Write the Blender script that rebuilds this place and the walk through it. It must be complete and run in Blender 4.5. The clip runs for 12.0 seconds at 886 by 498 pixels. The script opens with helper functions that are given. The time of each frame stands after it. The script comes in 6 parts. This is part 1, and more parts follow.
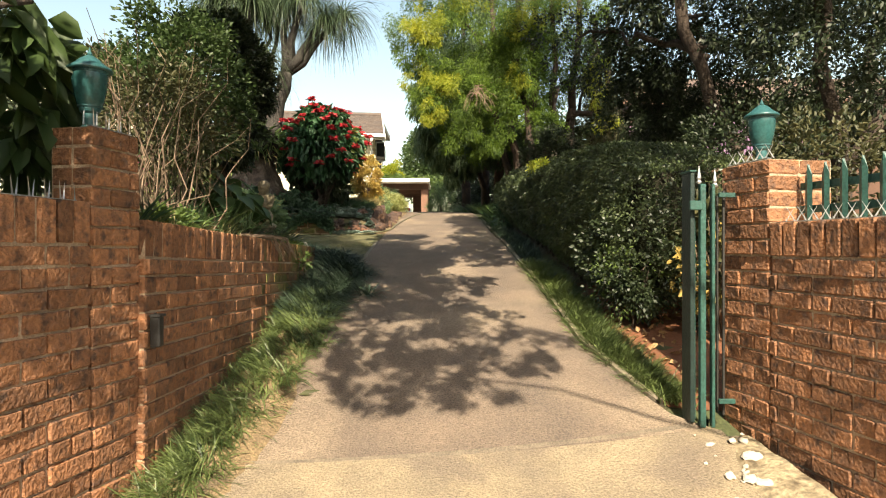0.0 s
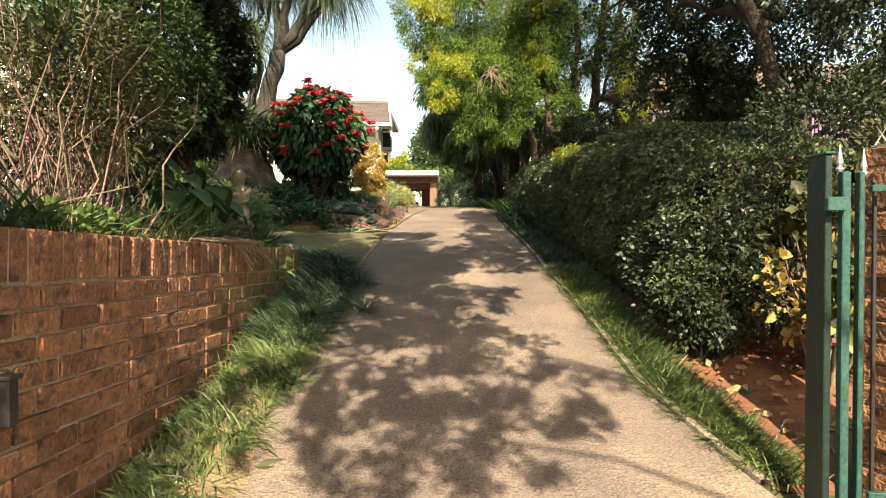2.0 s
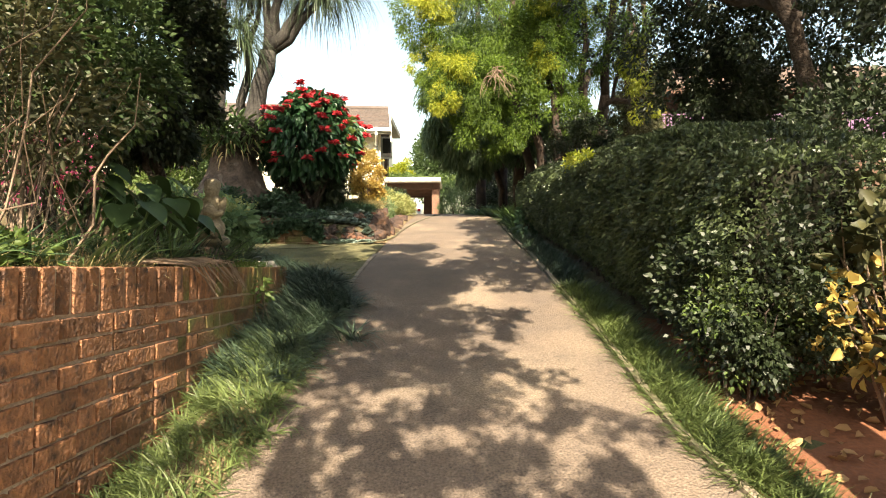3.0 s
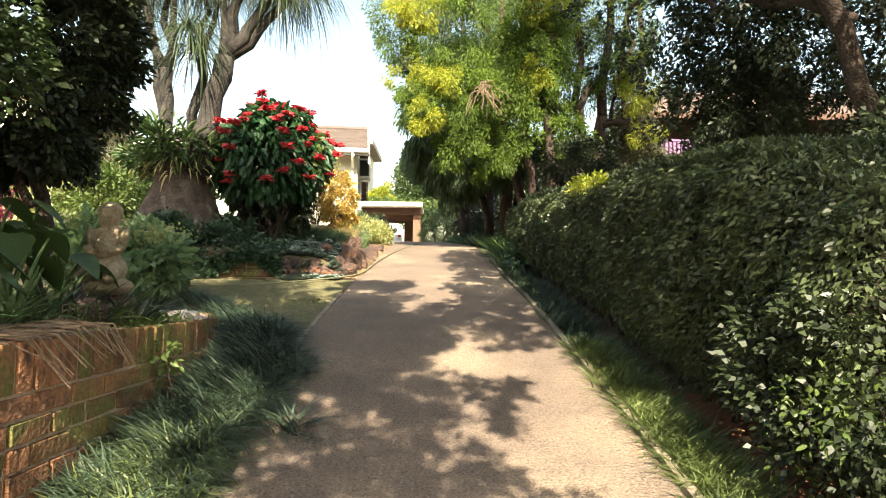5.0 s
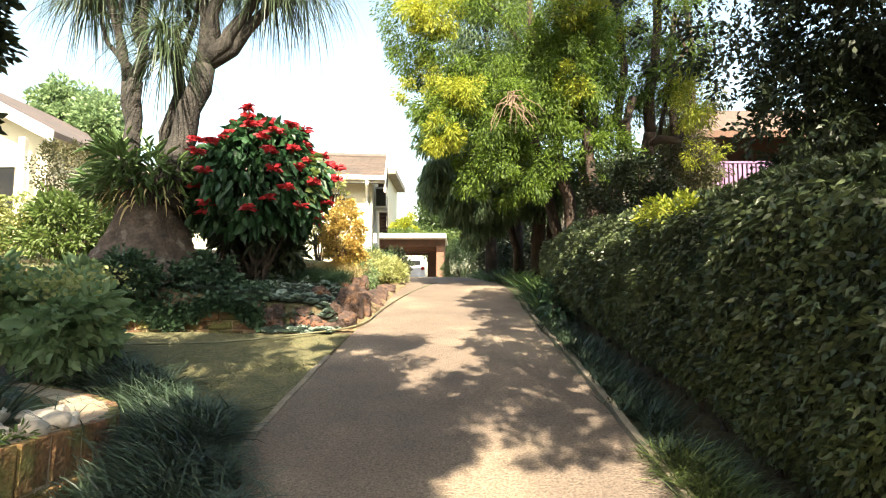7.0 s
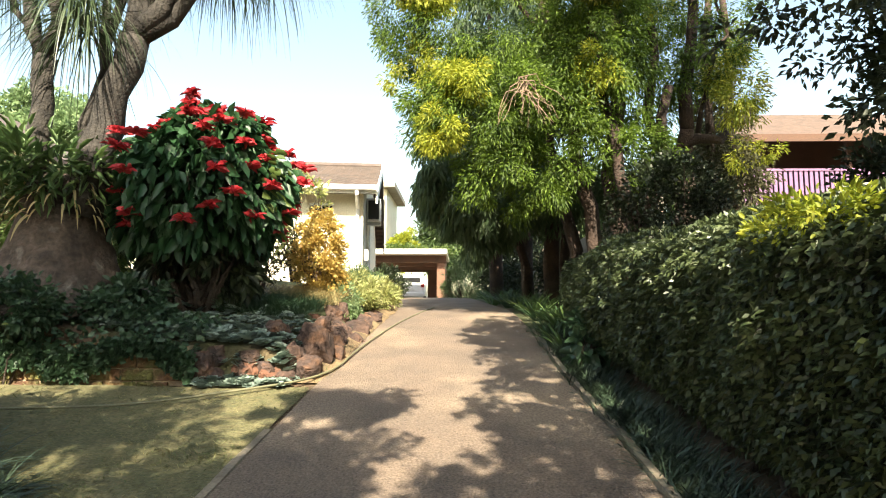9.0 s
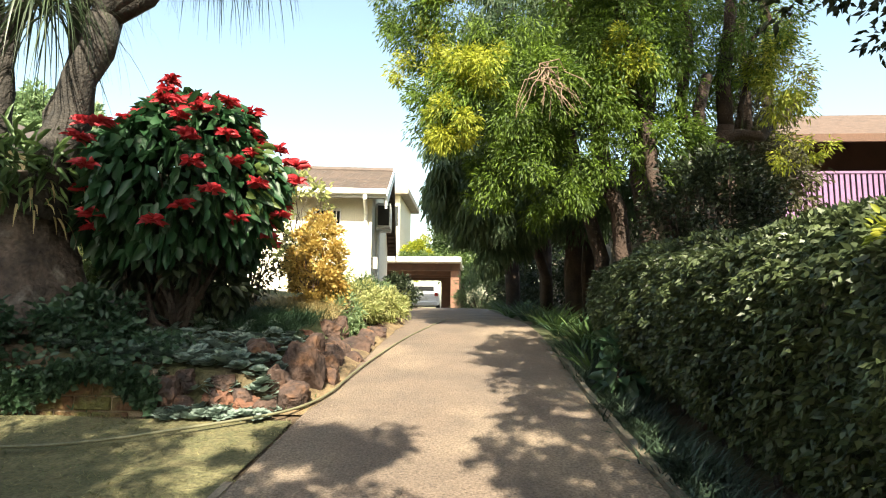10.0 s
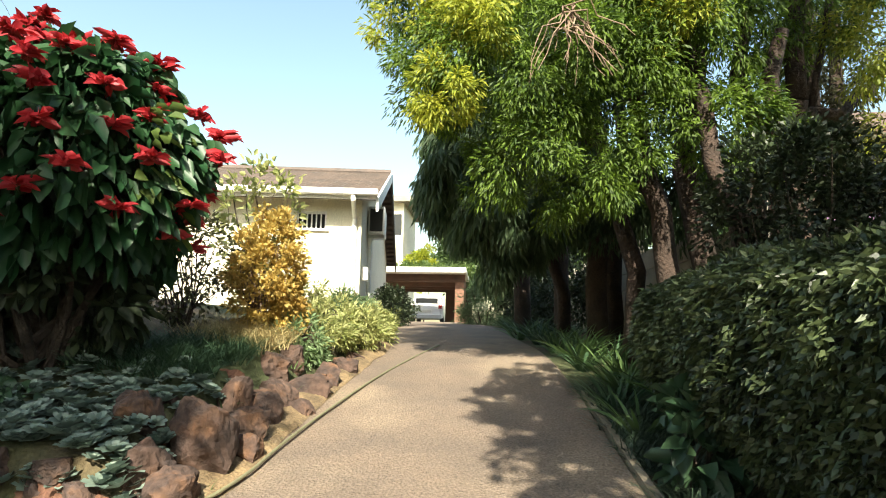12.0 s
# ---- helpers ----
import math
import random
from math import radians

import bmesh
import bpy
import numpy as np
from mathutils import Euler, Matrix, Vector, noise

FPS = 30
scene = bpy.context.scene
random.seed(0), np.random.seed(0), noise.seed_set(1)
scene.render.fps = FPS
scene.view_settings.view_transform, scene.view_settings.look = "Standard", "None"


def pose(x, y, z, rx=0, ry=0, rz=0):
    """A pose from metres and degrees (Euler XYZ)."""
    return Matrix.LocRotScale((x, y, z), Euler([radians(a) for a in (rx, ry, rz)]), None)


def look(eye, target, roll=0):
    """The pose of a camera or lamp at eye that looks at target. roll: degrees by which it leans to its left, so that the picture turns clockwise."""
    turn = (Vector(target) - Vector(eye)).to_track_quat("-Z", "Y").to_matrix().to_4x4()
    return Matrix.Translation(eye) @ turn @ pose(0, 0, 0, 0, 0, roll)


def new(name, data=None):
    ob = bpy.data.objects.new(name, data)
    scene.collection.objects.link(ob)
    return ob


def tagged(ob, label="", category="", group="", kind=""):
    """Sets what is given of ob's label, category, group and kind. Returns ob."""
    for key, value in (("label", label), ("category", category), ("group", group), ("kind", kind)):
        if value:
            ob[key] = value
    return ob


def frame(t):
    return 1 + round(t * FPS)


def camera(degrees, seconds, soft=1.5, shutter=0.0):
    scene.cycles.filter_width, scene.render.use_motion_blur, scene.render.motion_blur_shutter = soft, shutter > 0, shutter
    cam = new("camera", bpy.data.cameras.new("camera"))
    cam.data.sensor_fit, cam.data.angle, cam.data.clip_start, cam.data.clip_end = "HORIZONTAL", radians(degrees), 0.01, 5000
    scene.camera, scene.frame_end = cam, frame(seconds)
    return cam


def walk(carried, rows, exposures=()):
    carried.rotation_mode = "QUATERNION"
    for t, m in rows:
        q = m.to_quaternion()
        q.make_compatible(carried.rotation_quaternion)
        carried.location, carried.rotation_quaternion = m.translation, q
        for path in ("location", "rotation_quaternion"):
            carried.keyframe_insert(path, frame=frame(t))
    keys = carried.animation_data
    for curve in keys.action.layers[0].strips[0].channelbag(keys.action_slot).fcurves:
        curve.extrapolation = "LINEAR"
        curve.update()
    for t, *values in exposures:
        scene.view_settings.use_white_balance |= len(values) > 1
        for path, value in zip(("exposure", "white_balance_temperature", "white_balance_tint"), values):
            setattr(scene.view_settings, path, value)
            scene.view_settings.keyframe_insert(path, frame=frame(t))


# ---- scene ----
cam = camera(73.0, 12.0, soft=1.1)
PATH = [
    (0, (-0.045, -0.436, 1.543), (-0.041, 1.564, 1.538), -0.1),
    (0.5, (-0.059, -0.188, 1.553), (-0.068, 1.812, 1.548), -0.4),
    (1, (-0.042, 0.132, 1.566), (-0.069, 2.132, 1.56), -0.6),
    (1.5, (-0.041, 0.449, 1.609), (-0.078, 2.448, 1.593), -0.5),
    (2, (-0.07, 0.806, 1.648), (-0.096, 2.805, 1.621), 0.1),
    (2.5, (-0.058, 1.136, 1.684), (-0.08, 3.136, 1.656), 0.1),
    (3, (-0.051, 1.473, 1.74), (-0.087, 3.473, 1.733), -0.1),
    (4.8, (-0.059, 2.569, 1.904), (-0.026, 4.568, 1.965), 0.6),
    (5, (-0.044, 2.745, 1.908), (-0.019, 4.744, 1.983), 0.5),
    (5.5, (-0.036, 3.175, 1.962), (-0.027, 5.172, 2.068), 0.3),
    (6, (0.024, 3.568, 2.015), (0.011, 5.563, 2.153), 0.1),
    (6.5, (0.023, 3.955, 2.059), (-0.011, 5.948, 2.22), 0.1),
    (7, (0.042, 4.342, 2.119), (-0.022, 6.334, 2.295), 0.3),
    (7.2, (0.053, 4.489, 2.135), (-0.02, 6.48, 2.316), 0.4),
    (8.8, (0.051, 5.772, 2.325), (-0.012, 7.759, 2.542), 0.3),
    (9, (0.061, 5.93, 2.327), (-0.011, 7.916, 2.553), 0.3),
    (9.5, (0.041, 6.297, 2.382), (-0.055, 8.281, 2.619), 0.5),
    (10, (0.076, 6.673, 2.408), (-0.046, 8.654, 2.66), 0.6),
    (10.5, (0.116, 7.074, 2.449), (-0.024, 9.051, 2.713), 0.9),
    (11, (0.126, 7.468, 2.504), (-0.023, 9.445, 2.774), 0.9),
    (11.5, (0.145, 7.845, 2.541), (0.002, 9.82, 2.817), 0.9),
    (12, (0.132, 8.263, 2.591), (-0.016, 10.237, 2.877), 1.1),
]
walk(cam, [(t, look(eye, target, roll)) for t, eye, target, roll in PATH], [(0, 1.22, 7500, 6), (3, 1.68, 7600, 7), (5, 1.92, 7400, 7), (7, 1.98, 7300, 6), (9, 1.77, 7200, 5), (12, 1.45, 6800, 1)])

# ---- light ----
SUN_EL, SUN_AZ = 41.0, 176.0          # degrees; azimuth clockwise from +y
world = bpy.data.worlds.new("sky")
scene.world = world
world.use_nodes = True
wt = world.node_tree
sky = wt.nodes.new("ShaderNodeTexSky")
sky.sky_type, sky.sun_disc = "NISHITA", False
sky.sun_elevation, sky.sun_rotation = radians(SUN_EL), radians(SUN_AZ)
sky.air_density, sky.dust_density, sky.ozone_density = 1.5, 2.0, 0.6
wt.nodes["Background"].inputs["Strength"].default_value = 0.115
wt.links.new(sky.outputs[0], wt.nodes["Background"].inputs["Color"])
sun = new("sun", bpy.data.lights.new("sun", "SUN"))
sun.data.energy, sun.data.angle, sun.data.color = 5.0, radians(0.55), (1.0, 0.92, 0.80)
sd = Vector((math.sin(radians(SUN_AZ)) * math.cos(radians(SUN_EL)), math.cos(radians(SUN_AZ)) * math.cos(radians(SUN_EL)), math.sin(radians(SUN_EL))))
sun.matrix_world = look(sd * 50, (0, 0, 0))

# ---- materials ----
rng = np.random.default_rng(7)


def mat(name, c1, c2=None, scale=6.0, rough=0.8, bump=0.3, fine=60.0, metal=0.0, spread=0.0, stain=None, stain_scale=1.2, stain_at=0.55, speck=0.28):
    """Two-scale noise colour with relief; spread varies single objects or islands; stain is a third colour in patches."""
    m = bpy.data.materials.new(name)
    m.use_nodes = True
    n, l = m.node_tree.nodes, m.node_tree.links
    b = n["Principled BSDF"]
    c2 = c2 or tuple(v * 0.7 for v in c1)
    co = n.new("ShaderNodeNewGeometry").outputs["Position"]
    big, small = n.new("ShaderNodeTexNoise"), n.new("ShaderNodeTexNoise")
    for node, s, d in ((big, scale, 4), (small, fine, 3)):
        node.inputs["Scale"].default_value, node.inputs["Detail"].default_value = s, d
        l.new(co, node.inputs["Vector"])
    ramp = n.new("ShaderNodeMapRange")
    ramp.inputs["From Min"].default_value, ramp.inputs["From Max"].default_value = 0.3, 0.7
    l.new(big.outputs["Fac"], ramp.inputs["Value"])
    mix = n.new("ShaderNodeMix")
    mix.data_type = "RGBA"
    mix.inputs["A"].default_value, mix.inputs["B"].default_value = (*c1, 1), (*c2, 1)
    l.new(ramp.outputs[0], mix.inputs["Factor"])
    col = mix.outputs["Result"]
    if stain:
        sn, sr, sm = n.new("ShaderNodeTexNoise"), n.new("ShaderNodeMapRange"), n.new("ShaderNodeMix")
        sn.inputs["Scale"].default_value, sn.inputs["Detail"].default_value = stain_scale, 5
        l.new(co, sn.inputs["Vector"])
        sr.inputs["From Min"].default_value, sr.inputs["From Max"].default_value = stain_at - 0.06, stain_at + 0.08
        l.new(sn.outputs["Fac"], sr.inputs["Value"])
        sm.data_type = "RGBA"
        sm.inputs["B"].default_value = (*stain, 1)
        l.new(sr.outputs[0], sm.inputs["Factor"])
        l.new(col, sm.inputs["A"])
        col = sm.outputs["Result"]
    hsv = n.new("ShaderNodeHueSaturation")
    val = n.new("ShaderNodeMapRange")
    val.inputs["To Min"].default_value, val.inputs["To Max"].default_value = 1 - 1.6 * speck, 1 + 1.6 * speck
    l.new(small.outputs["Fac"], val.inputs["Value"])
    value = val.outputs[0]
    if spread:
        info, r = n.new("ShaderNodeObjectInfo"), n.new("ShaderNodeMapRange")
        r.inputs["To Min"].default_value, r.inputs["To Max"].default_value = 1 - spread, 1 + spread
        l.new(info.outputs["Random"], r.inputs["Value"])
        mul = n.new("ShaderNodeMath")
        mul.operation = "MULTIPLY"
        l.new(value, mul.inputs[0])
        l.new(r.outputs[0], mul.inputs[1])
        value = mul.outputs[0]
    l.new(value, hsv.inputs["Value"])
    l.new(col, hsv.inputs["Color"])
    l.new(hsv.outputs[0], b.inputs["Base Color"])
    b.inputs["Roughness"].default_value, b.inputs["Metallic"].default_value = rough, metal
    if bump:
        bp = n.new("ShaderNodeBump")
        bp.inputs["Strength"].default_value, bp.inputs["Distance"].default_value = bump, 0.02
        l.new(small.outputs["Fac"], bp.inputs["Height"])
        l.new(bp.outputs[0], b.inputs["Normal"])
    return m


def leaf_mat(name, c1, c2, rough=0.5, through_light=0.3, bright=1.3):
    """Leaves: each one takes its own shade between two greens and lets some light through."""
    m = bpy.data.materials.new(name)
    m.use_nodes = True
    n, l = m.node_tree.nodes, m.node_tree.links
    b = n["Principled BSDF"]
    c1, c2 = [(c[0] * 0.74, c[1] * 0.82, c[2] * 0.78) if c[1] > c[0] else tuple(v * 0.85 for v in c) for c in (c1, c2)]
    g = n.new("ShaderNodeNewGeometry")
    mix = n.new("ShaderNodeMix")
    mix.data_type = "RGBA"
    mix.inputs["A"].default_value, mix.inputs["B"].default_value = (*c1, 1), (*c2, 1)
    nz = n.new("ShaderNodeTexNoise")
    nz.inputs["Scale"].default_value = 2.5
    l.new(g.outputs["Position"], nz.inputs["Vector"])
    avg = n.new("ShaderNodeMath")
    avg.operation = "MULTIPLY_ADD"
    avg.inputs[1].default_value = 0.65
    l.new(g.outputs["Random Per Island"], avg.inputs[0])
    sh = n.new("ShaderNodeMath")
    sh.operation = "MULTIPLY_ADD"
    sh.inputs[1].default_value, sh.inputs[2].default_value = 1.2, -0.42
    l.new(nz.outputs["Fac"], sh.inputs[0])
    l.new(sh.outputs[0], avg.inputs[2])
    avg.use_clamp = True
    l.new(avg.outputs[0], mix.inputs["Factor"])
    l.new(mix.outputs["Result"], b.inputs["Base Color"])
    b.inputs["Roughness"].default_value = rough
    if through_light:
        tr, ms, br = n.new("ShaderNodeBsdfTranslucent"), n.new("ShaderNodeMixShader"), n.new("ShaderNodeHueSaturation")
        br.inputs["Value"].default_value = bright
        l.new(mix.outputs["Result"], br.inputs["Color"])
        l.new(br.outputs[0], tr.inputs["Color"])
        ms.inputs["Fac"].default_value = through_light
        l.new(b.outputs[0], ms.inputs[1])
        l.new(tr.outputs[0], ms.inputs[2])
        l.new(ms.outputs[0], n["Material Output"].inputs["Surface"])
    return m


ASPHALT = mat("asphalt", (0.215, 0.158, 0.118), (0.152, 0.116, 0.092), 2.2, 0.9, 1.0, 75, stain=(0.265, 0.200, 0.145), stain_scale=0.9, stain_at=0.58, speck=0.6)
DUSTY = mat("dusty_apron", (0.32, 0.25, 0.165), (0.225, 0.178, 0.125), 3.5, 0.93, 0.9, 80, stain=(0.20, 0.155, 0.115), stain_scale=1.6, stain_at=0.56, speck=0.5)
SOIL = mat("soil", (0.13, 0.082, 0.05), (0.07, 0.05, 0.03), 3, 0.95, 0.8, 40, stain=(0.065, 0.075, 0.03), stain_scale=0.7, stain_at=0.5, speck=0.45)
REDSOIL = mat("red_soil", (0.23, 0.085, 0.04), (0.15, 0.06, 0.03), 3, 0.95, 0.6, 40)
LAWNSOIL = mat("lawn_soil", (0.17, 0.145, 0.07), (0.10, 0.10, 0.045), 9, 0.95, 1.0, 45, speck=0.5)
SAND = mat("sand", (0.42, 0.33, 0.20), (0.30, 0.22, 0.13), 4, 0.95, 0.5, 80)
RUBBLE = mat("sandy_rubble", (0.35, 0.28, 0.18), (0.18, 0.14, 0.09), 9, 0.95, 1.0, 34, speck=0.55, stain=(0.13, 0.095, 0.06), stain_scale=7, stain_at=0.58)
SANDYSOIL = mat("sandy_soil", (0.28, 0.195, 0.105), (0.16, 0.11, 0.065), 5, 0.95, 0.8, 60, speck=0.5, stain=(0.12, 0.085, 0.05), stain_scale=4, stain_at=0.56)
CONCRETE = mat("concrete", (0.42, 0.36, 0.27), (0.30, 0.25, 0.18), 3, 0.9, 0.4, 80)
OLDKERB = mat("worn_kerb", (0.30, 0.25, 0.18), (0.20, 0.16, 0.12), 5, 0.9, 0.6, 50)
PRECAST = mat("precast_concrete", (0.36, 0.32, 0.27), (0.25, 0.22, 0.18), 2, 0.9, 0.4, 60, spread=0.12)
BRICK = mat("face_brick", (0.36, 0.16, 0.075), (0.22, 0.105, 0.058), 10, 0.8, 1.0, 48, spread=0.36, stain=(0.10, 0.055, 0.038), stain_scale=15, stain_at=0.6, speck=0.36)
def burn(m, depth=0.62):
    """Adds the dark kiln mark in the middle of a brick's face, larger on some bricks than on others."""
    n, l = m.node_tree.nodes, m.node_tree.links
    b = n["Principled BSDF"]
    col = b.inputs["Base Color"].links[0].from_socket
    tc, sub, ln, nz, add, rg, info, th, mx = (n.new(k) for k in ("ShaderNodeTexCoord", "ShaderNodeVectorMath", "ShaderNodeVectorMath", "ShaderNodeTexNoise", "ShaderNodeMath", "ShaderNodeMapRange", "ShaderNodeObjectInfo", "ShaderNodeMapRange", "ShaderNodeMix"))
    sub.operation, ln.operation, add.operation = "MULTIPLY_ADD", "LENGTH", "MULTIPLY_ADD"
    sub.inputs[1].default_value, sub.inputs[2].default_value = (0, 1.7, 0.9), (0, -0.85, -0.45)
    l.new(tc.outputs["Generated"], sub.inputs[0])
    l.new(sub.outputs[0], ln.inputs[0])
    nz.inputs["Scale"].default_value, nz.inputs["Detail"].default_value = 34, 4
    l.new(n["Geometry"].outputs["Position"], nz.inputs["Vector"])
    add.inputs[1].default_value = 1.1
    l.new(nz.outputs["Fac"], add.inputs[0])
    l.new(ln.outputs["Value"], add.inputs[2])
    th.inputs["To Min"].default_value, th.inputs["To Max"].default_value = 0.55, 1.0
    l.new(info.outputs["Random"], th.inputs["Value"])
    l.new(th.outputs[0], rg.inputs["From Max"])
    rg.inputs["From Min"].default_value = 0.45
    rg.inputs["To Min"].default_value, rg.inputs["To Max"].default_value = depth, 0.0
    l.new(add.outputs[0], rg.inputs["Value"])
    mx.data_type = "RGBA"
    mx.inputs["B"].default_value = (0.05, 0.028, 0.022, 1)
    l.new(rg.outputs[0], mx.inputs["Factor"])
    l.new(col, mx.inputs["A"])
    l.new(mx.outputs["Result"], b.inputs["Base Color"])


burn(BRICK)
BRICKFAR = mat("shaded_brown_brick", (0.24, 0.12, 0.075), (0.15, 0.08, 0.055), 12, 0.8, 0.8, 30)
MORTAR = mat("mortar", (0.50, 0.38, 0.27), (0.36, 0.26, 0.18), 6, 0.95, 0.5, 90, speck=0.4)
MOSSBRICK = mat("mossy_brick", (0.22, 0.105, 0.055), (0.12, 0.065, 0.036), 7, 0.85, 0.9, 45, spread=0.3, stain=(0.15, 0.14, 0.045), stain_scale=4, stain_at=0.5, speck=0.45)
OCHREBRICK = mat("ochre_brick", (0.27, 0.135, 0.058), (0.15, 0.08, 0.038), 7, 0.85, 0.9, 45, spread=0.3, stain=(0.15, 0.135, 0.04), stain_scale=5, stain_at=0.5, speck=0.45)
GREEN = mat("green_paint", (0.030, 0.092, 0.076), (0.020, 0.062, 0.052), 9, 0.45, 0.2, 60, speck=0.45)
# the gate's green darkened, so the post's shade is in its colour
SHADEDGREEN = mat("shaded_green_paint", (0.012, 0.030, 0.026), (0.008, 0.02, 0.018), 9, 0.5, 0.2, 60, speck=0.4)
LANTERN = mat("lantern_green", (0.03, 0.11, 0.115), (0.025, 0.085, 0.09), 5, 0.4, 0.1, 60)
LANTERN_PANE = mat("lantern_pane", (0.028, 0.10, 0.10), (0.022, 0.08, 0.08), 4, 0.25, 0.05)
BLACK = mat("black_paint", (0.02, 0.02, 0.02), (0.03, 0.028, 0.025), 5, 0.5, 0.1, 60)
STEEL = mat("galvanised_steel", (0.55, 0.55, 0.55), (0.4, 0.4, 0.4), 8, 0.4, 0.1, 60, metal=0.7)
RUST = mat("rusty_steel", (0.18, 0.08, 0.05), (0.10, 0.05, 0.03), 8, 0.7, 0.3, 60)
PLASTER = mat("cream_plaster", (0.83, 0.78, 0.63), (0.78, 0.72, 0.57), 1.5, 0.9, 0.15, 60)
WHITE = mat("white_paint", (0.82, 0.81, 0.78), (0.74, 0.73, 0.70), 2, 0.5, 0.08, 40)
DARKWOOD = mat("dark_fascia", (0.045, 0.035, 0.03), (0.03, 0.025, 0.02), 4, 0.6, 0.2, 40)
BROWNBEAM = mat("brown_beam", (0.13, 0.068, 0.045), (0.09, 0.05, 0.034), 3, 0.8, 0.3, 40)
CARBEAM = mat("stained_beam", (0.12, 0.06, 0.04), (0.075, 0.042, 0.03), 3, 0.75, 0.4, 40, speck=0.4)
TILE = mat("roof_tile", (0.125, 0.092, 0.078), (0.08, 0.064, 0.058), 2, 0.85, 0.4, 30, spread=0.15)
ROOFTAN = mat("tan_roof", (0.15, 0.098, 0.072), (0.10, 0.068, 0.052), 3.5, 0.85, 0.6, 12, speck=0.4)
PINKRAIL = mat("mauve_paint", (0.25, 0.13, 0.25), (0.19, 0.10, 0.19), 2, 0.6, 0.1, 40)
DARKGLASS = mat("dark_glass", (0.02, 0.022, 0.025), (0.03, 0.03, 0.03), 2, 0.08, 0.0)
BARK = mat("bark", (0.085, 0.06, 0.046), (0.04, 0.029, 0.023), 7, 0.95, 1.0, 45)
REDBARK = mat("reddish_bark", (0.075, 0.048, 0.037), (0.032, 0.023, 0.019), 6, 0.95, 1.0, 40)
GREYBARK = mat("grey_bark", (0.115, 0.085, 0.067), (0.045, 0.034, 0.028), 7, 0.95, 1.0, 30, stain=(0.19, 0.165, 0.14), stain_scale=6, stain_at=0.62, speck=0.45)
PALMBARK = mat("palm_bark", (0.062, 0.054, 0.047), (0.025, 0.022, 0.020), 9, 0.95, 1.0, 40, speck=0.45)
TWIG = mat("dry_twig", (0.27, 0.19, 0.135), (0.17, 0.115, 0.08), 9, 0.9, 0.3, 60)
ROCK = mat("rust_rock", (0.105, 0.062, 0.046), (0.042, 0.030, 0.028), 7, 0.95, 1.0, 26, spread=0.2, stain=(0.15, 0.078, 0.045), stain_scale=6, stain_at=0.6, speck=0.5)
REDROCK = mat("red_rock", (0.20, 0.088, 0.05), (0.11, 0.055, 0.038), 6, 0.9, 0.8, 30)
PEBBLE = mat("pale_pebble", (0.62, 0.55, 0.46), (0.48, 0.40, 0.33), 9, 0.7, 0.2, 40, spread=0.25)
STATUE = mat("weathered_stone", (0.34, 0.27, 0.18), (0.22, 0.17, 0.11), 10, 0.9, 0.5, 50)
HOSE = mat("hose_rubber", (0.20, 0.19, 0.11), (0.14, 0.135, 0.08), 6, 0.6, 0.1, 60)
CARPAINT = mat("white_car_paint", (0.82, 0.82, 0.83), (0.80, 0.80, 0.81), 2, 0.2, 0.0)
REDLIGHT = mat("red_lens", (0.4, 0.02, 0.02), (0.3, 0.02, 0.02), 5, 0.2, 0.0)
RUBBER = mat("rubber", (0.025, 0.025, 0.025), (0.02, 0.02, 0.02), 5, 0.8, 0.1)

L_HEDGE = leaf_mat("hedge_leaf", (0.014, 0.025, 0.012), (0.20, 0.23, 0.10), 0.40, 0.18)
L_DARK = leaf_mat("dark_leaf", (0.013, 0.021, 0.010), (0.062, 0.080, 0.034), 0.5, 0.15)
L_MID = leaf_mat("mid_green_leaf", (0.045, 0.080, 0.025), (0.10, 0.14, 0.045), 0.5, 0.3)
L_LIGHT = leaf_mat("light_green_leaf", (0.09, 0.14, 0.035), (0.20, 0.25, 0.07), 0.5, 0.35)
L_FRESH = leaf_mat("fresh_yellow_leaf", (0.26, 0.29, 0.08), (0.56, 0.54, 0.24), 0.5, 0.35, 1.3)
L_CONIFER = leaf_mat("feathery_green_leaf", (0.020, 0.052, 0.010), (0.23, 0.32, 0.035), 0.6, 0.36)
L_YELLOW = leaf_mat("yellow_green_leaf", (0.20, 0.26, 0.03), (0.54, 0.53, 0.06), 0.6, 0.4)
L_WEEP = leaf_mat("blue_green_leaf", (0.06, 0.10, 0.045), (0.13, 0.17, 0.08), 0.6, 0.35)
L_OLIVE = leaf_mat("olive_leaf", (0.055, 0.060, 0.025), (0.13, 0.12, 0.05), 0.55, 0.25)
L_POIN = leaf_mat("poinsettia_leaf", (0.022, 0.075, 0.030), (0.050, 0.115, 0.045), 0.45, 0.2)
L_RED = leaf_mat("red_bract", (0.42, 0.022, 0.035), (0.66, 0.06, 0.075), 0.5, 0.25, 1.2)
L_PINK = leaf_mat("pink_bract", (0.62, 0.08, 0.22), (0.75, 0.25, 0.40), 0.5, 0.3, 1.2)
L_GOLD = leaf_mat("golden_leaf", (0.44, 0.28, 0.07), (0.70, 0.54, 0.17), 0.6, 0.35, 1.3)
L_SILVER = leaf_mat("silver_leaf", (0.12, 0.16, 0.135), (0.36, 0.40, 0.35), 0.6, 0.12)
L_GREYGREEN = leaf_mat("grey_green_leaf", (0.10, 0.15, 0.07), (0.22, 0.28, 0.13), 0.55, 0.25)
L_SEDUM = leaf_mat("sedum_leaf", (0.16, 0.24, 0.11), (0.42, 0.50, 0.27), 0.5, 0.35)
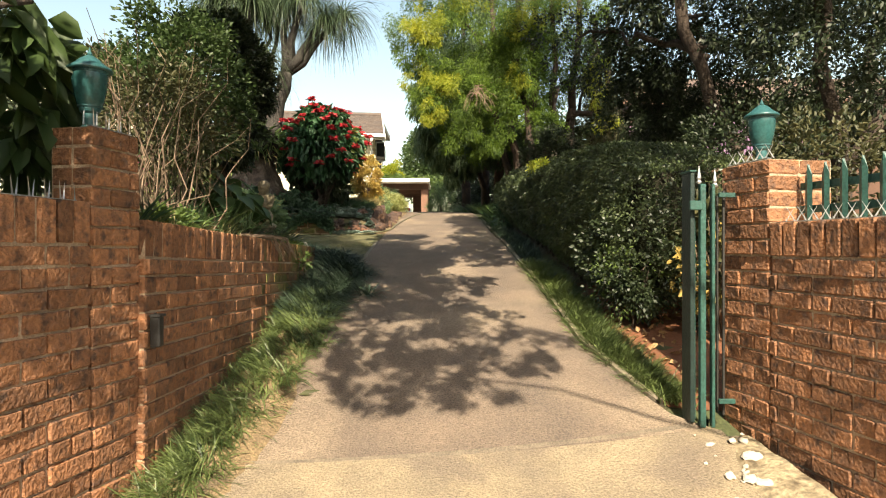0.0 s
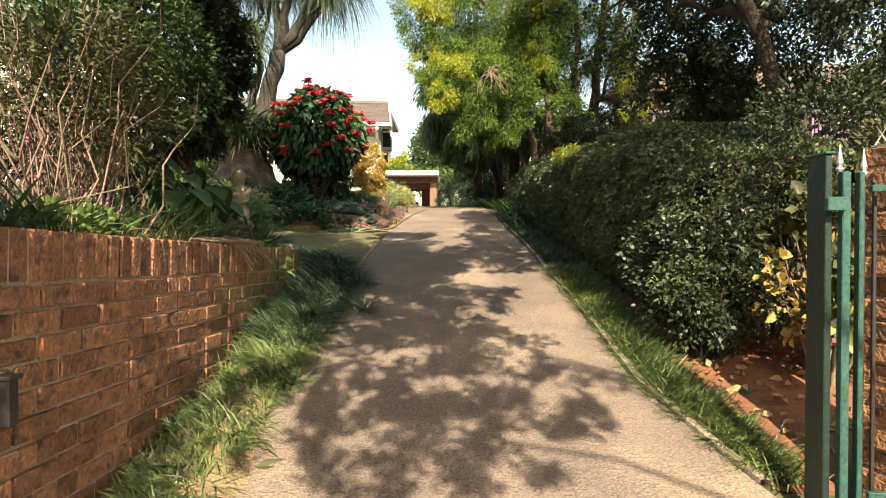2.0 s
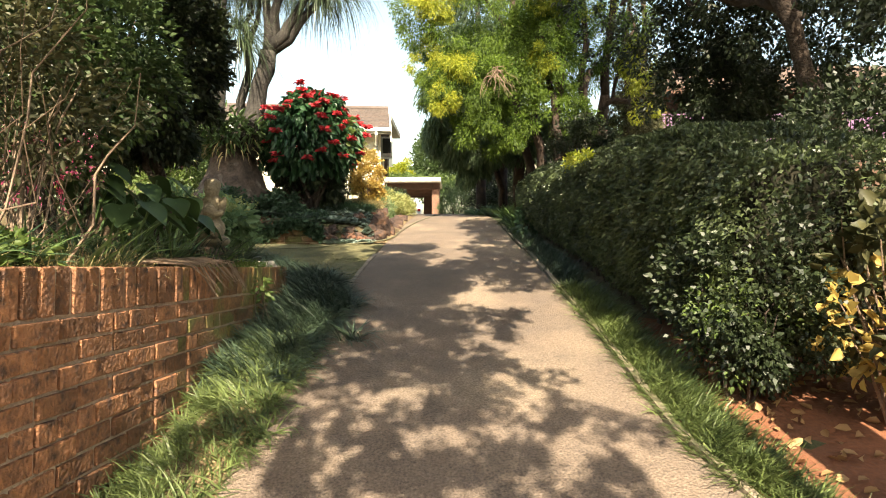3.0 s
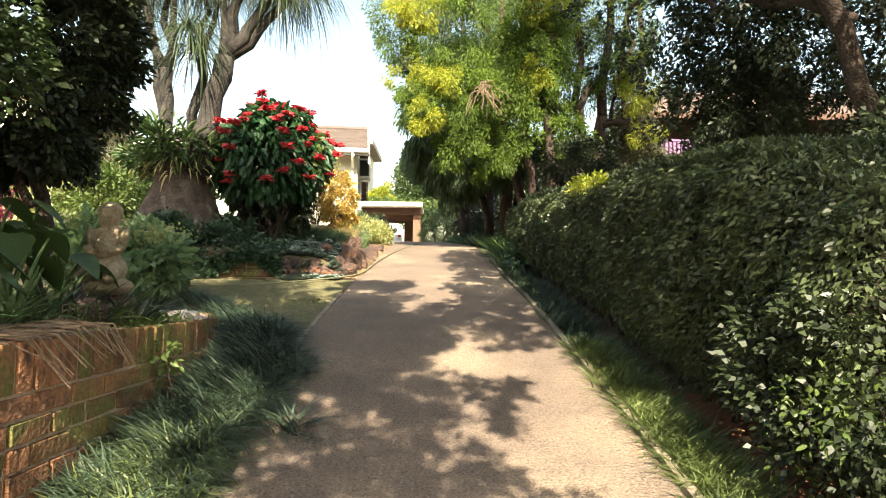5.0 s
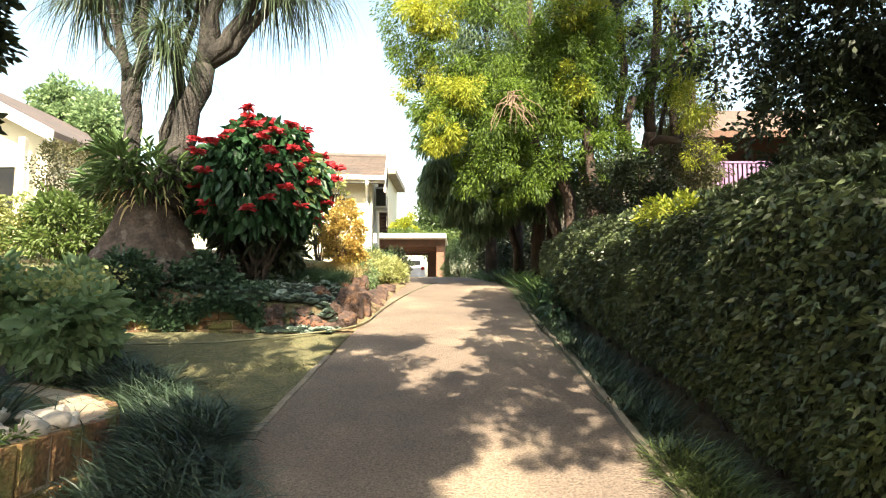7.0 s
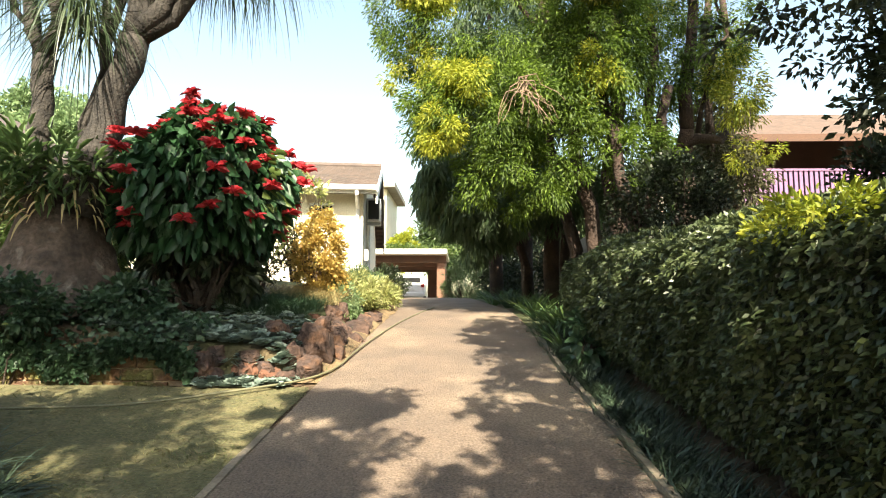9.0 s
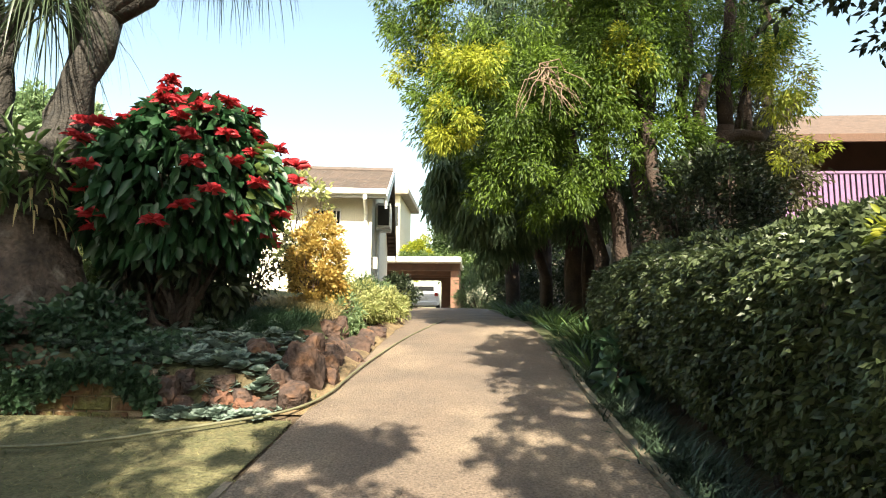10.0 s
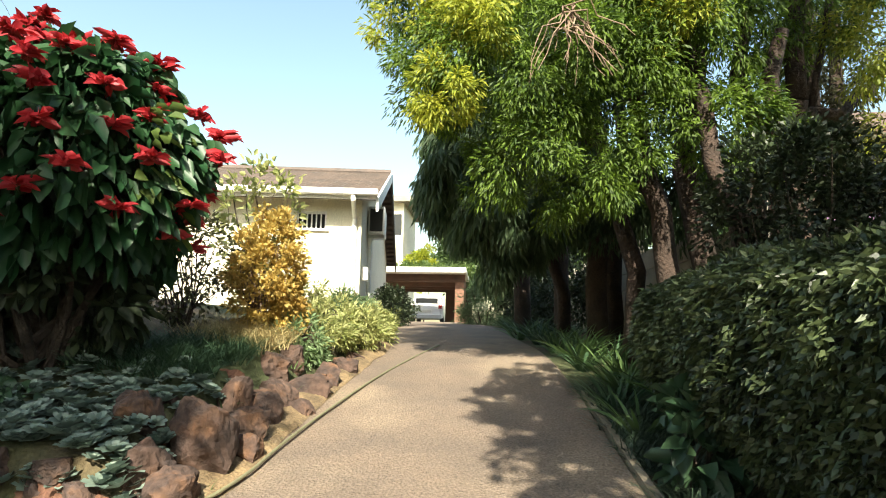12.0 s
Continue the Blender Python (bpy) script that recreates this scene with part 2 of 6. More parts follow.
L_IVY = leaf_mat("ivy_leaf", (0.035, 0.075, 0.040), (0.09, 0.15, 0.075), 0.45, 0.2)
L_STRAP = leaf_mat("strap_leaf", (0.06, 0.12, 0.04), (0.19, 0.26, 0.09), 0.45, 0.25)
L_MONDO = leaf_mat("mondo_grass", (0.011, 0.024, 0.014), (0.125, 0.165, 0.105), 0.36, 0.12)
L_BRIGHTGRASS = leaf_mat("fresh_grass", (0.030, 0.050, 0.016), (0.29, 0.33, 0.12), 0.42, 0.22)
L_LAWN = leaf_mat("lawn_blade", (0.075, 0.12, 0.034), (0.38, 0.33, 0.16), 0.6, 0.25)
L_PALM = leaf_mat("palm_strap", (0.035, 0.06, 0.03), (0.13, 0.16, 0.08), 0.4, 0.2)
L_DRYGRASS = leaf_mat("dry_grass", (0.40, 0.31, 0.14), (0.55, 0.46, 0.24), 0.7, 0.2)
L_LITTER = leaf_mat("fallen_leaf", (0.28, 0.14, 0.06), (0.50, 0.30, 0.14), 0.7, 0.1)

# ---- mesh helpers ----


def mesh_ob(name, verts, faces, material, parent=None, label="", smooth=False):
    me = bpy.data.meshes.new(name)
    me.from_pydata([tuple(v) for v in verts], [], [tuple(f) for f in faces])
    me.materials.append(material)
    if smooth:
        me.polygons.foreach_set("use_smooth", [True] * len(me.polygons))
    me.update()
    ob = new(name, me)
    if parent:
        hang(ob, parent)
    if label:
        ob["label"] = label
    return ob


def hang(ob, parent):
    ob.parent = parent
    if not parent.parent:
        ob.matrix_parent_inverse = Matrix.Translation(-Vector(parent.location))
    return ob


def thing(name, label, category, at=(0, 0, 0), group=""):
    e = new(name)
    e.location, e.empty_display_size = at, 0.1
    return tagged(e, label, category, group)


def part(name, bm, material, parent=None, label="", smooth=False):
    """One bmesh as one mesh object under a thing or part."""
    me = bpy.data.meshes.new(name)
    bmesh.ops.recalc_face_normals(bm, faces=bm.faces)
    bm.to_mesh(me)
    bm.free()
    me.materials.append(material)
    if smooth:
        me.polygons.foreach_set("use_smooth", [True] * len(me.polygons))
    ob = new(name, me)
    if parent:
        hang(ob, parent)
    if label:
        ob["label"] = label
    return ob


def box(x0, x1, y0, y1, z0, z1, bevel=0.0, bm=None):
    own = bmesh.new()
    bmesh.ops.create_cube(own, size=1, matrix=Matrix.LocRotScale(((x0 + x1) / 2, (y0 + y1) / 2, (z0 + z1) / 2), None, (x1 - x0, y1 - y0, z1 - z0)))
    if bevel:
        bmesh.ops.bevel(own, geom=own.edges[:], offset=bevel, segments=1, affect="EDGES")
    if bm is None:
        return own
    me = bpy.data.meshes.new("tmp")
    own.to_mesh(me)
    own.free()
    bm.from_mesh(me)
    bpy.data.meshes.remove(me)
    return bm


def lathe(profile, at=(0, 0, 0), sides=20, bm=None):
    """Turned shape from (radius, height) pairs."""
    bm = bm or bmesh.new()
    rings = []
    for r, h in profile:
        rings.append([bm.verts.new((at[0] + r * math.cos(a * math.tau / sides), at[1] + r * math.sin(a * math.tau / sides), at[2] + h)) for a in range(sides)])
    for a, b in zip(rings, rings[1:]):
        for i in range(sides):
            bm.faces.new((a[i], a[(i + 1) % sides], b[(i + 1) % sides], b[i]))
    bm.faces.new(rings[0][::-1])
    bm.faces.new(rings[-1])
    return bm


def tube(points, radii, sides=8, bm=None, wobble=0.0):
    """A bent tapering limb through points."""
    bm = bm or bmesh.new()
    pts = [Vector(p) for p in points]
    rings = []
    for i, p in enumerate(pts):
        d = (pts[min(i + 1, len(pts) - 1)] - pts[max(i - 1, 0)]).normalized()
        u = d.orthogonal().normalized() if i == 0 else (u - d * u.dot(d)).normalized()
        v = d.cross(u)
        ring = []
        for k in range(sides):
            a = k * math.tau / sides
            r = radii[i] * (1 + wobble * (noise.noise(p * 3 + Vector((k * 1.7, 0, 0)))))
            ring.append(bm.verts.new(p + u * (r * math.cos(a)) + v * (r * math.sin(a))))
        rings.append(ring)
    for a, b in zip(rings, rings[1:]):
        for k in range(sides):
            bm.faces.new((a[k], a[(k + 1) % sides], b[(k + 1) % sides], b[k]))
    bm.faces.new(rings[0][::-1])
    bm.faces.new(rings[-1])
    return bm


def bend(a, b, n, sag=0.0, jitter=0.0, seed=0):
    r = np.random.default_rng(seed)
    a, b = np.array(a, float), np.array(b, float)
    out = []
    for i in range(n + 1):
        s = i / n
        p = a + (b - a) * s
        p[2] += sag * 4 * s * (1 - s)
        if 0 < i < n:
            p += r.normal(0, jitter, 3)
        out.append(tuple(p))
    return out


def unit(v):
    return v / np.maximum(np.linalg.norm(v, axis=1, keepdims=True), 1e-6)


def leaf_cloud(name, P, D, length, width, material, parent=None, label="", curl=0.15, fold=0.25, seed=1):
    """Many small leaves, each a folded pointed blade of two faces: base points P, directions D."""
    r = np.random.default_rng(seed)
    n = len(P)
    D = unit(D)
    L = length * r.uniform(0.65, 1.3, (n, 1))
    W = width * r.uniform(0.7, 1.25, (n, 1))
    N = unit(np.cross(D, unit(r.normal(0, 1, (n, 3)) + np.array([0, 0, 0.01]))))
    flip = np.sign(N[:, 2:3] + 1e-3)
    N = N * flip
    S = np.cross(D, N)
    if n > 5000:
        W = W * 1.2
        V = np.stack([P, P + D * L * 0.45 + S * W * 0.5 + N * W * fold, P + D * L - N * L * curl, P + D * L * 0.45 - S * W * 0.5 + N * W * fold], 1).reshape(-1, 3)
        return raw_mesh(name, V, np.arange(4 * n), 4, material, parent, label)
    base = P
    r1 = P + D * L * 0.3 + S * W * 0.5 + N * W * fold
    r2 = P + D * L * 0.7 + S * W * 0.38 + N * (W * fold - L * curl * 0.4)
    tip = P + D * L - N * L * curl
    l2 = P + D * L * 0.7 - S * W * 0.38 + N * (W * fold - L * curl * 0.4)
    l1 = P + D * L * 0.3 - S * W * 0.5 + N * W * fold
    V = np.stack([base, r1, r2, tip, l2, l1], 1).reshape(-1, 3)
    o = np.arange(n)[:, None] * 6
    F = np.concatenate([o + np.array([0, 1, 2, 3]), o + np.array([0, 3, 4, 5])], 1).reshape(-1)
    return raw_mesh(name, V, F, 4, material, parent, label)


def raw_mesh(name, V, F, k, material, parent=None, label=""):
    me = bpy.data.meshes.new(name)
    me.vertices.add(len(V))
    me.vertices.foreach_set("co", V.astype(np.float32).ravel())
    me.loops.add(len(F))
    me.loops.foreach_set("vertex_index", F.astype(np.int32))
    me.polygons.add(len(F) // k)
    me.polygons.foreach_set("loop_start", np.arange(0, len(F), k, dtype=np.int32))
    me.update(calc_edges=True)
    me.materials.append(material)
    ob = new(name, me)
    if parent:
        hang(ob, parent)
    if label:
        ob["label"] = label
    return ob


def blades(name, P, D, length, width, material, parent=None, label="", droop=0.8, segs=3, seed=1):
    """Grass or strap leaves: ribbons that start along D and bend down."""
    r = np.random.default_rng(seed)
    n = len(P)
    D = unit(D)
    L = length * r.uniform(0.6, 1.25, (n, 1))
    W = width * r.uniform(0.75, 1.2, (n, 1))
    S = unit(np.cross(D, np.array([0, 0, 1.0])) + r.normal(0, 0.15, (n, 3)))
    dr = droop * r.uniform(0.5, 1.3, (n, 1))
    rows = []
    p, d = P.copy(), D.copy()
    for i in range(segs + 1):
        w = W * (1.0 if i == 0 else max(0.06, 1 - (i / segs) ** 2))
        rows.append(p - S * w / 2)
        rows.append(p + S * w / 2)
        d = unit(d + np.array([0, 0, -1.0]) * dr / segs)
        p = p + d * L / segs
    V = np.stack(rows, 1).reshape(-1, 3)
    k = 2 * (segs + 1)
    o = np.arange(n)[:, None] * k
    F = np.concatenate([o + np.array([2 * i, 2 * i + 1, 2 * i + 3, 2 * i + 2]) for i in range(segs)], 1).reshape(-1)
    return raw_mesh(name, V, F, 4, material, parent, label)


def clumps(n, centre, radii, count, size, seed, hollow=0.5):
    """Points in uneven clumps through an ellipsoid, with the way out from the clump's middle."""
    r = np.random.default_rng(seed)
    c = unit(r.normal(0, 1, (count, 3))) * (hollow + (1 - hollow) * r.random((count, 1)) ** 0.5)
    c = np.array(centre) + c * np.array(radii)
    k = r.integers(0, count, n)
    s = size * r.uniform(0.6, 1.3, (count, 1))
    off = unit(r.normal(0, 1, (n, 3))) * r.random((n, 1)) ** 0.5
    P = c[k] + off * s[k]
    out = unit(off * 0.8 + (P - np.array(centre)) / np.array(radii) * 0.6 + r.normal(0, 0.45, (n, 3)))
    return P, out


PROFILE = [(-60, -2.2), (-10, -1.1), (0, -0.18), (2.5, 0.11), (3.4, 0.325), (4.7, 0.70), (8, 1.37), (10.9, 1.82), (13.4, 2.21), (15, 2.41), (17.5, 2.56), (21, 2.77), (33, 3.1), (60, 3.2), (400, 3.2)]
PY, PZ = [p[0] for p in PROFILE], [p[1] for p in PROFILE]


def road_z(y):
    """Height of the driveway, smoothed along its length."""
    return sum(np.interp(y + d, PY, PZ) for d in (-0.5, -0.25, 0, 0.25, 0.5)) / 5


def edge_l(y):
    return np.interp(y, [-9, 0, 2.6, 3.0, 4.4, 5.6, 7.2, 9, 11, 13, 14.8, 18, 33], [-3.2, -1.9, -1.66, -1.6, -1.22, -1.2, -1.13, -1.1, -1.08, -1.04, -0.98, -1.35, -4.3])


def edge_r(y):
    return np.interp(y, [-9, 2.2, 3.4, 3.55, 3.9, 4.75, 6.5, 8, 9.5, 11, 13, 14.3, 15.8, 19.3, 33], [3.2, 1.86, 1.75, 1.52, 1.38, 1.13, 1.07, 0.98, 0.95, 0.86, 0.83, 0.78, 0.66, 0.35, -0.7])


def smooth01(v):
    v = np.clip(v, 0, 1)
    return v * v * (3 - 2 * v)


def bed_edge(y):
    """Far edge of the first raised bed: the wall's line, then round to the left."""
    return np.interp(y, [-60, -1.2, 2.6, 2.84, 7.2, 7.34, 7.54, 7.74, 7.94, 8.14, 8.32, 8.5, 9.2, 9.8], [-2.78, -2.76, -2.03, -1.78, -1.78, -1.82, -1.92, -2.08, -2.28, -2.52, -2.78, -3.06, -3.6, -4.6])


def ground_z(x, y):
    """Height of the ground off the driveway: beds on the left, soil on the right."""
    z = road_z(y)
    x = np.asarray(x, float)
    inside = smooth01((bed_edge(y) - x) / 0.05)
    first = np.maximum(z, np.interp(y, [3.0, 7.2], [1.62, 1.50]) + 0.05 * np.clip(-x - 1.8, 0, 3))
    z1 = z + (first - z) * inside * smooth01((9.8 - y) / 0.6)
    second = (0.26 + 0.1 * smooth01((y - 10.7) / 1.5) + 0.1 * np.clip(-x - 1.5, 0, 3)) * smooth01((y - 10.68) / 0.08) * smooth01((-1.22 - x) / 0.3) * smooth01((18.5 - y) / 4)
    return z1 + second - 0.03 * smooth01((x - 1.3) / 0.5)


# ---- ground, driveway ----
gx = sorted(set(list(np.round(np.concatenate([np.array([-400, -200, -100, -50, -30, -20, -14, -10, -8, -7]), np.arange(-6, 6.01, 0.25), np.array([-1.83, -1.77, -1.7, 7, 8, 10, 14, 20, 30, 50, 100, 200, 400])]), 3))))
gy = sorted(set(list(np.round(np.concatenate([np.array([-400, -200, -100, -60, -30, -20, -12, -8, -5, -3]), np.arange(-2, 20.01, 0.25), np.array([10.66, 10.72, 10.78, 22, 25, 28, 33, 40, 60, 100, 200, 400])]), 3))))
gv = [(x, y, float(ground_z(x, y)) + 0.012 * noise.noise(Vector((x * 1.3, y * 1.3, 0)))) for y in gy for x in gx]
nx = len(gx)
gf = [(j * nx + i, j * nx + i + 1, (j + 1) * nx + i + 1, (j + 1) * nx + i) for j in range(len(gy) - 1) for i in range(nx - 1)]
tagged(mesh_ob("ground", gv, gf, SOIL, smooth=True), "brown garden soil under beds and trees", "ground", kind="structure")

ys = np.arange(-9, 33.2, 0.2)
dv, df = [], []
for y in ys:
    for k in range(13):
        s = k / 12
        x = edge_l(y) * (1 - s) + edge_r(y) * s
        dv.append((x, y, road_z(y) + 0.03 + 0.015 * math.sin(math.pi * s) + 0.006 * noise.noise(Vector((x * 2, y * 2, 4)))))
for j in range(len(ys) - 1):
    for k in range(12):
        a = j * 13 + k
        df.append((a, a + 1, a + 14, a + 13))
tagged(mesh_ob("road", dv, df, ASPHALT, smooth=True), "sloping brown asphalt driveway dusted with soil", "driveway", kind="structure")


def strip(name, x_of, y0, y1, width, height, material, label, category, step=0.25, jitter=0.012):
    """A raised edging that follows the driveway."""
    v, f = [], []
    yy = np.arange(y0, y1 + 1e-6, step)
    for i, y in enumerate(yy):
        x, z = x_of(y) + jitter * noise.noise(Vector((y * 3, 7, 0))), road_z(y)
        h = height + 0.008 * noise.noise(Vector((y * 4, 1, 0)))
        w = width * (1 + 0.25 * noise.noise(Vector((y * 2.3, 3, 0))))
        v += [(x - w / 2, y, z - 0.05), (x - w / 2 + 0.008, y, z + h), (x + w / 2 - 0.008, y, z + h), (x + w / 2, y, z - 0.05)]
        if i:
            a = 4 * (i - 1)
            f += [(a, a + 4, a + 5, a + 1), (a + 1, a + 5, a + 6, a + 2), (a + 2, a + 6, a + 7, a + 3)]
    return tagged(mesh_ob(name, v, f, material), label, category, kind="structure")


strip("kerb_right", lambda y: edge_r(y) + 0.04, 3.75, 13.0, 0.06, 0.05, OLDKERB, "worn pale concrete kerb beside the driveway", "kerb")
strip("kerb_left", lambda y: edge_l(y) - 0.03, 7.35, 9.6, 0.06, 0.035, OLDKERB, "worn concrete edging between lawn and driveway", "kerb")
# sand-dusted apron outside the gate
av, af = [], []
ays = [float(y) for y in ys if y < 3.6]
for y in ays:
    for k in range(13):
        q = k / 12
        yy = min(y, 3.04 + 0.42 * max(0.0, q - 0.02) ** 2.2)
        x = edge_l(yy) * (1 - q) + edge_r(yy) * q
        av.append((x, yy, road_z(yy) + 0.037 + 0.015 * math.sin(math.pi * q) + 0.006 * noise.noise(Vector((x * 2, yy * 2, 4)))))
for j in range(len(ays) - 1):
    for k in range(12):
        a = j * 13 + k
        if av[a + 13][1] - av[a][1] > 0.001 or av[a + 14][1] - av[a + 1][1] > 0.001:
            af.append((a, a + 1, a + 14, a + 13))
tagged(mesh_ob("pavement_apron", av, af, DUSTY, smooth=True), "pale sand-dusted apron outside the gate", "driveway", kind="structure")
gv2, gf2 = [], []
for i in range(41):
    s = i / 40
    x = -1.6 + 3.2 * s
    y = 3.05 + 0.42 * s ** 2.2
    for dy, dz in ((-0.022, 0.030), (-0.011, 0.041), (0, 0.033), (0.011, 0.042), (0.022, 0.030)):
        gv2.append((x, y + dy, road_z(y + dy) + dz + 0.012 * math.sin(math.pi * s)))
    if i:
        a = 5 * (i - 1)
        gf2 += [(a + k, a + k + 1, a + k + 6, a + k + 5) for k in range(4)]
tagged(mesh_ob("threshold", gv2, gf2, mat("threshold_cement", (0.19, 0.15, 0.11), (0.13, 0.105, 0.08), 7, 0.9, 0.8, 80, speck=0.5)), "curved pale cement strip across the driveway at the gate", "threshold", kind="structure")

# ---- brick walls and gate ----
COURSE, BRICK_L = 0.1, 0.262


def brick_mesh(name, l, h, d, material, seed):
    bm = bmesh.new()
    bmesh.ops.create_cube(bm, size=1, matrix=Matrix.Diagonal((d, l, h, 1)))
    bmesh.ops.bevel(bm, geom=bm.edges[:], offset=0.006, segments=1, affect="EDGES")
    r = random.Random(seed)
    for v in bm.verts:
        v.co += Vector((r.uniform(-0.004, 0.004), r.uniform(-0.003, 0.003), r.uniform(-0.003, 0.003)))
    me = bpy.data.meshes.new(name)
    bm.to_mesh(me)
    bm.free()
    me.materials.append(material)
    return me


FULL = [brick_mesh("brick", BRICK_L - 0.014, COURSE - 0.014, 0.05, BRICK, i) for i in range(4)]
HALF = [brick_mesh("brick", BRICK_L / 2 - 0.014, COURSE - 0.014, 0.05, BRICK, i + 9) for i in range(3)]
SOLDIER = [brick_mesh("brick", 0.088, 0.20, 0.05, BRICK, i + 19) for i in range(3)]
brick_rnd = random.Random(5)


MOSSY = {}


def lay(wall, me, x, y, z, turn=0.0):
    if wall.name == "wall_left_bed" and y + brick_rnd.uniform(-0.5, 0.5) > 5.3:
        if me.name not in MOSSY:
            MOSSY[me.name] = me.copy()
            MOSSY[me.name].materials[0] = OCHREBRICK
        me = MOSSY[me.name]
    ob = new("brick", me)
    ob.matrix_basis = pose(x + brick_rnd.uniform(-0.007, 0.006), y, z, brick_rnd.uniform(-0.7, 0.7), brick_rnd.uniform(-1.5, 1.5), turn + brick_rnd.uniform(-1.2, 1.2))
    return hang(ob, wall)


def brick_wall(name, label, x, side, y0, y1, z1, depth=0.24, soldier=True, ends=()):
    """A wall along y whose face lies at x and looks to side; bricks stand proud of the mortar."""
    low = min(float(road_z(y0)), float(road_z(y1))) - 0.25
    xc0, xc1 = sorted((x - side * 0.013, x - side * depth))
    wall = part(name, box(xc0, xc1, y0 + 0.008, y1 - 0.008, low, z1 - 0.006), MORTAR)
    tagged(wall, label, "brick wall", kind="structure")
    top = z1 - 0.108 if soldier else z1
    if soldier:
        n = max(1, round((y1 - y0) / 0.102))
        for i in range(n):
            y = y0 + (i + 0.5) * (y1 - y0) / n
            lay(wall, brick_rnd.choice(SOLDIER), x - side * 0.024, y, z1 - 0.102)
        top = z1 - 0.21
    row = 0
    z = top - COURSE / 2
    while z > low:
        y = y0 - (BRICK_L / 2 if row % 2 else 0)
        while y < y1 - 0.02:
            a, b = max(y, y0), min(y + BRICK_L, y1)
            if z + COURSE / 2 > road_z((a + b) / 2) - 0.02 and b - a > 0.05:
                if b - a > BRICK_L - 0.02:
                    if brick_rnd.random() < 0.16:
                        lay(wall, brick_rnd.choice(HALF), x - side * 0.024, a + BRICK_L * 0.25, z)
                        lay(wall, brick_rnd.choice(HALF), x - side * 0.024, a + BRICK_L * 0.75, z)
                    else:
                        lay(wall, brick_rnd.choice(FULL), x - side * 0.024, (a + b) / 2, z)
                else:
                    ob = lay(wall, HALF[0], x - side * 0.024, (a + b) / 2, z)
                    ob.scale.y = (b - a - 0.014) / (BRICK_L / 2 - 0.014)
            y += BRICK_L
        for ye, way in ends:
            width = depth
            off = 0.0 if row % 2 else BRICK_L / 2
            for k in range(2):
                c = x - side * (width * (k + 0.5) / 2)
                if z + COURSE / 2 > road_z(ye) - 0.02:
                    ob = lay(wall, HALF[k], c, ye - way * 0.024, z, 90)
                    ob.scale.y = (width / 2 - 0.01) / (BRICK_L / 2 - 0.014)
        z -= COURSE
        row += 1
    return wall


wlf = brick_wall("wall_left_front", "sunlit face-brick boundary wall with a soldier course on top", -1.70, 1, -0.9, 2.50, 1.77)
pier_l = brick_wall("pier_left", "square face-brick gate pier with metal spikes on top", -1.697, 1, 2.504, 2.84, 2.15, 0.24, False, ends=((2.504, -1), (2.84, 1)))
bed_wall = brick_wall("wall_left_bed", "face-brick retaining wall of the planted bed", -1.66, 1, 2.85, 7.16, 1.70, 0.24, ends=((2.85, -1),))
bed_wall.matrix_basis = pose(0, 2.85, 1.70, -2.0, 0, 0) @ Matrix.Translation((0, -2.85, -1.70)) @ bed_wall.matrix_basis
wrf = brick_wall("wall_right_front", "face-brick boundary wall with a soldier course on top", 1.88, -1, -0.9, 3.22, 1.69)
pier_r = brick_wall("pier_right", "square face-brick gate pier carrying a green lantern", 1.877, -1, 3.224, 3.66, 2.09, 0.45, False, ends=((3.224, -1), (3.66, 1)))
# the returns that close the walls towards the street
for nm, a, b in (("wall_left_return", -9.0, -2.4), ("wall_right_return", 2.7, 9.0)):
    tagged(part(nm, box(a, b, -1.15, -0.92, -1.5, 1.7), BRICK), "face-brick boundary wall along the street", "brick wall", kind="structure")

# the bed wall's rounded end
CURVE = [(-1.665, 7.16), (-1.69, 7.34), (-1.78, 7.54), (-1.93, 7.74), (-2.14, 7.94), (-2.40, 8.14), (-2.68, 8.32), (-2.96, 8.50)]
cum = [0.0]
for p, q in zip(CURVE, CURVE[1:]):
    cum.append(cum[-1] + math.dist(p, q))


def on_curve(d):
    return float(np.interp(d, cum, [p[0] for p in CURVE])), float(np.interp(d, cum, [p[1] for p in CURVE]))


bm = bmesh.new()
rows = []
for k in range(25):
    d = cum[-1] * k / 24
    (x, y), (xa, ya), (xb, yb) = on_curve(d), on_curve(max(0, d - 0.05)), on_curve(min(cum[-1], d + 0.05))
    w = Vector((xb - xa, yb - ya, 0)).normalized()
    nrm = Vector((w.y, -w.x, 0))
    rows.append([bm.verts.new(Vector((x, y, z)) - nrm * o) for o, z in ((0.013, 0.4), (0.013, 1.544), (0.22, 1.544), (0.22, 0.4))])
for p, q in zip(rows, rows[1:]):
    for k in range(4):
        bm.faces.new((p[k], p[(k + 1) % 4], q[(k + 1) % 4], q[k]))
bm.faces.new(rows[0][::-1])
bm.faces.new(rows[-1])
bend_wall = tagged(part("wall_left_bed_curve", bm, MORTAR), "mossy rounded brick end of the planted bed's wall", "brick wall", kind="structure")
OLDB = [brick_mesh("brick", BRICK_L - 0.014, 0.086, 0.05, MOSSBRICK, i + 51) for i in range(3)]
OLDS = [brick_mesh("brick", 0.088, 0.20, 0.05, MOSSBRICK, i + 61) for i in range(3)]
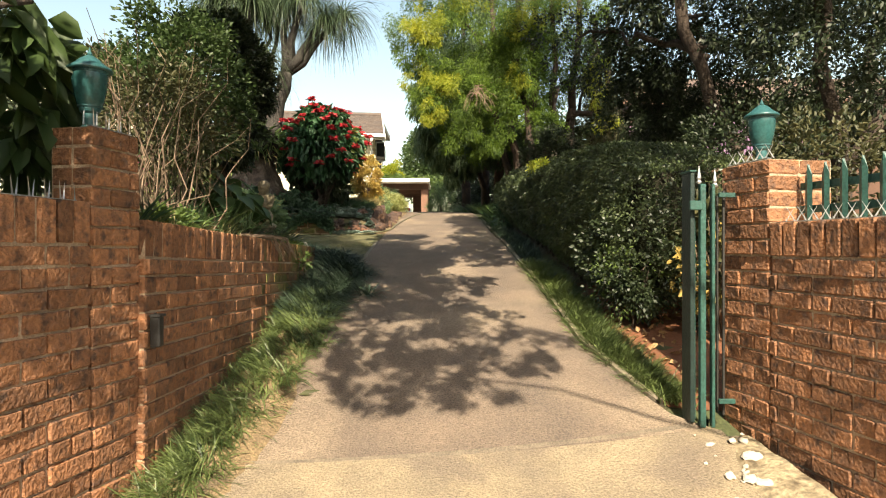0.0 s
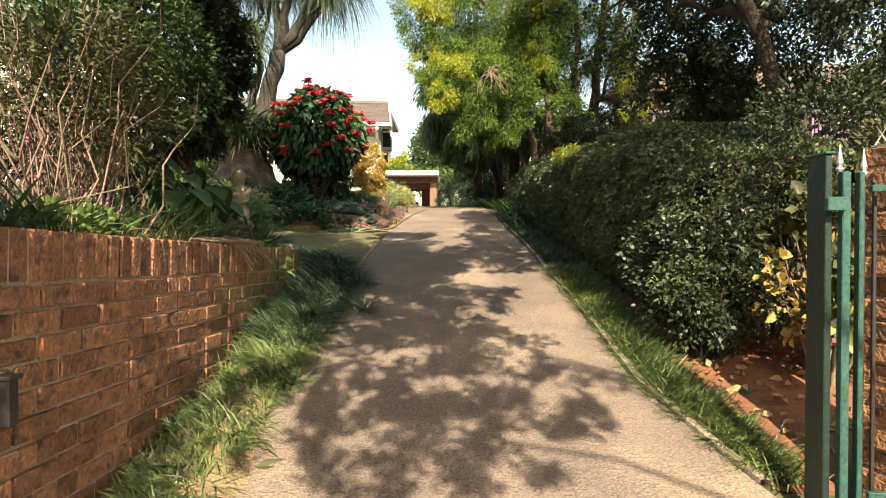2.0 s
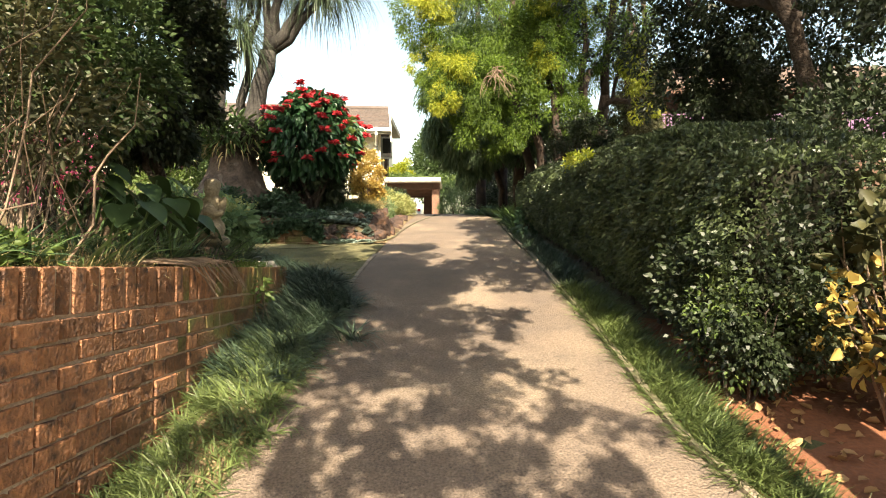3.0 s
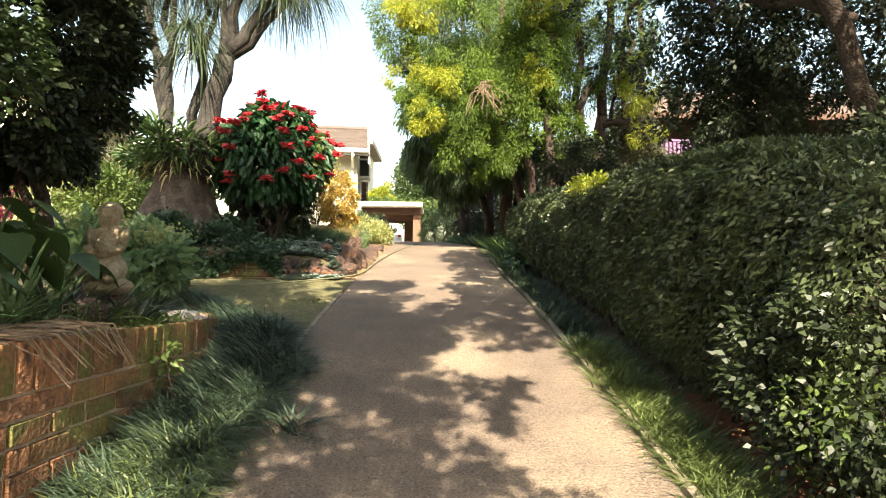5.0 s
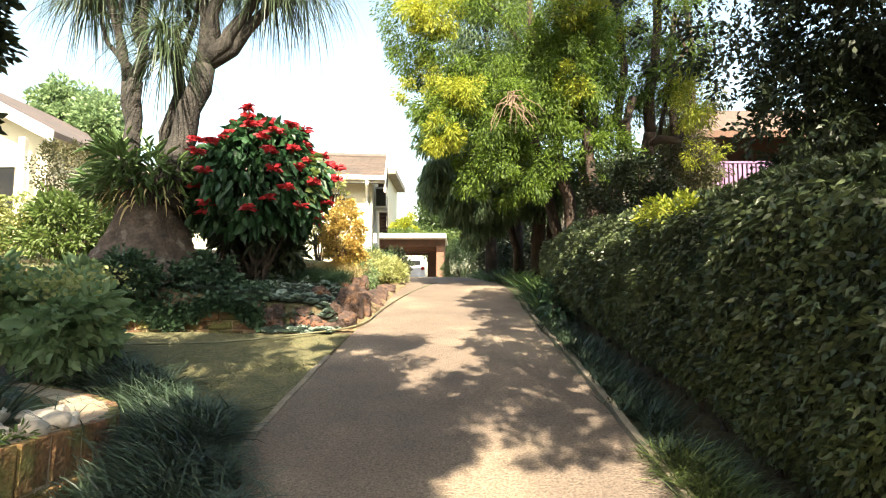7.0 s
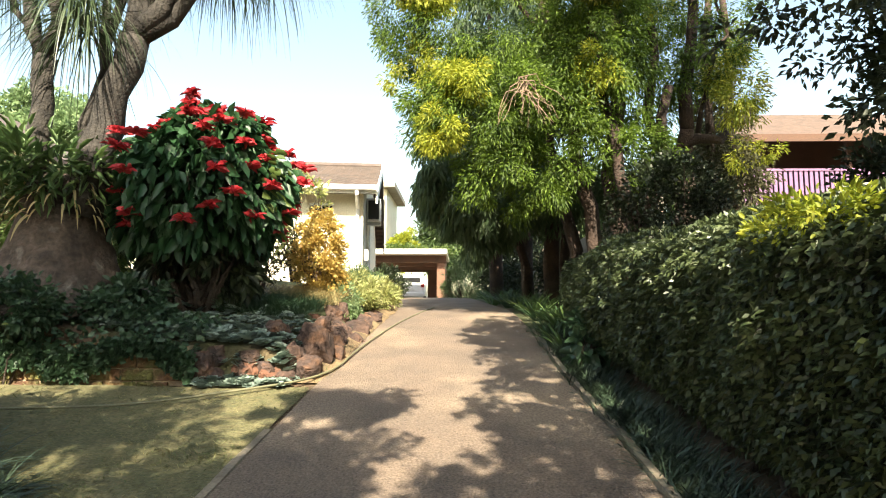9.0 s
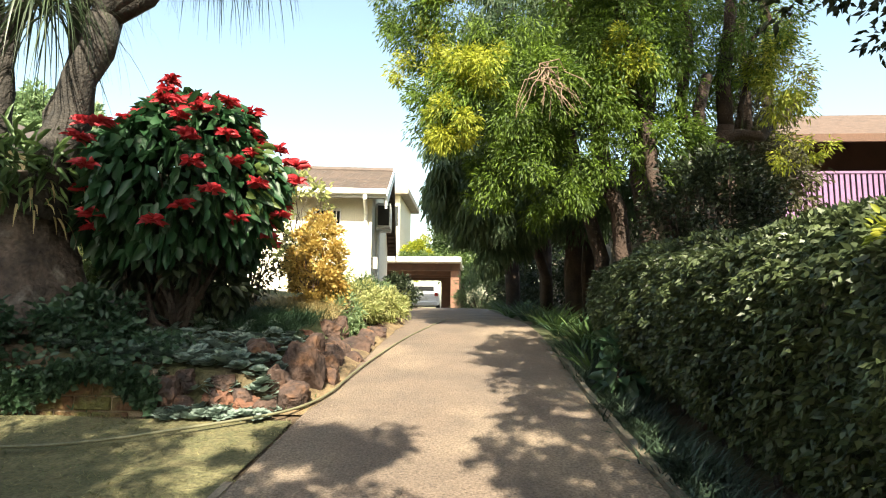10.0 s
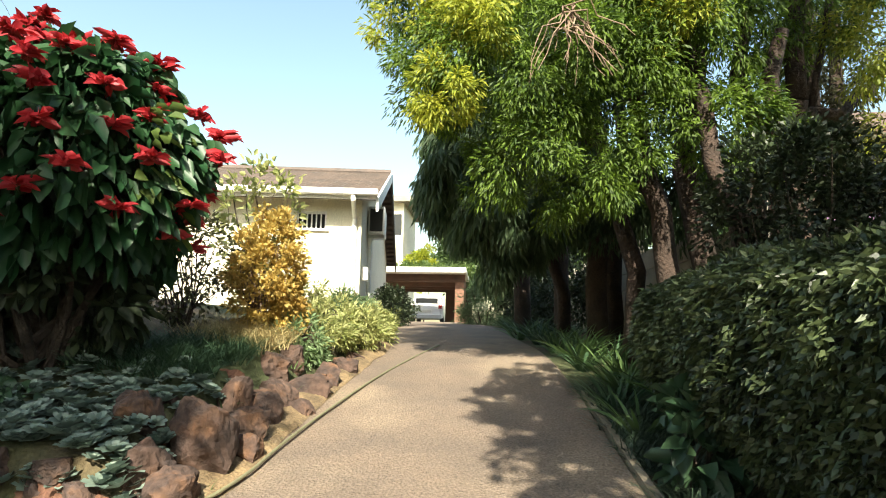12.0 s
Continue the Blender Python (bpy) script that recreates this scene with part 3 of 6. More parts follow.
for row in range(11):
    step, z = (0.102, 1.448) if row == 0 else (BRICK_L, 1.34 - COURSE / 2 - (row - 1) * COURSE)
    d = step / 2 - (0.13 if row % 2 and row else 0)
    while d < cum[-1]:
        (x, y), (xa, ya), (xb, yb) = on_curve(max(d, 0)), on_curve(max(0, d - 0.08)), on_curve(min(cum[-1], d + 0.08))
        w = Vector((xb - xa, yb - ya, 0)).normalized()
        if d > 0.02 and z > road_z(y) - 0.05:
            lay(bend_wall, brick_rnd.choice(OLDS if row == 0 else OLDB), x - w.y * 0.024, y + w.x * 0.024, z, math.degrees(math.atan2(-w.x, w.y)))
        d += step

# low brick wall of the second bed
low_wall = part("wall_second_bed", box(-5.0, -2.12, 10.655, 10.74, 1.6, 2.09), MORTAR)
tagged(low_wall, "low mossy brick edging wall of the palm bed", "brick wall", kind="structure")
LOWB = [brick_mesh("brick", BRICK_L - 0.014, 0.086, 0.05, MOSSBRICK, i + 31) for i in range(3)]
for row in range(4):
    for i in range(11):
        lay(low_wall, brick_rnd.choice(LOWB), -2.26 - i * BRICK_L - (row % 2) * 0.13, 10.66, 2.06 - row * COURSE, 90)

# spikes along the tops
def spikes(name, y0, y1, x, z, step=0.085):
    bm = bmesh.new()
    y, i = y0, 0
    while y < y1:
        for s in (-1, 1):
            bmesh.ops.create_cone(bm, cap_ends=True, segments=4, radius1=0.006, radius2=0.0008, depth=0.1, matrix=pose(x + s * 0.012, y + s * 0.018, z + 0.045, 22 * s, 18 * s, 0))
        y += step
    bmesh.ops.create_cube(bm, size=1, matrix=Matrix.LocRotScale((x, (y0 + y1) / 2, z + 0.004), None, (0.03, y1 - y0, 0.005)))
    return tagged(part(name, bm, STEEL), "strip of pale galvanised anti-climb spikes on the wall", "wall spikes", group="wall spikes", kind="stuff")


sp_r = spikes("wall_spikes", -0.8, 3.18, 1.93, 1.69)
sp_pr = spikes("wall_spikes", 3.26, 3.64, 1.91, 2.09)
sp_l = spikes("wall_spikes", -0.8, 2.46, -1.76, 1.77)
sp_pl = spikes("wall_spikes", 2.53, 2.82, -1.74, 2.15)

def splay(ob, pivot, degrees):
    """Turns a standing thing about a plumb line through pivot."""
    ob.matrix_basis = pose(*pivot, 0, 0, 0, degrees) @ Matrix.Translation(-Vector((*pivot, 0))) @ ob.matrix_basis


# steel palisade above the boundary wall
fence = thing("palisade_fence", "green painted steel palisade on the brick boundary wall", "fence", (2.08, 1.0, 1.69))
for z in (1.75, 1.89):
    part("rail", box(2.085, 2.11, -0.8, 3.21, z, z + 0.045, 0.003), GREEN, fence)
for i in range(30):
    y = 3.13 - i * 0.125
    bm = bmesh.new()
    ring = [(-0.028, 0), (0, -0.012), (0.028, 0), (0, 0.006)]
    rows = []
    for z, k in ((1.69, 1), (1.97, 1), (2.04, 0.15)):
        rows.append([bm.verts.new((2.075 + b, y + a * k, z)) for a, b in ring])
    for a, b in zip(rows, rows[1:]):
        for k in range(4):
            bm.faces.new((a[k], a[(k + 1) % 4], b[(k + 1) % 4], b[k]))
    bm.faces.new(rows[0][::-1])
    bm.faces.new(rows[-1])
    part("picket", bm, GREEN, fence)


for o in (wlf, pier_l, sp_l, sp_pl):
    splay(o, (-1.70, 2.84), -11)
for o in (wrf, pier_r, sp_r, sp_pr, fence):
    splay(o, (1.88, 3.66), 11)


def lantern(at):
    t = thing("pier_lantern", "dark green metal carriage lantern on a brick pier", "lantern", at, "pier lanterns")
    part("base", lathe([(0.06, 0), (0.06, 0.015), (0.042, 0.025), (0.040, 0.10), (0.055, 0.112), (0.060, 0.125), (0.060, 0.14)], at), LANTERN, t, smooth=False)
    part("body", lathe([(0.062, 0.14), (0.070, 0.15), (0.088, 0.22), (0.098, 0.30), (0.101, 0.355), (0.098, 0.365)], at, 24), LANTERN_PANE, t, "greenish frosted glass bowl", smooth=True)
    for h, r_ in ((0.145, 0.069), (0.352, 0.104)):
        part("band", lathe([(r_ - 0.006, h - 0.008), (r_, h - 0.006), (r_, h + 0.006), (r_ - 0.006, h + 0.008)], at, 24), LANTERN, t)
    part("roof", lathe([(0.125, 0.362), (0.127, 0.372), (0.118, 0.384), (0.085, 0.405), (0.055, 0.435), (0.03, 0.452), (0.02, 0.458)], at, 24), LANTERN, t, smooth=True)
    part("finial", lathe([(0.012, 0.455), (0.016, 0.47), (0.008, 0.485), (0.002, 0.51)], at, 10), LANTERN, t)
    for o in t.children:
        o.data.transform(Matrix.Translation(at) @ Matrix.Diagonal((0.84, 0.84, 0.84, 1)) @ Matrix.Translation(-Vector(at)))
    return t


lantern((2.06, 3.50, 2.09))
lantern((-1.86, 2.66, 2.15))

# small wall light on the left wall
wl = thing("wall_light", "small black metal light on the brick retaining wall", "wall light", (-1.62, 2.86, 1.08))
part("housing", box(-1.64, -1.585, 2.83, 2.885, 1.0, 1.17, 0.006), BLACK, wl)
part("hood", box(-1.64, -1.575, 2.822, 2.893, 1.165, 1.18, 0.003), BLACK, wl)

# folded gate leaves
gate = thing("folding_gate", "green steel folding gate standing open against the pier", "gate", (1.72, 3.62, 0.42))


def gate_leaf(x0, x1, y, z0, z1, name="gate_leaf"):
    fr = part(name, box(x0, x0 + 0.036, y - 0.02, y + 0.02, z0, z1, 0.004), GREEN, gate)
    part("stile", box(x1 - 0.022, x1, y - 0.02, y + 0.02, z0, z1, 0.004), GREEN, fr)
    part("top_rail", box(x0 + 0.05, x1 - 0.045, y - 0.018, y + 0.018, z1 - 0.05, z1 - 0.005, 0.003), GREEN, fr)
    part("bottom_rail", box(x0 + 0.05, x1 - 0.045, y - 0.018, y + 0.018, z0 + 0.005, z0 + 0.05, 0.003), GREEN, fr)
    return fr


zg0 = 0.42
for i, (xa, xb, y) in enumerate(((1.60, 1.66, 3.72), (1.675, 1.80, 3.64), (1.71, 1.85, 3.60))):
    if i == 0:
        p0 = part("post", box(1.625, 1.655, 3.66, 3.80, zg0, 2.05, 0.004), SHADEDGREEN, gate, "green post coloured darker for its shade")
        part("cap", box(1.618, 1.662, 3.65, 3.81, 2.05, 2.062, 0.003), GREEN, p0)
    elif i == 1:
        gate_leaf(xa, xb - 0.03, y, zg0 - 0.02, 1.97)
    else:
        part("bar", box(1.815, 1.827, 3.70, 3.715, zg0 + 0.05, 1.9, 0.002), BLACK, gate, "black drop rod")
for k in range(4):
    y = 3.68 + k * 0.045
    part("bar", box(1.652 + k * 0.004, 1.667 + k * 0.004, y, y + 0.012, zg0 + 0.02, 1.75, 0.002), (GREEN, STEEL, GREEN, GREEN)[k], gate)
part("bar", box(1.835, 1.85, 3.66, 3.675, zg0 + 0.05, 1.93, 0.002), BLACK, gate, "black drop rod")
for x, y, z in ((1.675, 3.645, 2.0), (1.775, 3.64, 1.98)):
    part("finial", lathe([(0.010, 0), (0.018, 0.012), (0.010, 0.025), (0.014, 0.04), (0.001, 0.12)], (x, y, z - 0.03), 8), STEEL, gate, "pale pointed finial")
part("latch_box", box(1.60, 1.68, 3.60, 3.63, 1.80, 1.86, 0.004), GREEN, gate)
part("hinge", box(1.78, 1.885, 3.59, 3.615, 1.88, 1.91, 0.003), GREEN, gate)
part("hinge", box(1.78, 1.885, 3.59, 3.615, 0.56, 0.59, 0.003), GREEN, gate)

gate.location += Vector((-0.055, -0.21, -0.02))

# ---- buildings ----
house = thing("house", "single-storey cream plastered house with a tiled gable roof", "house", (-2.2, 19.05, 2.6))
HX, HY0, HY1, HZ, EZ, RZ = -2.2, 19.05, 28.6, 2.6, 5.12, 6.85
WX0, WX1, WZ0, WZ1 = -3.4, -2.85, 4.5, 4.84
bm = box(-7.4, WX0, HY0, HY0 + 0.25, HZ, EZ)
box(WX1, HX, HY0, HY0 + 0.25, HZ, EZ, bm=bm)
box(WX0, WX1, HY0, HY0 + 0.25, HZ, WZ0, bm=bm)
box(WX0, WX1, HY0, HY0 + 0.25, WZ1, EZ, bm=bm)
front = part("wall", bm, PLASTER, house)
bm = bmesh.new()
ym = (HY0 + HY1) / 2
prof = [(HY0 + 0.252, HZ), (HY1, HZ), (HY1, EZ), (ym, RZ - 0.12), (HY0 + 0.252, EZ)]
a = [bm.verts.new((HX, y, z)) for y, z in prof]
b = [bm.verts.new((HX - 0.25, y, z)) for y, z in prof]
bm.faces.new(a)
bm.faces.new(b[::-1])
for i in range(5):
    bm.faces.new((a[i], b[i], b[(i + 1) % 5], a[(i + 1) % 5]))
part("gable_wall", bm, PLASTER, house)
part("wall", box(-7.4, HX - 0.25, HY1 - 0.25, HY1, HZ, EZ), PLASTER, house)
part("wall", box(-7.65, -7.4, HY0, HY1, HZ, EZ), PLASTER, house)
win = part("window", box(WX0, WX1, HY0 + 0.1, HY0 + 0.11, WZ0, WZ1), DARKGLASS, house)
for x in np.linspace(WX0 + 0.02, WX1 - 0.02, 7):
    part("burglar_bar", box(x - 0.012, x + 0.012, HY0 + 0.03, HY0 + 0.05, WZ0, WZ1, 0.002), WHITE, win)
part("frame", box(WX0, WX1, HY0 + 0.05, HY0 + 0.09, WZ1 - 0.05, WZ1), WHITE, win)
part("sill", box(WX0 - 0.06, WX1 + 0.06, HY0 - 0.05, HY0 + 0.1, WZ0 - 0.05, WZ0, 0.005), WHITE, win)
# roof slopes of tile rows
OV = 0.42
rise = (RZ - EZ) / (ym - HY0)


def roof_slope(sign, name):
    y_e, y_r = (HY0 - OV, ym) if sign > 0 else (HY1 + OV, ym)
    v, f = [], []
    rows, cols = 18, 22
    X0, X1 = -7.8, HX + 0.28
    for i in range(rows):
        s0, s1 = i / rows, (i + 1.06) / rows
        ya, yb = y_e + (y_r - y_e) * s0, y_e + (y_r - y_e) * min(1, s1)
        za, zb = RZ - abs(ya - ym) * rise + 0.05, RZ - abs(yb - ym) * rise + 0.015
        for c in range(cols * 4 + 1):
            x = X0 + (X1 - X0) * c / (cols * 4)
            w = 0.022 * abs(math.sin(c * math.pi / 4))
            v += [(x, ya, za - 0.05), (x, ya, za + w), (x, yb, zb + w)]
            if c:
                n = len(v)
                f += [(n - 6, n - 3, n - 2, n - 5), (n - 5, n - 2, n - 1, n - 4)]
    return tagged(mesh_ob(name, v, f, TILE, house, "brown concrete roof tiles"), kind="stuff")


roof_slope(1, "roof")
roof_slope(-1, "roof")
part("ridge", tube([(-7.8, ym, RZ + 0.05), (HX + 0.28, ym, RZ + 0.05)], [0.1, 0.1], 8), TILE, house)
part("ceiling_board", box(-7.4, HX - 0.02, HY0 - OV + 0.03, HY0 - 0.002, EZ - 0.03, EZ - 0.01), WHITE, house)
part("fascia", box(-7.8, HX + 0.3, HY0 - OV - 0.03, HY0 - OV, EZ - 0.14, EZ + 0.05), WHITE, house)
bm = box(-7.8, HX + 0.32, HY0 - OV - 0.15, HY0 - OV - 0.032, EZ - 0.08, EZ + 0.03, 0.012)
gut = part("gutter", bm, WHITE, house, "white rain gutter")
for sgn, yy0, m_, z_ in ((1, HY0 - OV, WHITE, 0.0), (-1, HY1 + OV, DARKWOOD, 0.0)):
    bm = bmesh.new()
    q = [(yy0, RZ - abs(yy0 - ym) * rise), (ym, RZ)]
    vs = []
    for x in (HX + 0.285, HX + 0.33):
        for y, z in q:
            vs.append((bm.verts.new((x, y, z - 0.2)), bm.verts.new((x, y, z + 0.06))))
    (a0, a1), (b0, b1), (c0, c1), (d0, d1) = vs
    for fc in ((a0, b0, b1, a1), (c0, c1, d1, d0), (a0, a1, c1, c0), (b0, d0, d1, b1), (a1, b1, d1, c1), (a0, c0, d0, b0)):
        bm.faces.new(fc)
    part("barge_board", bm, m_, house)
part("soffit", box(HX + 0.002, HX + 0.28, HY0, HY0 + 0.02, EZ, EZ + 0.02), WHITE, house)
dp = tube([(HX - 0.12, HY0 - OV - 0.09, EZ - 0.06), (HX - 0.12, HY0 - OV - 0.09, EZ - 0.16), (HX - 0.12, HY0 - 0.06, EZ - 0.42), (HX - 0.12, HY0 - 0.06, HZ)], [0.045] * 4, 8)
part("downpipe", dp, WHITE, house, "white downpipe")
part("vent_pipe", tube([(HX + 0.06, 20.4, HZ), (HX + 0.06, 20.4, 4.6)], [0.05, 0.05], 8), WHITE, house)
part("plinth", box(HX - 0.3, HX - 0.05, HY0 - 0.02, HY0 - 0.003, 3.0, 3.35), RUST, house, "red-brown painted panel")
ac = thing("air_conditioner", "pale wall-mounted air-conditioner unit under the gable", "air conditioner", (HX, HY0, 4.6))
part("casing", box(HX + 0.02, HX + 0.36, 20.2, 21.0, 4.62, 5.2, 0.02), WHITE, ac)
part("grille", box(HX + 0.06, HX + 0.32, 20.185, 20.198, 4.68, 5.14), BLACK, ac)
part("bracket", box(HX + 0.02, HX + 0.36, 20.3, 20.36, 4.56, 4.615), STEEL, ac)
mb = thing("meter_box", "small white meter box on the gable wall", "meter box", (HX, HY0, 3.6))
part("cabinet", box(HX + 0.003, HX + 0.10, 19.5, 19.7, 3.6, 3.86, 0.01), WHITE, mb)
part("lid", box(HX + 0.102, HX + 0.112, 19.515, 19.685, 3.615, 3.845, 0.002), WHITE, mb)

for o in (house, ac, mb):
    o.rotation_euler.z = radians(6.8)

# carport at the top of the drive
cp = thing("carport", "brick carport with brown beams and a white slab edge", "carport", (-3.5, 35, 3.1))
CZ = 3.05
part("slab", box(-8.2, -0.72, 32.35, 36.5, 5.12, 5.34, 0.02), WHITE, cp)
part("beam", box(-8.0, -0.78, 33.05, 33.3, 4.80, 5.117), CARBEAM, cp)
part("beam", box(-8.0, -1.06, 34.4, 34.62, 4.72, 5.117), CARBEAM, cp)
part("beam", box(-8.0, -1.06, 35.3, 35.5, 4.68, 5.117), CARBEAM, cp)
pil = part("pillar", box(-1.2, -0.82, 33.08, 33.46, CZ - 0.3, 4.797, 0.01), BRICKFAR, cp, "face-brick pillar")
part("pillar", box(-4.75, -4.45, 33.1, 33.4, CZ - 0.3, 4.797, 0.01), BRICKFAR, cp)
part("side_wall", box(-1.05, -0.85, 33.47, 36.4, CZ - 0.3, 5.117), BRICKFAR, cp)
part("side_wall", box(-8.2, -8.0, 33.3, 36.4, CZ - 0.3, 5.117), BRICK, cp)
bw = box(-8.0, -3.6, 36.2, 36.4, CZ - 0.3, 5.117)
box(-1.8, -1.06, 36.2, 36.4, CZ - 0.3, 5.117, bm=bw)
box(-3.6, -1.8, 36.2, 36.4, 4.6, 5.117, bm=bw)
part("back_wall", bw, CARBEAM, cp)
part("paving", box(-8.0, -1.06, 32.8, 50, CZ - 0.02, CZ + 0.07), CONCRETE, cp)

# car behind the carport, tail towards the drive
car = thing("car", "white hatchback parked in the sun behind the carport", "car", (-2.85, 46.00, 3.12))
bm = bmesh.new()
prof = [(-0.83, 0.32), (-0.86, 0.62), (-0.85, 0.95), (-0.78, 1.05), (-0.62, 1.42), (-0.5, 1.5), (0.5, 1.5), (0.62, 1.42), (0.78, 1.05), (0.85, 0.95), (0.86, 0.62), (0.83, 0.32)]
rows = []
for y, sx, sz in ((44.10, 0.9, 0.78), (44.15, 0.97, 0.93), (44.50, 1, 1), (46.20, 1, 1), (47.00, 0.98, 0.80), (48.10, 0.92, 0.62)):
    rows.append([bm.verts.new((-2.85 + x * sx, y + (0.25 * max(0, z - 1.0) if y < 44.6 else 0), 3.12 + 0.3 + (z - 0.3) * (sz if z > 0.7 else 1))) for x, z in prof])
for a, b in zip(rows, rows[1:]):
    for k in range(len(prof) - 1):
        bm.faces.new((a[k], a[k + 1], b[k + 1], b[k]))
    bm.faces.new((a[-1], a[0], b[0], b[-1]))
bm.faces.new(rows[0])
bm.faces.new(rows[-1][::-1])
part("body", bm, CARPAINT, car)
part("rear_window", box(-3.4, -2.3, 44.15, 44.17, 4.17, 4.42, 0.004), DARKGLASS, car)
part("number_plate", box(-3.1, -2.6, 44.07, 44.09, 3.72, 3.83, 0.004), WHITE, car)
part("bumper", box(-3.62, -2.08, 44.02, 44.16, 3.40, 3.62, 0.03), CARPAINT, car)
for s in (-1, 1):
    part("tail_light", box(-2.85 + s * 0.68 - 0.09, -2.85 + s * 0.68 + 0.09, 44.06, 44.10, 3.9, 4.08, 0.01), REDLIGHT, car)
    for y in (44.70, 47.40):
        bmw = bmesh.new()
        bmesh.ops.create_cone(bmw, cap_ends=True, segments=20, radius1=0.31, radius2=0.31, depth=0.2, matrix=pose(-2.85 + s * 0.74, y, 3.43, 0, 90, 0))
        wh = part("wheel", bmw, RUBBER, car)
        bmw = bmesh.new()
        bmesh.ops.create_cone(bmw, cap_ends=True, segments=14, radius1=0.19, radius2=0.17, depth=0.03, matrix=pose(-2.85 + s * 0.85, y, 3.43, 0, 90 * s, 0))
        part("rim", bmw, STEEL, wh)

car.location.y -= 6.2

# taller building beyond
fb = thing("far_building", "distant pale two-storey building with a flat grey roof edge", "building", (-9, 46, 3.2))
part("wall", box(-16, -5.0, 44, 50, 3.2, 10.6), PLASTER, fb)
part("roof", box(-16.4, -4.4, 43.4, 50.4, 10.6, 10.95), PRECAST, fb)
for x in (-5.6, -8, -10.4):
    w_ = part("window", box(x - 0.5, x + 0.5, 43.97, 43.995, 8.6, 9.9), DARKGLASS, fb)
    part("frame", box(x - 0.55, x + 0.55, 43.94, 43.965, 8.5, 8.58), WHITE, w_)

# neighbour's house beyond the hedge
nb = thing("neighbour_house", "neighbouring house with a tan roof and a mauve veranda rail", "house", (10, 22, 3.0))
part("wall", box(6.9, 18, 21.5, 25.4, 2.4, 7.1), BROWNBEAM, nb)
bm = bmesh.new()
q = [(5.6, 18.6, 6.25), (19, 18.6, 6.25), (19, 22.2, 7.9), (7.6, 22.2, 7.9)]
t1 = [bm.verts.new((x, y, z)) for x, y, z in q]
t2 = [bm.verts.new((x, y, z - 0.16)) for x, y, z in q]
bm.faces.new(t1)
bm.faces.new(t2[::-1])
for i in range(4):
    bm.faces.new((t1[i], t2[i], t2[(i + 1) % 4], t1[(i + 1) % 4]))
part("roof", bm, ROOFTAN, nb)
part("fascia", box(5.58, 19, 18.5, 18.56, 6.06, 6.22), BROWNBEAM, nb)
part("veranda_floor", box(5.9, 18, 18.9, 21.49, 4.3, 4.5), BROWNBEAM, nb)
part("veranda_wall", box(5.9, 18, 18.95, 19.1, 2.3, 4.297), BROWNBEAM, nb)
for i in range(60):
    x = 6.0 + i * 0.11
    part("baluster", box(x, x + 0.07, 18.92, 18.945, 4.5, 5.52), PINKRAIL, nb)
part("handrail", box(5.95, 12.7, 18.9, 18.97, 5.52, 5.57), PINKRAIL, nb)
for x in (6.05, 8.4, 10.8):
    part("post", box(x, x + 0.1, 18.98, 19.08, 4.5, 6.34), BROWNBEAM, nb)
for i in range(40):
    x = 6.2 + i * 0.14
    part("slat", box(x, x + 0.05, 21.4, 21.44, 4.55, 6.2), BROWNBEAM, nb)

# low white house front at the far left
lh = thing("garden_house", "pale plastered house front beyond the garden", "house", (-11, 17, 2.4))
bm = bmesh.new()
prof = [(-16.8, 2.2), (-8.72, 2.2), (-8.72, 5.62), (-12.76, 7.68), (-16.8, 5.62)]
a = [bm.verts.new((x, 16.5, z)) for x, z in prof]
b = [bm.verts.new((x, 22.0, z)) for x, z in prof]
bm.faces.new(a)
bm.faces.new(b[::-1])
for i in range(5):
    bm.faces.new((a[i], b[i], b[(i + 1) % 5], a[(i + 1) % 5]))
part("wall", bm, PLASTER, lh)
for sgn in (-1, 1):
    for nm, y0, y1, lo, hi, m_ in (("roof", 16.02, 22.4, 0.02, 0.14, TILE), ("barge_board", 15.97, 16.015, -0.10, 0.16, WHITE)):
        bm = bmesh.new()
        q = [(-12.76, 7.70), (-12.76 + sgn * 4.5, 5.40)]
        v = [bm.verts.new((x, y, z + h)) for y in (y0, y1) for x, z in q for h in (lo, hi)]
        for f_ in ((0, 2, 3, 1), (4, 5, 7, 6), (0, 1, 5, 4), (2, 6, 7, 3), (1, 3, 7, 5), (0, 4, 6, 2)):
            bm.faces.new([v[k] for k in f_])
        part(nm, bm, m_, lh)
for x in (-9.0, -11.4):
    part("veranda_post", box(x - 0.07, x + 0.07, 16.1, 16.24, 2.2, 5.45, 0.01), WHITE, lh)
gwin = part("window", box(-10.9, -9.4, 16.47, 16.49, 3.4, 4.9), DARKGLASS, lh)
part("frame", box(-10.98, -9.32, 16.44, 16.468, 4.9, 5.0), WHITE, gwin)
part("sill", box(-10.98, -9.32, 16.40, 16.468, 3.3, 3.4), WHITE, gwin)

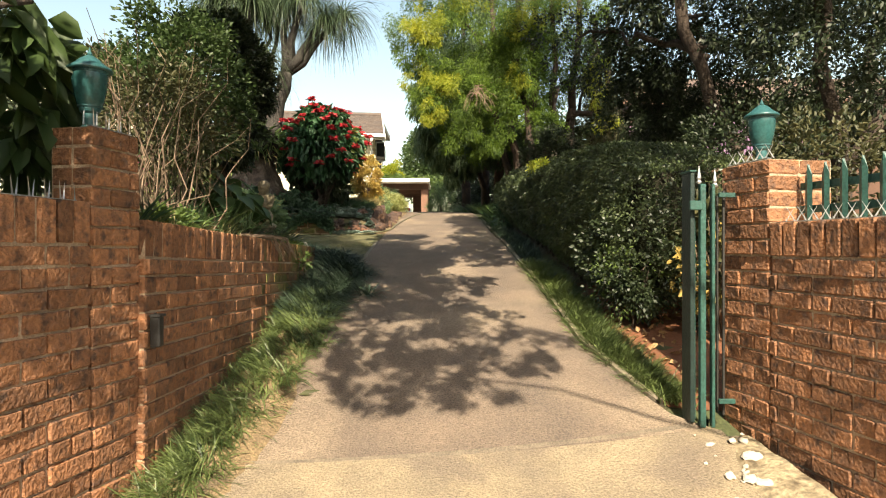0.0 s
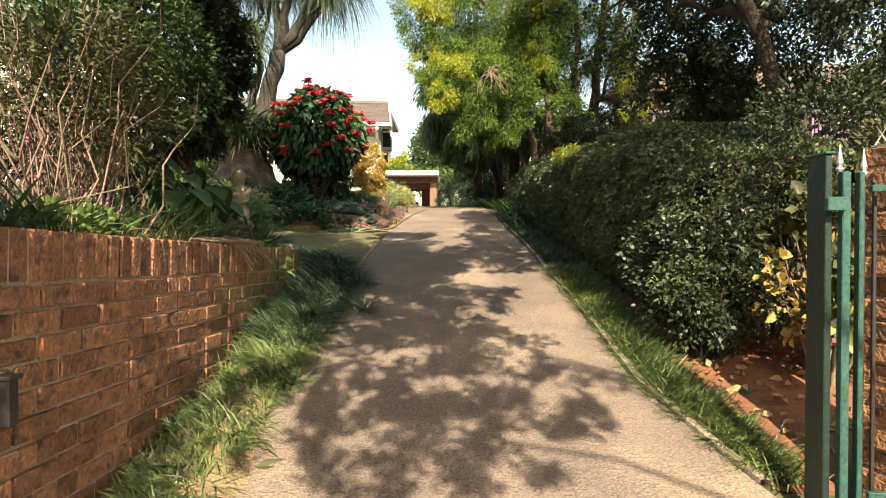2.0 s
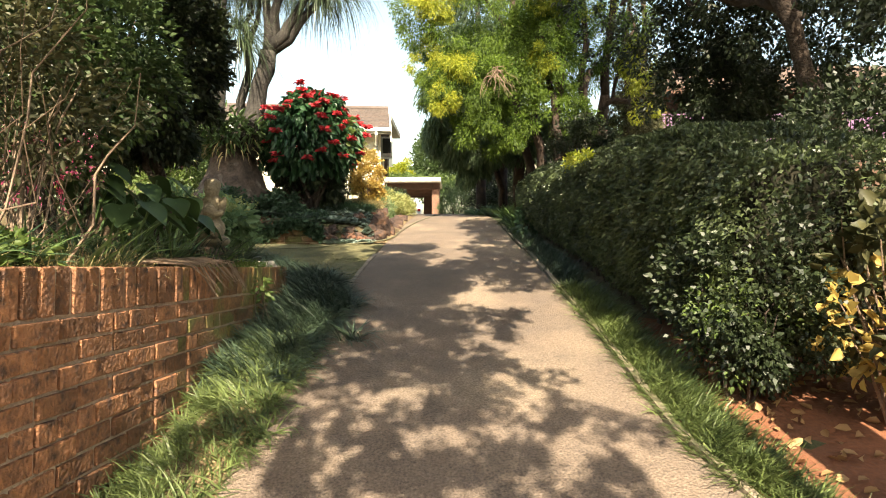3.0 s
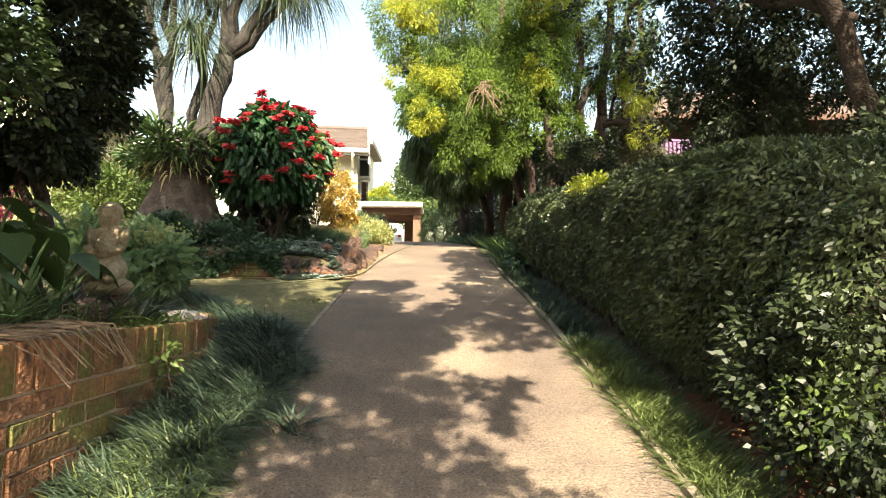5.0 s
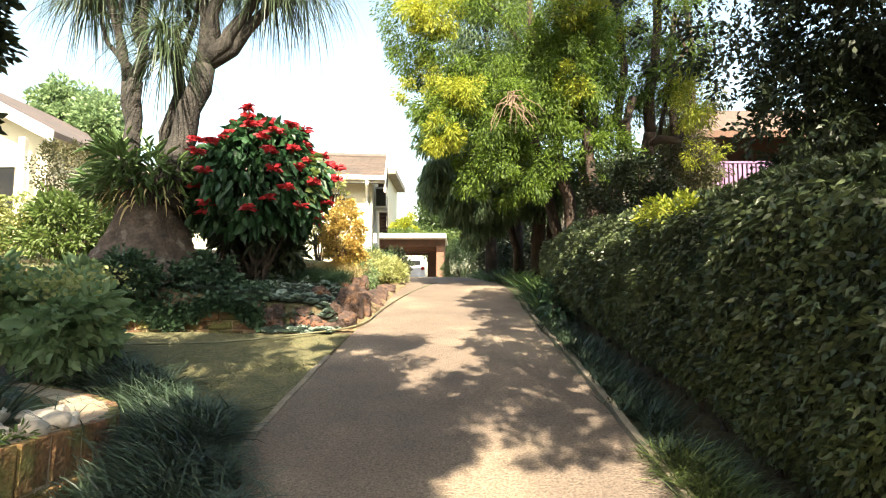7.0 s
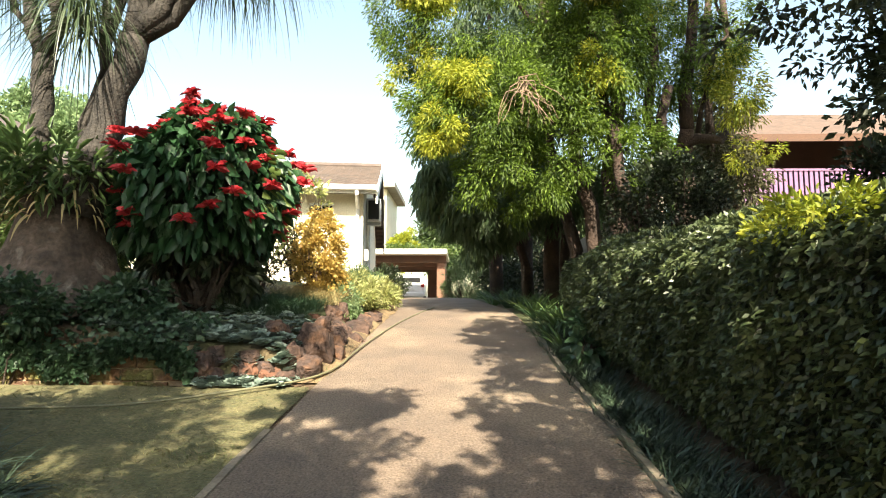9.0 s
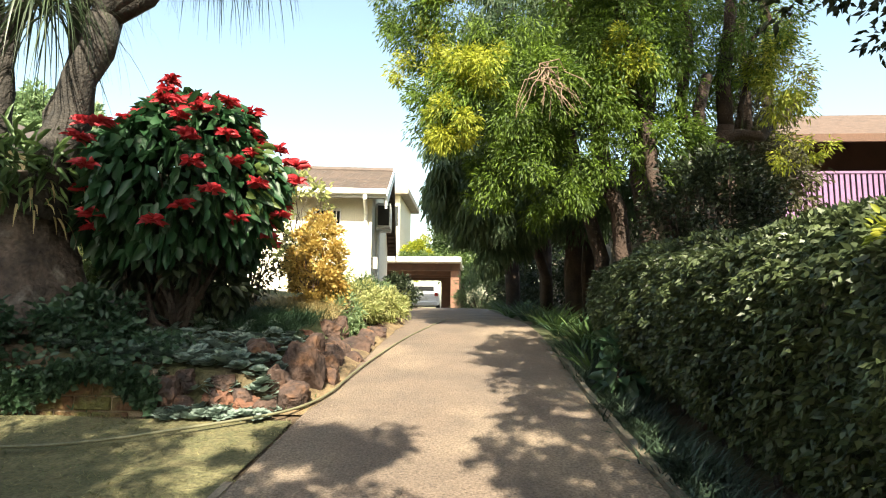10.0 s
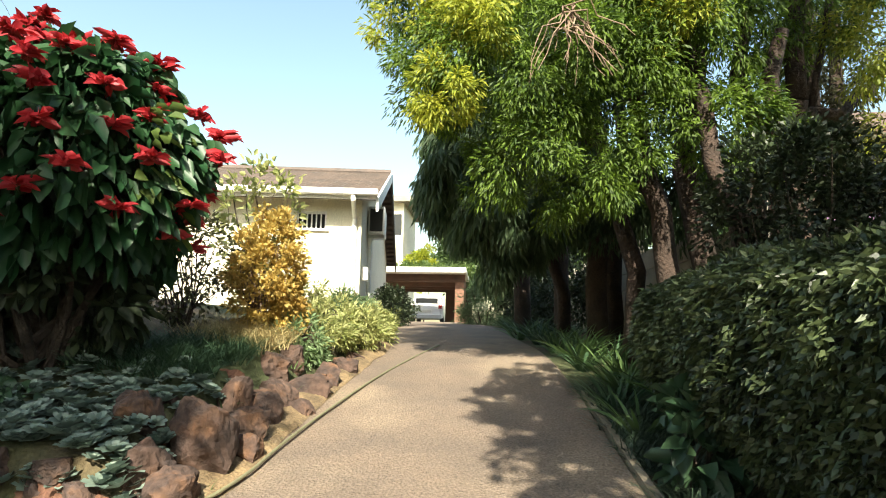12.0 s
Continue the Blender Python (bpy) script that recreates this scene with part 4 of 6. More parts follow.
# precast boundary wall behind the trunks
pw = part("wall_precast", box(2.62, 2.66, 13.9, 31, 2.0, 2.5), PRECAST)
tagged(pw, "grey precast concrete slab wall behind the trees", "concrete wall", kind="structure")
post_me = box(-0.06, 0.06, -0.06, 0.06, 0, 1.75, 0.008)
pm = bpy.data.meshes.new("post")
post_me.to_mesh(pm)
post_me.free()
pm.materials.append(PRECAST)
sl = box(-0.025, 0.025, -0.68, 0.68, 0, 0.29, 0.006)
sm_ = bpy.data.meshes.new("panel")
sl.to_mesh(sm_)
sl.free()
sm_.materials.append(PRECAST)
for i in range(2, 14):
    y = 11 + i * 1.45
    z = float(road_z(y)) - 0.1
    o = new("post", pm)
    o.location = (2.64, y, z)
    hang(o, pw)
    for k in range(5):
        o = new("panel", sm_)
        o.location = (2.64, y + 0.725, z + 0.05 + k * 0.3)
        hang(o, pw)

# ---- planting helpers ----


def gz(x, y):
    return float(ground_z(x, y))


def shrub(name, label, at, radii, n, leaf, material, count=40, size=0.25, seed=1, stems=7, hollow=0.45, stem_mat=None, droop=0.0, z0=None, category="shrub"):
    """A bush: stems from the ground and leaves in uneven clumps."""
    x, y, z = at
    foot = gz(x, y) - 0.03 if z0 is None else z0
    t = thing(name, label, category, (x, y, foot))
    r = random.Random(seed)
    for i in range(stems):
        a = r.uniform(0, math.tau)
        tip = (x + radii[0] * 0.7 * math.cos(a), y + radii[1] * 0.7 * math.sin(a), z + radii[2] * r.uniform(-0.2, 0.7))
        p = bend((x + 0.06 * math.cos(a), y + 0.06 * math.sin(a), foot), tip, 4, 0.05, 0.03, seed + i)
        k = 0.006 + 0.014 * min(radii)
        part("stem", tube(p, [k, k * 0.8, k * 0.6, k * 0.45, k * 0.25], 5), stem_mat or BARK, t)
    P, D = clumps(n, at, radii, count, size, seed, hollow)
    D = D + np.array([0, 0, -droop])
    ok = P[:, 2] > ground_z(P[:, 0], P[:, 1])
    leaf_cloud("foliage", P[ok], D[ok], leaf[0], leaf[1], material, t, seed=seed)
    return t


def grass_bed(name, label, area, n, length, width, material, seed, droop=0.9, lean=(0, 0), tuft=0.05, per=14, segs=3, category="grass", up=0.8):
    """Tufts of arching blades; area(r, k) gives k places on the ground."""
    r = np.random.default_rng(seed)
    k = max(1, n // per)
    x, y = area(r, k)
    c = np.stack([x, y, ground_z(x, y) - 0.01], 1)
    i = r.integers(0, k, n)
    P = c[i] + np.concatenate([r.normal(0, tuft, (n, 2)), np.zeros((n, 1))], 1)
    a = r.uniform(0, math.tau, n)
    D = np.stack([np.cos(a) * 0.55 + lean[0], np.sin(a) * 0.55 + lean[1], np.full(n, up)], 1)
    ob = blades(name, P, D, length, width, material, droop=droop, segs=segs, seed=seed)
    return tagged(ob, label, category, kind="stuff")


# ---- lawn and grass edgings ----
lx0, lx1 = -6.5, -1.12
lv, lf = [], []
lyy = np.arange(7.2, 10.68, 0.12)
for j, y in enumerate(lyy):
    xa, xb = float(bed_edge(y)) if y < 9.7 else -6.5, float(edge_l(y)) - 0.04
    for k in range(25):
        x = xa + (xb - xa) * k / 24
        lv.append((x, y, float(road_z(y)) + 0.018 + 0.015 * noise.noise(Vector((x * 2, y * 2, 1)))))
    if j:
        a = 25 * (j - 1)
        lf += [(a + k, a + k + 1, a + k + 26, a + k + 25) for k in range(24)]
tagged(mesh_ob("lawn_ground", lv, lf, LAWNSOIL, smooth=True), "dry thatchy turf under the lawn", "ground", kind="structure")


def lawn_area(r, k):
    y = r.uniform(7.3, 10.66, k)
    xa = np.where(y < 9.7, np.maximum(bed_edge(y), -6), -6)
    return xa + (edge_l(y) - 0.05 - xa) * r.random(k), y


grass_bed("lawn", "short dry winter lawn in yellow and green", lawn_area, 70000, 0.05, 0.008, L_LAWN, 11, droop=0.9, tuft=0.04, per=16, segs=2, category="lawn")


def mondo_wall(r, k):
    y = r.uniform(2.7, 6.1, k)
    return np.interp(y, [2.7, 3.2, 4.4, 7.4], [-1.55, -1.47, -1.38, -1.37]) + r.normal(0, 1, k) * np.interp(y, [2.7, 4.4, 7.4], [0.03, 0.09, 0.12]), y


def mondo_curve(r, k):
    s = r.random(k)
    y = 5.3 + 4.3 * s
    return np.interp(y, [5.3, 7.3, 7.8, 8.3, 9.0, 9.6], [-1.42, -1.40, -1.66, -2.1, -2.8, -3.5]) + r.normal(0, 0.14, k), y


def strip_right(r, k):
    y = r.uniform(3.85, 7.6, k)
    return edge_r(y) + 0.1 + r.random(k) * np.interp(y, [3.8, 5, 7.6], [0.16, 0.24, 0.2]), y


def strip_right_far(r, k):
    y = r.uniform(7.2, 13.2, k)
    return edge_r(y) + 0.1 + r.random(k) * 0.26, y


grass_bed("wall_grass", "fresh green tufted grass at the foot of the brick wall", mondo_wall, 32000, 0.25, 0.011, L_BRIGHTGRASS, 12, droop=1.8, lean=(0.3, -0.1), tuft=0.05, per=170, segs=4)
grass_bed("mondo_grass", "dark arching mondo grass round the raised bed", mondo_curve, 34000, 0.35, 0.0115, L_MONDO, 13, droop=1.8, lean=(0.2, 0.0), tuft=0.05, per=110, segs=4, up=1.0)
grass_bed("kerb_grass", "bright green tufted grass beside the concrete kerb", strip_right, 17000, 0.19, 0.0105, L_BRIGHTGRASS, 14, lean=(-0.1, 0), tuft=0.05, per=40)
grass_bed("hedge_grass", "dark mondo grass in the shade below the hedge", strip_right_far, 12000, 0.18, 0.010, L_MONDO, 15, lean=(-0.15, 0), tuft=0.05, per=40)

# bare red soil beside the gate
rv, rf = [], []
for j in range(16):
    y = 3.75 + j * 0.2
    for k in range(14):
        x = float(edge_r(y)) + 0.1 + k * 0.2
        rv.append((x, y, gz(x, y) + 0.012 + 0.02 * noise.noise(Vector((x * 3, y * 3, 9)))))
    if j:
        a = 14 * (j - 1)
        rf += [(a + k, a + k + 1, a + k + 15, a + k + 14) for k in range(13)]
tagged(mesh_ob("ground_red_soil", rv, rf, REDSOIL, smooth=True), "bare red soil with fallen leaves under the shrubs", "ground", kind="structure")
P = np.stack([rng.uniform(1.45, 3.8, 420), rng.uniform(3.9, 6.4, 420), np.zeros(420)], 1)
P[:, 2] = ground_z(P[:, 0], P[:, 1]) + 0.03
tagged(leaf_cloud("leaf_litter", P, np.stack([rng.normal(0, 1, 420), rng.normal(0, 1, 420), rng.uniform(0, 0.3, 420)], 1), 0.07, 0.04, L_LITTER, seed=4), "dry brown fallen leaves on the red soil", "fallen leaves", kind="stuff")

def verge(name, inner, outer, y0, y1, material, label):
    v, f = [], []
    for j, y in enumerate(np.arange(y0, y1 + 1e-6, 0.12)):
        a, b = inner(y), outer(y)
        h = max(0.0, min(1.0, (y - y0) / 0.4, (y1 - y) / 0.4))
        for k in range(7):
            q = k / 6
            x = a + (b - a) * q + (0.05 * noise.noise(Vector((y * 3, k, 2))) if k == 0 else 0)
            v.append((x, y, road_z(y) + 0.016 + h * (0.02 + 0.02 * math.sin(q * math.pi) + (0.05 * q + 0.03 * noise.noise(Vector((x * 7, y * 7, 5)))) * min(1, k))))
        if j:
            n0 = 7 * (j - 1)
            f += [(n0 + k, n0 + k + 1, n0 + k + 8, n0 + k + 7) for k in range(6)]
    return tagged(mesh_ob(name, v, f, material, smooth=True), label, "ground", kind="structure")


verge("ground_sand", lambda y: float(edge_l(y)) + float(np.interp(y, [2.2, 2.9, 3.6, 4.4], [0.1, 0.5, 0.35, 0.06])), lambda y: float(edge_l(y)) - 0.25, 2.2, 7.3, SANDYSOIL, "ochre sand washed along the driveway's edge")
verge("ground_sand_upper", lambda y: float(edge_l(y)) + 0.05, lambda y: float(edge_l(y)) - 0.2, 10.7, 16.0, SANDYSOIL, "pale sand and dry grass along the rock edging")
verge("ground_rubble", lambda y: np.interp(y, [0, 2.2, 2.9, 3.4], [1.78, 1.62, 1.64, 1.78]), lambda y: np.interp(y, [0, 3.08, 3.4], [2.5, 1.92, 1.9]), 0.0, 3.4, RUBBLE, "pale sandy rubble at the foot of the brick wall")
rr = random.Random(31)
for i in range(60):
    x, y = 1.45 + 0.45 * rr.random() ** 0.7, rr.uniform(1.7, 3.35)
    s_ = 0.010 + 0.04 * rr.random() ** 3
    bm = bmesh.new()
    bmesh.ops.create_icosphere(bm, subdivisions=2, radius=1, matrix=pose(x, y, float(road_z(y)) + 0.045 + s_ * 0.3, 0, 0, rr.uniform(0, 180)) @ Matrix.Diagonal((s_ * 1.4, s_, s_ * 0.6, 1)))
    for w in bm.verts:
        w.co += Vector((1, 1, 1)) * 0.012 * noise.noise(w.co * 40)
    tagged(part("rubble_stone", bm, PEBBLE), "pale broken stone on the sandy verge", "stone", "verge stones")

tagged(leaf_cloud("fallen_leaf", np.array([[-1.07, 3.82, float(road_z(3.82)) + 0.05]]), np.array([[1.0, 0.45, 0.05]]), 0.17, 0.06, L_OLIVE, seed=9), "single curled dry leaf lying on the driveway", "leaf")
for x, y, s_ in ((-1.4, 2.88, 0.06), (-1.3, 3.0, 0.03)):
    bm = bmesh.new()
    bmesh.ops.create_icosphere(bm, subdivisions=2, radius=1, matrix=pose(x, y, float(road_z(y)) + 0.045, 0, 0, 20) @ Matrix.Diagonal((s_ * 1.3, s_, s_ * 0.3, 1)))
    for w in bm.verts:
        w.co += Vector((1, 1, 0.3)) * 0.014 * noise.noise(w.co * 30)
    tagged(part("rubble_stone", bm, PEBBLE), "flat pale stone at the driveway's edge", "stone", "verge stones")

# ---- hedge ----
hedge = thing("hedge", "tall clipped dark green privet hedge along the driveway", "hedge", (2.0, 9.3, 1.6))
HY_A, HY_B = 5.4, 13.3


def hedge_face(y):
    return np.interp(y, [5.1, 7, 9, 11, 12.6, 13.4], [1.70, 1.45, 1.36, 1.24, 1.28, 1.6])


def hedge_top(y):
    return np.interp(y, [5.1, 5.5, 6.2, 7.6, 9.7, 11.5, 13.4], [2.25, 2.48, 2.70, 2.80, 2.92, 3.05, 2.95])


r = np.random.default_rng(21)
n = 88000
y = r.uniform(HY_A - 0.3, HY_B, n)
base = road_z(y) + 0.12
top = hedge_top(y)
s = r.random(n) ** 0.85
z = base + (top - base) * s
bulge = 0.13 * np.sin(np.clip(s, 0, 1) * math.pi * 0.9) - 0.22 * np.clip(s - 0.86, 0, 1) / 0.14 - 0.12 * np.clip(0.25 - s, 0, 1) / 0.25
lump = np.array([0.09 * noise.noise(Vector((a * 1.6, b * 1.8, 2))) + 0.07 * noise.noise(Vector((a * 6, b * 6, 6))) for a, b in zip(y, z)])
x = hedge_face(y) - bulge + lump + np.abs(r.normal(0, 0.06, n))
PF = np.stack([x, y, z], 1)
DF = np.stack([-0.7 + r.normal(0, 0.4, n), r.normal(0, 0.45, n), -0.45 + r.normal(0, 0.5, n)], 1)
n2 = 36000
y = r.uniform(HY_A - 0.3, HY_B, n2)
x = hedge_face(y) + 0.05 + r.random(n2) * 1.25
z = hedge_top(y) - 0.10 * ((x - hedge_face(y) - 0.65) / 0.65) ** 2 + np.array([0.08 * noise.noise(Vector((a * 2, b * 2, 3))) for a, b in zip(x, y)]) + np.abs(r.normal(0, 0.03, n2)) * -1 + 0.02
PT = np.stack([x, y, z], 1)
DT = np.stack([r.normal(0, 0.5, n2), r.normal(0, 0.5, n2), 0.8 + r.normal(0, 0.3, n2)], 1)
n3 = 7000
a = r.uniform(0, 1, n3)
x = 1.55 + 1.2 * a
ye = np.where(r.random(n3) < 0.5, HY_A - 0.25, HY_B + 0.05)
z = road_z(ye) + 0.15 + (hedge_top(ye) - road_z(ye) - 0.1) * r.random(n3)
PE = np.stack([x, ye + r.normal(0, 0.06, n3), z], 1)
DE = np.stack([r.normal(0, 0.5, n3), np.where(ye < 9, -0.8, 0.8) + r.normal(0, 0.4, n3), r.normal(0, 0.5, n3)], 1)
leaf_cloud("foliage", np.concatenate([PF, PT, PE]), np.concatenate([DF, DT, DE]), 0.043, 0.017, L_HEDGE, hedge, seed=22)
# solid dark body behind the leaves stands in for the hedge's inner shade
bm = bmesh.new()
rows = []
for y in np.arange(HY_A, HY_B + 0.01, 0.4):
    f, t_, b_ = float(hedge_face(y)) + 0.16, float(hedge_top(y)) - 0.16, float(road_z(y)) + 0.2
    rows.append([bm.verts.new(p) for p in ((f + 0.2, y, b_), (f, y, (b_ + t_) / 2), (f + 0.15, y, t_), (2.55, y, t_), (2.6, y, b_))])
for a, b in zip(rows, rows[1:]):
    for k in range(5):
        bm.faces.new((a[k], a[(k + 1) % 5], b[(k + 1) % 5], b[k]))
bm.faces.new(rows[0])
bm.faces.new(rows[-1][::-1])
# patch of yellower leaves paints sunlight onto the hedge's top edge
P, D = clumps(650, (1.36, 8.3, 2.72), (0.12, 0.42, 0.08), 26, 0.07, 24, 0.2)
leaf_cloud("sunlit_foliage", P, D + np.array([-0.2, 0, 0.3]), 0.036, 0.016, L_YELLOW, hedge, "yellow-green leaves painting a sunlit patch", seed=25)
part("core", bm, mat("hedge_shade", (0.035, 0.03, 0.018), (0.02, 0.022, 0.012), 9, 1.0, 0.8, 30), hedge, "solid dark core standing for the hedge's inner shade")
bm = bmesh.new()
for i in range(27):
    y = HY_A + 0.1 + i * 0.285
    part("stem", tube(bend((float(hedge_face(y)) + 0.22, y, gz(1.7, y) - 0.02), (float(hedge_face(y)) + 0.2, y + 0.1, gz(1.7, y) + 0.5), 3, 0, 0.02, i), [0.022, 0.02, 0.017, 0.012], 5), BARK, hedge)

shrub("privet_shrub", "loose privet shrub with light green young leaves", (1.85, 5.35, 1.45), (0.5, 0.55, 0.6), 8000, (0.042, 0.022), L_DARK, 60, 0.16, 31)
shrub("privet_shrub", "loose privet shrub with light green young leaves", (1.7, 5.2, 1.25), (0.35, 0.35, 0.35), 500, (0.042, 0.022), L_LIGHT, 22, 0.1, 32)
shrub("vine_shrub", "sparse shrub with lobed yellowing leaves above red soil", (2.55, 5.0, 1.5), (0.5, 0.5, 0.6), 1100, (0.095, 0.075), L_OLIVE, 40, 0.15, 33, stems=12, stem_mat=TWIG)
shrub("vine_shrub", "sparse shrub with lobed yellowing leaves above red soil", (2.45, 4.85, 1.35), (0.45, 0.4, 0.4), 260, (0.085, 0.065), L_GOLD, 26, 0.12, 34, stems=9, stem_mat=TWIG)

# ---- trees on the right ----


def limb_tree(name, label, trunks, material, crowns, seed=1, category="tree"):
    """trunks: lists of (points, radii); crowns: (part name, clump arguments, leaf size, material, droop)."""
    at = trunks[0][0][0]
    t = thing(name, label, category, at)
    for i, (pts, rad) in enumerate(trunks):
        part("trunk" if i == 0 else "limb", tube(pts, rad, 9, wobble=0.25), material, t, smooth=True)
    for i, (pn, groups, leaf, lm, droop) in enumerate(crowns):
        Ps, Ds = [], []
        for g in groups:
            P, D = clumps(*g)
            Ps.append(P)
            Ds.append(D + np.array([0, 0, -droop]))
        leaf_cloud(pn, np.concatenate(Ps), np.concatenate(Ds), leaf[0], leaf[1], lm, t, seed=seed + i)
    return t


def path_limb(a, b, r0, r1, n=6, sag=0.0, jit=0.06, seed=0):
    return bend(a, b, n, sag, jit, seed), [r0 + (r1 - r0) * i / n for i in range(n + 1)]


limb_tree("golden_tree", "tall feathery tree with yellow-green foliage beside the driveway",
          [path_limb((2.05, 13.8, 2.1), (1.6, 14.0, 4.6), 0.12, 0.08, seed=1),
           path_limb((1.6, 14.0, 4.6), (1.9, 14.0, 9.0), 0.08, 0.05, seed=8),
           path_limb((2.2, 14.1, 2.1), (2.25, 14.0, 8.5), 0.13, 0.07, seed=2),
           path_limb((1.62, 14.7, 2.3), (1.2, 14.6, 8.0), 0.10, 0.05, seed=3),
           path_limb((2.95, 13.9, 2.2), (3.1, 14.0, 4.9), 0.13, 0.10, seed=9),
           path_limb((3.1, 14.0, 4.9), (3.4, 14.1, 8.5), 0.10, 0.05, seed=10),
           path_limb((2.6, 14.1, 3.5), (2.65, 14.1, 8.5), 0.09, 0.05, seed=13),
           path_limb((3.1, 14.0, 4.7), (4.3, 14.6, 5.5), 0.075, 0.045, 6, -0.2, 0.05, 4),
           path_limb((3.3, 14.2, 4.75), (3.8, 14.0, 7.2), 0.04, 0.02, 6, 0, 0.08, 5),
           path_limb((2.3, 13.4, 3.0), (2.6, 13.2, 5.2), 0.09, 0.06, 6, 0, 0.05, 6),
           path_limb((1.9, 13.4, 5.0), (0.3, 13.2, 6.8), 0.05, 0.02, 6, 0.1, 0.08, 7)],
          REDBARK,
          [("crown", [(46000, (0.5, 13.8, 6.7), (1.9, 1.3, 1.5), 105, 0.27, 41, 0.5), (26000, (0.55, 13.3, 4.95), (1.3, 0.8, 0.65), 64, 0.21, 42, 0.4), (12000, (0.75, 13.5, 4.1), (0.9, 0.7, 0.5), 40, 0.19, 43, 0.4), (12000, (1.6, 14.4, 8.8), (2.6, 1.6, 1.2), 44, 0.5, 44, 0.4), (6000, (3.0, 14.8, 6.6), (1.2, 0.8, 1.0), 26, 0.35, 49, 0.4), (15000, (1.8, 13.1, 5.7), (0.85, 0.4, 1.1), 90, 0.19, 491, 0.3), (15000, (3.0, 14.0, 6.5), (1.15, 0.6, 1.5), 90, 0.2, 493, 0.4), (5000, (2.0, 13.2, 4.3), (0.8, 0.4, 0.4), 26, 0.2, 492, 0.3), (14000, (2.7, 15.0, 6.6), (1.5, 0.6, 1.6), 70, 0.25, 494, 0.3)], (0.068, 0.014), L_CONIFER, 0.6),
           ("bright_foliage", [(5200, (-0.45, 12.9, 6.4), (0.45, 0.4, 0.35), 24, 0.17, 45, 0.3), (2800, (0.02, 12.75, 5.1), (0.3, 0.3, 0.3), 16, 0.13, 46, 0.3), (2200, (-0.2, 12.8, 4.55), (0.28, 0.3, 0.3), 14, 0.12, 461, 0.3), (3600, (1.7, 12.9, 6.5), (0.5, 0.4, 0.3), 20, 0.16, 462, 0.3), (2200, (1.65, 12.9, 5.25), (0.22, 0.25, 0.45), 14, 0.13, 463, 0.2), (3400, (3.7, 13.8, 5.4), (0.4, 0.4, 0.6), 24, 0.17, 47, 0.3), (2200, (2.6, 13.6, 7.0), (0.8, 0.4, 0.7), 20, 0.17, 471, 0.5), (3600, (0.3, 13.0, 7.2), (0.9, 0.6, 0.6), 24, 0.17, 464, 0.5), (600, (3.9, 13.8, 4.5), (0.3, 0.3, 0.3), 8, 0.13, 472, 0.3), (2200, (-0.6, 13.2, 5.4), (0.35, 0.4, 0.5), 16, 0.13, 465, 0.5)], (0.066, 0.014), L_YELLOW, 0.5)], 50)
# dead twig spray hanging in the crown
dt = thing("dead_branch", "dry bare twig spray hanging in the golden tree", "branch", (0.75, 12.4, 4.6))
bm = bmesh.new()
rr = random.Random(3)
for i in range(22):
    a = (0.72 + rr.uniform(-0.05, 0.05), 12.45, 4.95 + rr.uniform(-0.1, 0.1))
    b = (0.75 + rr.uniform(-0.35, 0.4), 12.4 + rr.uniform(-0.2, 0.2), 4.5 + rr.uniform(-0.15, 0.25))
    part("twig", tube(bend(a, b, 4, 0.05, 0.03, i), [0.007, 0.006, 0.005, 0.004, 0.002], 4), TWIG, dt)
part("branch", tube(bend((1.5, 13.4, 5.5), (0.72, 12.45, 4.95), 4, 0, 0.03, 77), [0.02, 0.016, 0.012, 0.01, 0.008], 5), TWIG, dt)

limb_tree("conifer", "dark conifer in front of the neighbouring house",
          [path_limb((4.4, 15.6, 2.3), (4.35, 15.6, 8.0), 0.12, 0.05, seed=26), path_limb((3.9, 15.2, 2.3), (4.0, 15.2, 7.5), 0.09, 0.05, seed=27)],
          REDBARK,
          [("crown", [(8000, (4.3, 15.6, 5.7), (0.6, 0.6, 1.7), 80, 0.24, 541, 0.3), (4000, (3.9, 15.0, 4.3), (0.8, 0.5, 0.7), 40, 0.22, 542, 0.3)], (0.09, 0.022), L_OLIVE, 0.6)], 611)
limb_tree("weeping_conifer", "dark weeping conifer with hanging blue-green foliage",
          [path_limb((0.75, 18.5, 2.5), (0.6, 18.5, 9.0), 0.16, 0.05, seed=11), path_limb((1.3, 17.6, 2.5), (1.2, 17.8, 7.5), 0.13, 0.05, seed=12)],
          REDBARK,
          [("crown", [(22000, (0.5, 18.2, 6.0), (1.4, 1.2, 1.6), 130, 0.28, 51, 0.55), (7000, (0.2, 17.4, 4.7), (0.8, 0.8, 0.6), 34, 0.26, 52, 0.5), (9000, (0.8, 18.5, 8.6), (1.2, 1.2, 1.6), 40, 0.45, 53, 0.5), (6000, (-0.2, 15.6, 4.6), (0.5, 0.7, 0.75), 30, 0.22, 520, 0.4), (7000, (0.35, 15.5, 4.0), (0.6, 0.6, 0.7), 30, 0.2, 521, 0.3), (9000, (0.75, 15.9, 4.7), (0.8, 0.5, 0.9), 40, 0.22, 522, 0.3), (5000, (1.3, 15.5, 4.4), (0.6, 0.4, 0.5), 26, 0.2, 523, 0.3)], (0.20, 0.03), L_WEEP, 1.6)], 60)
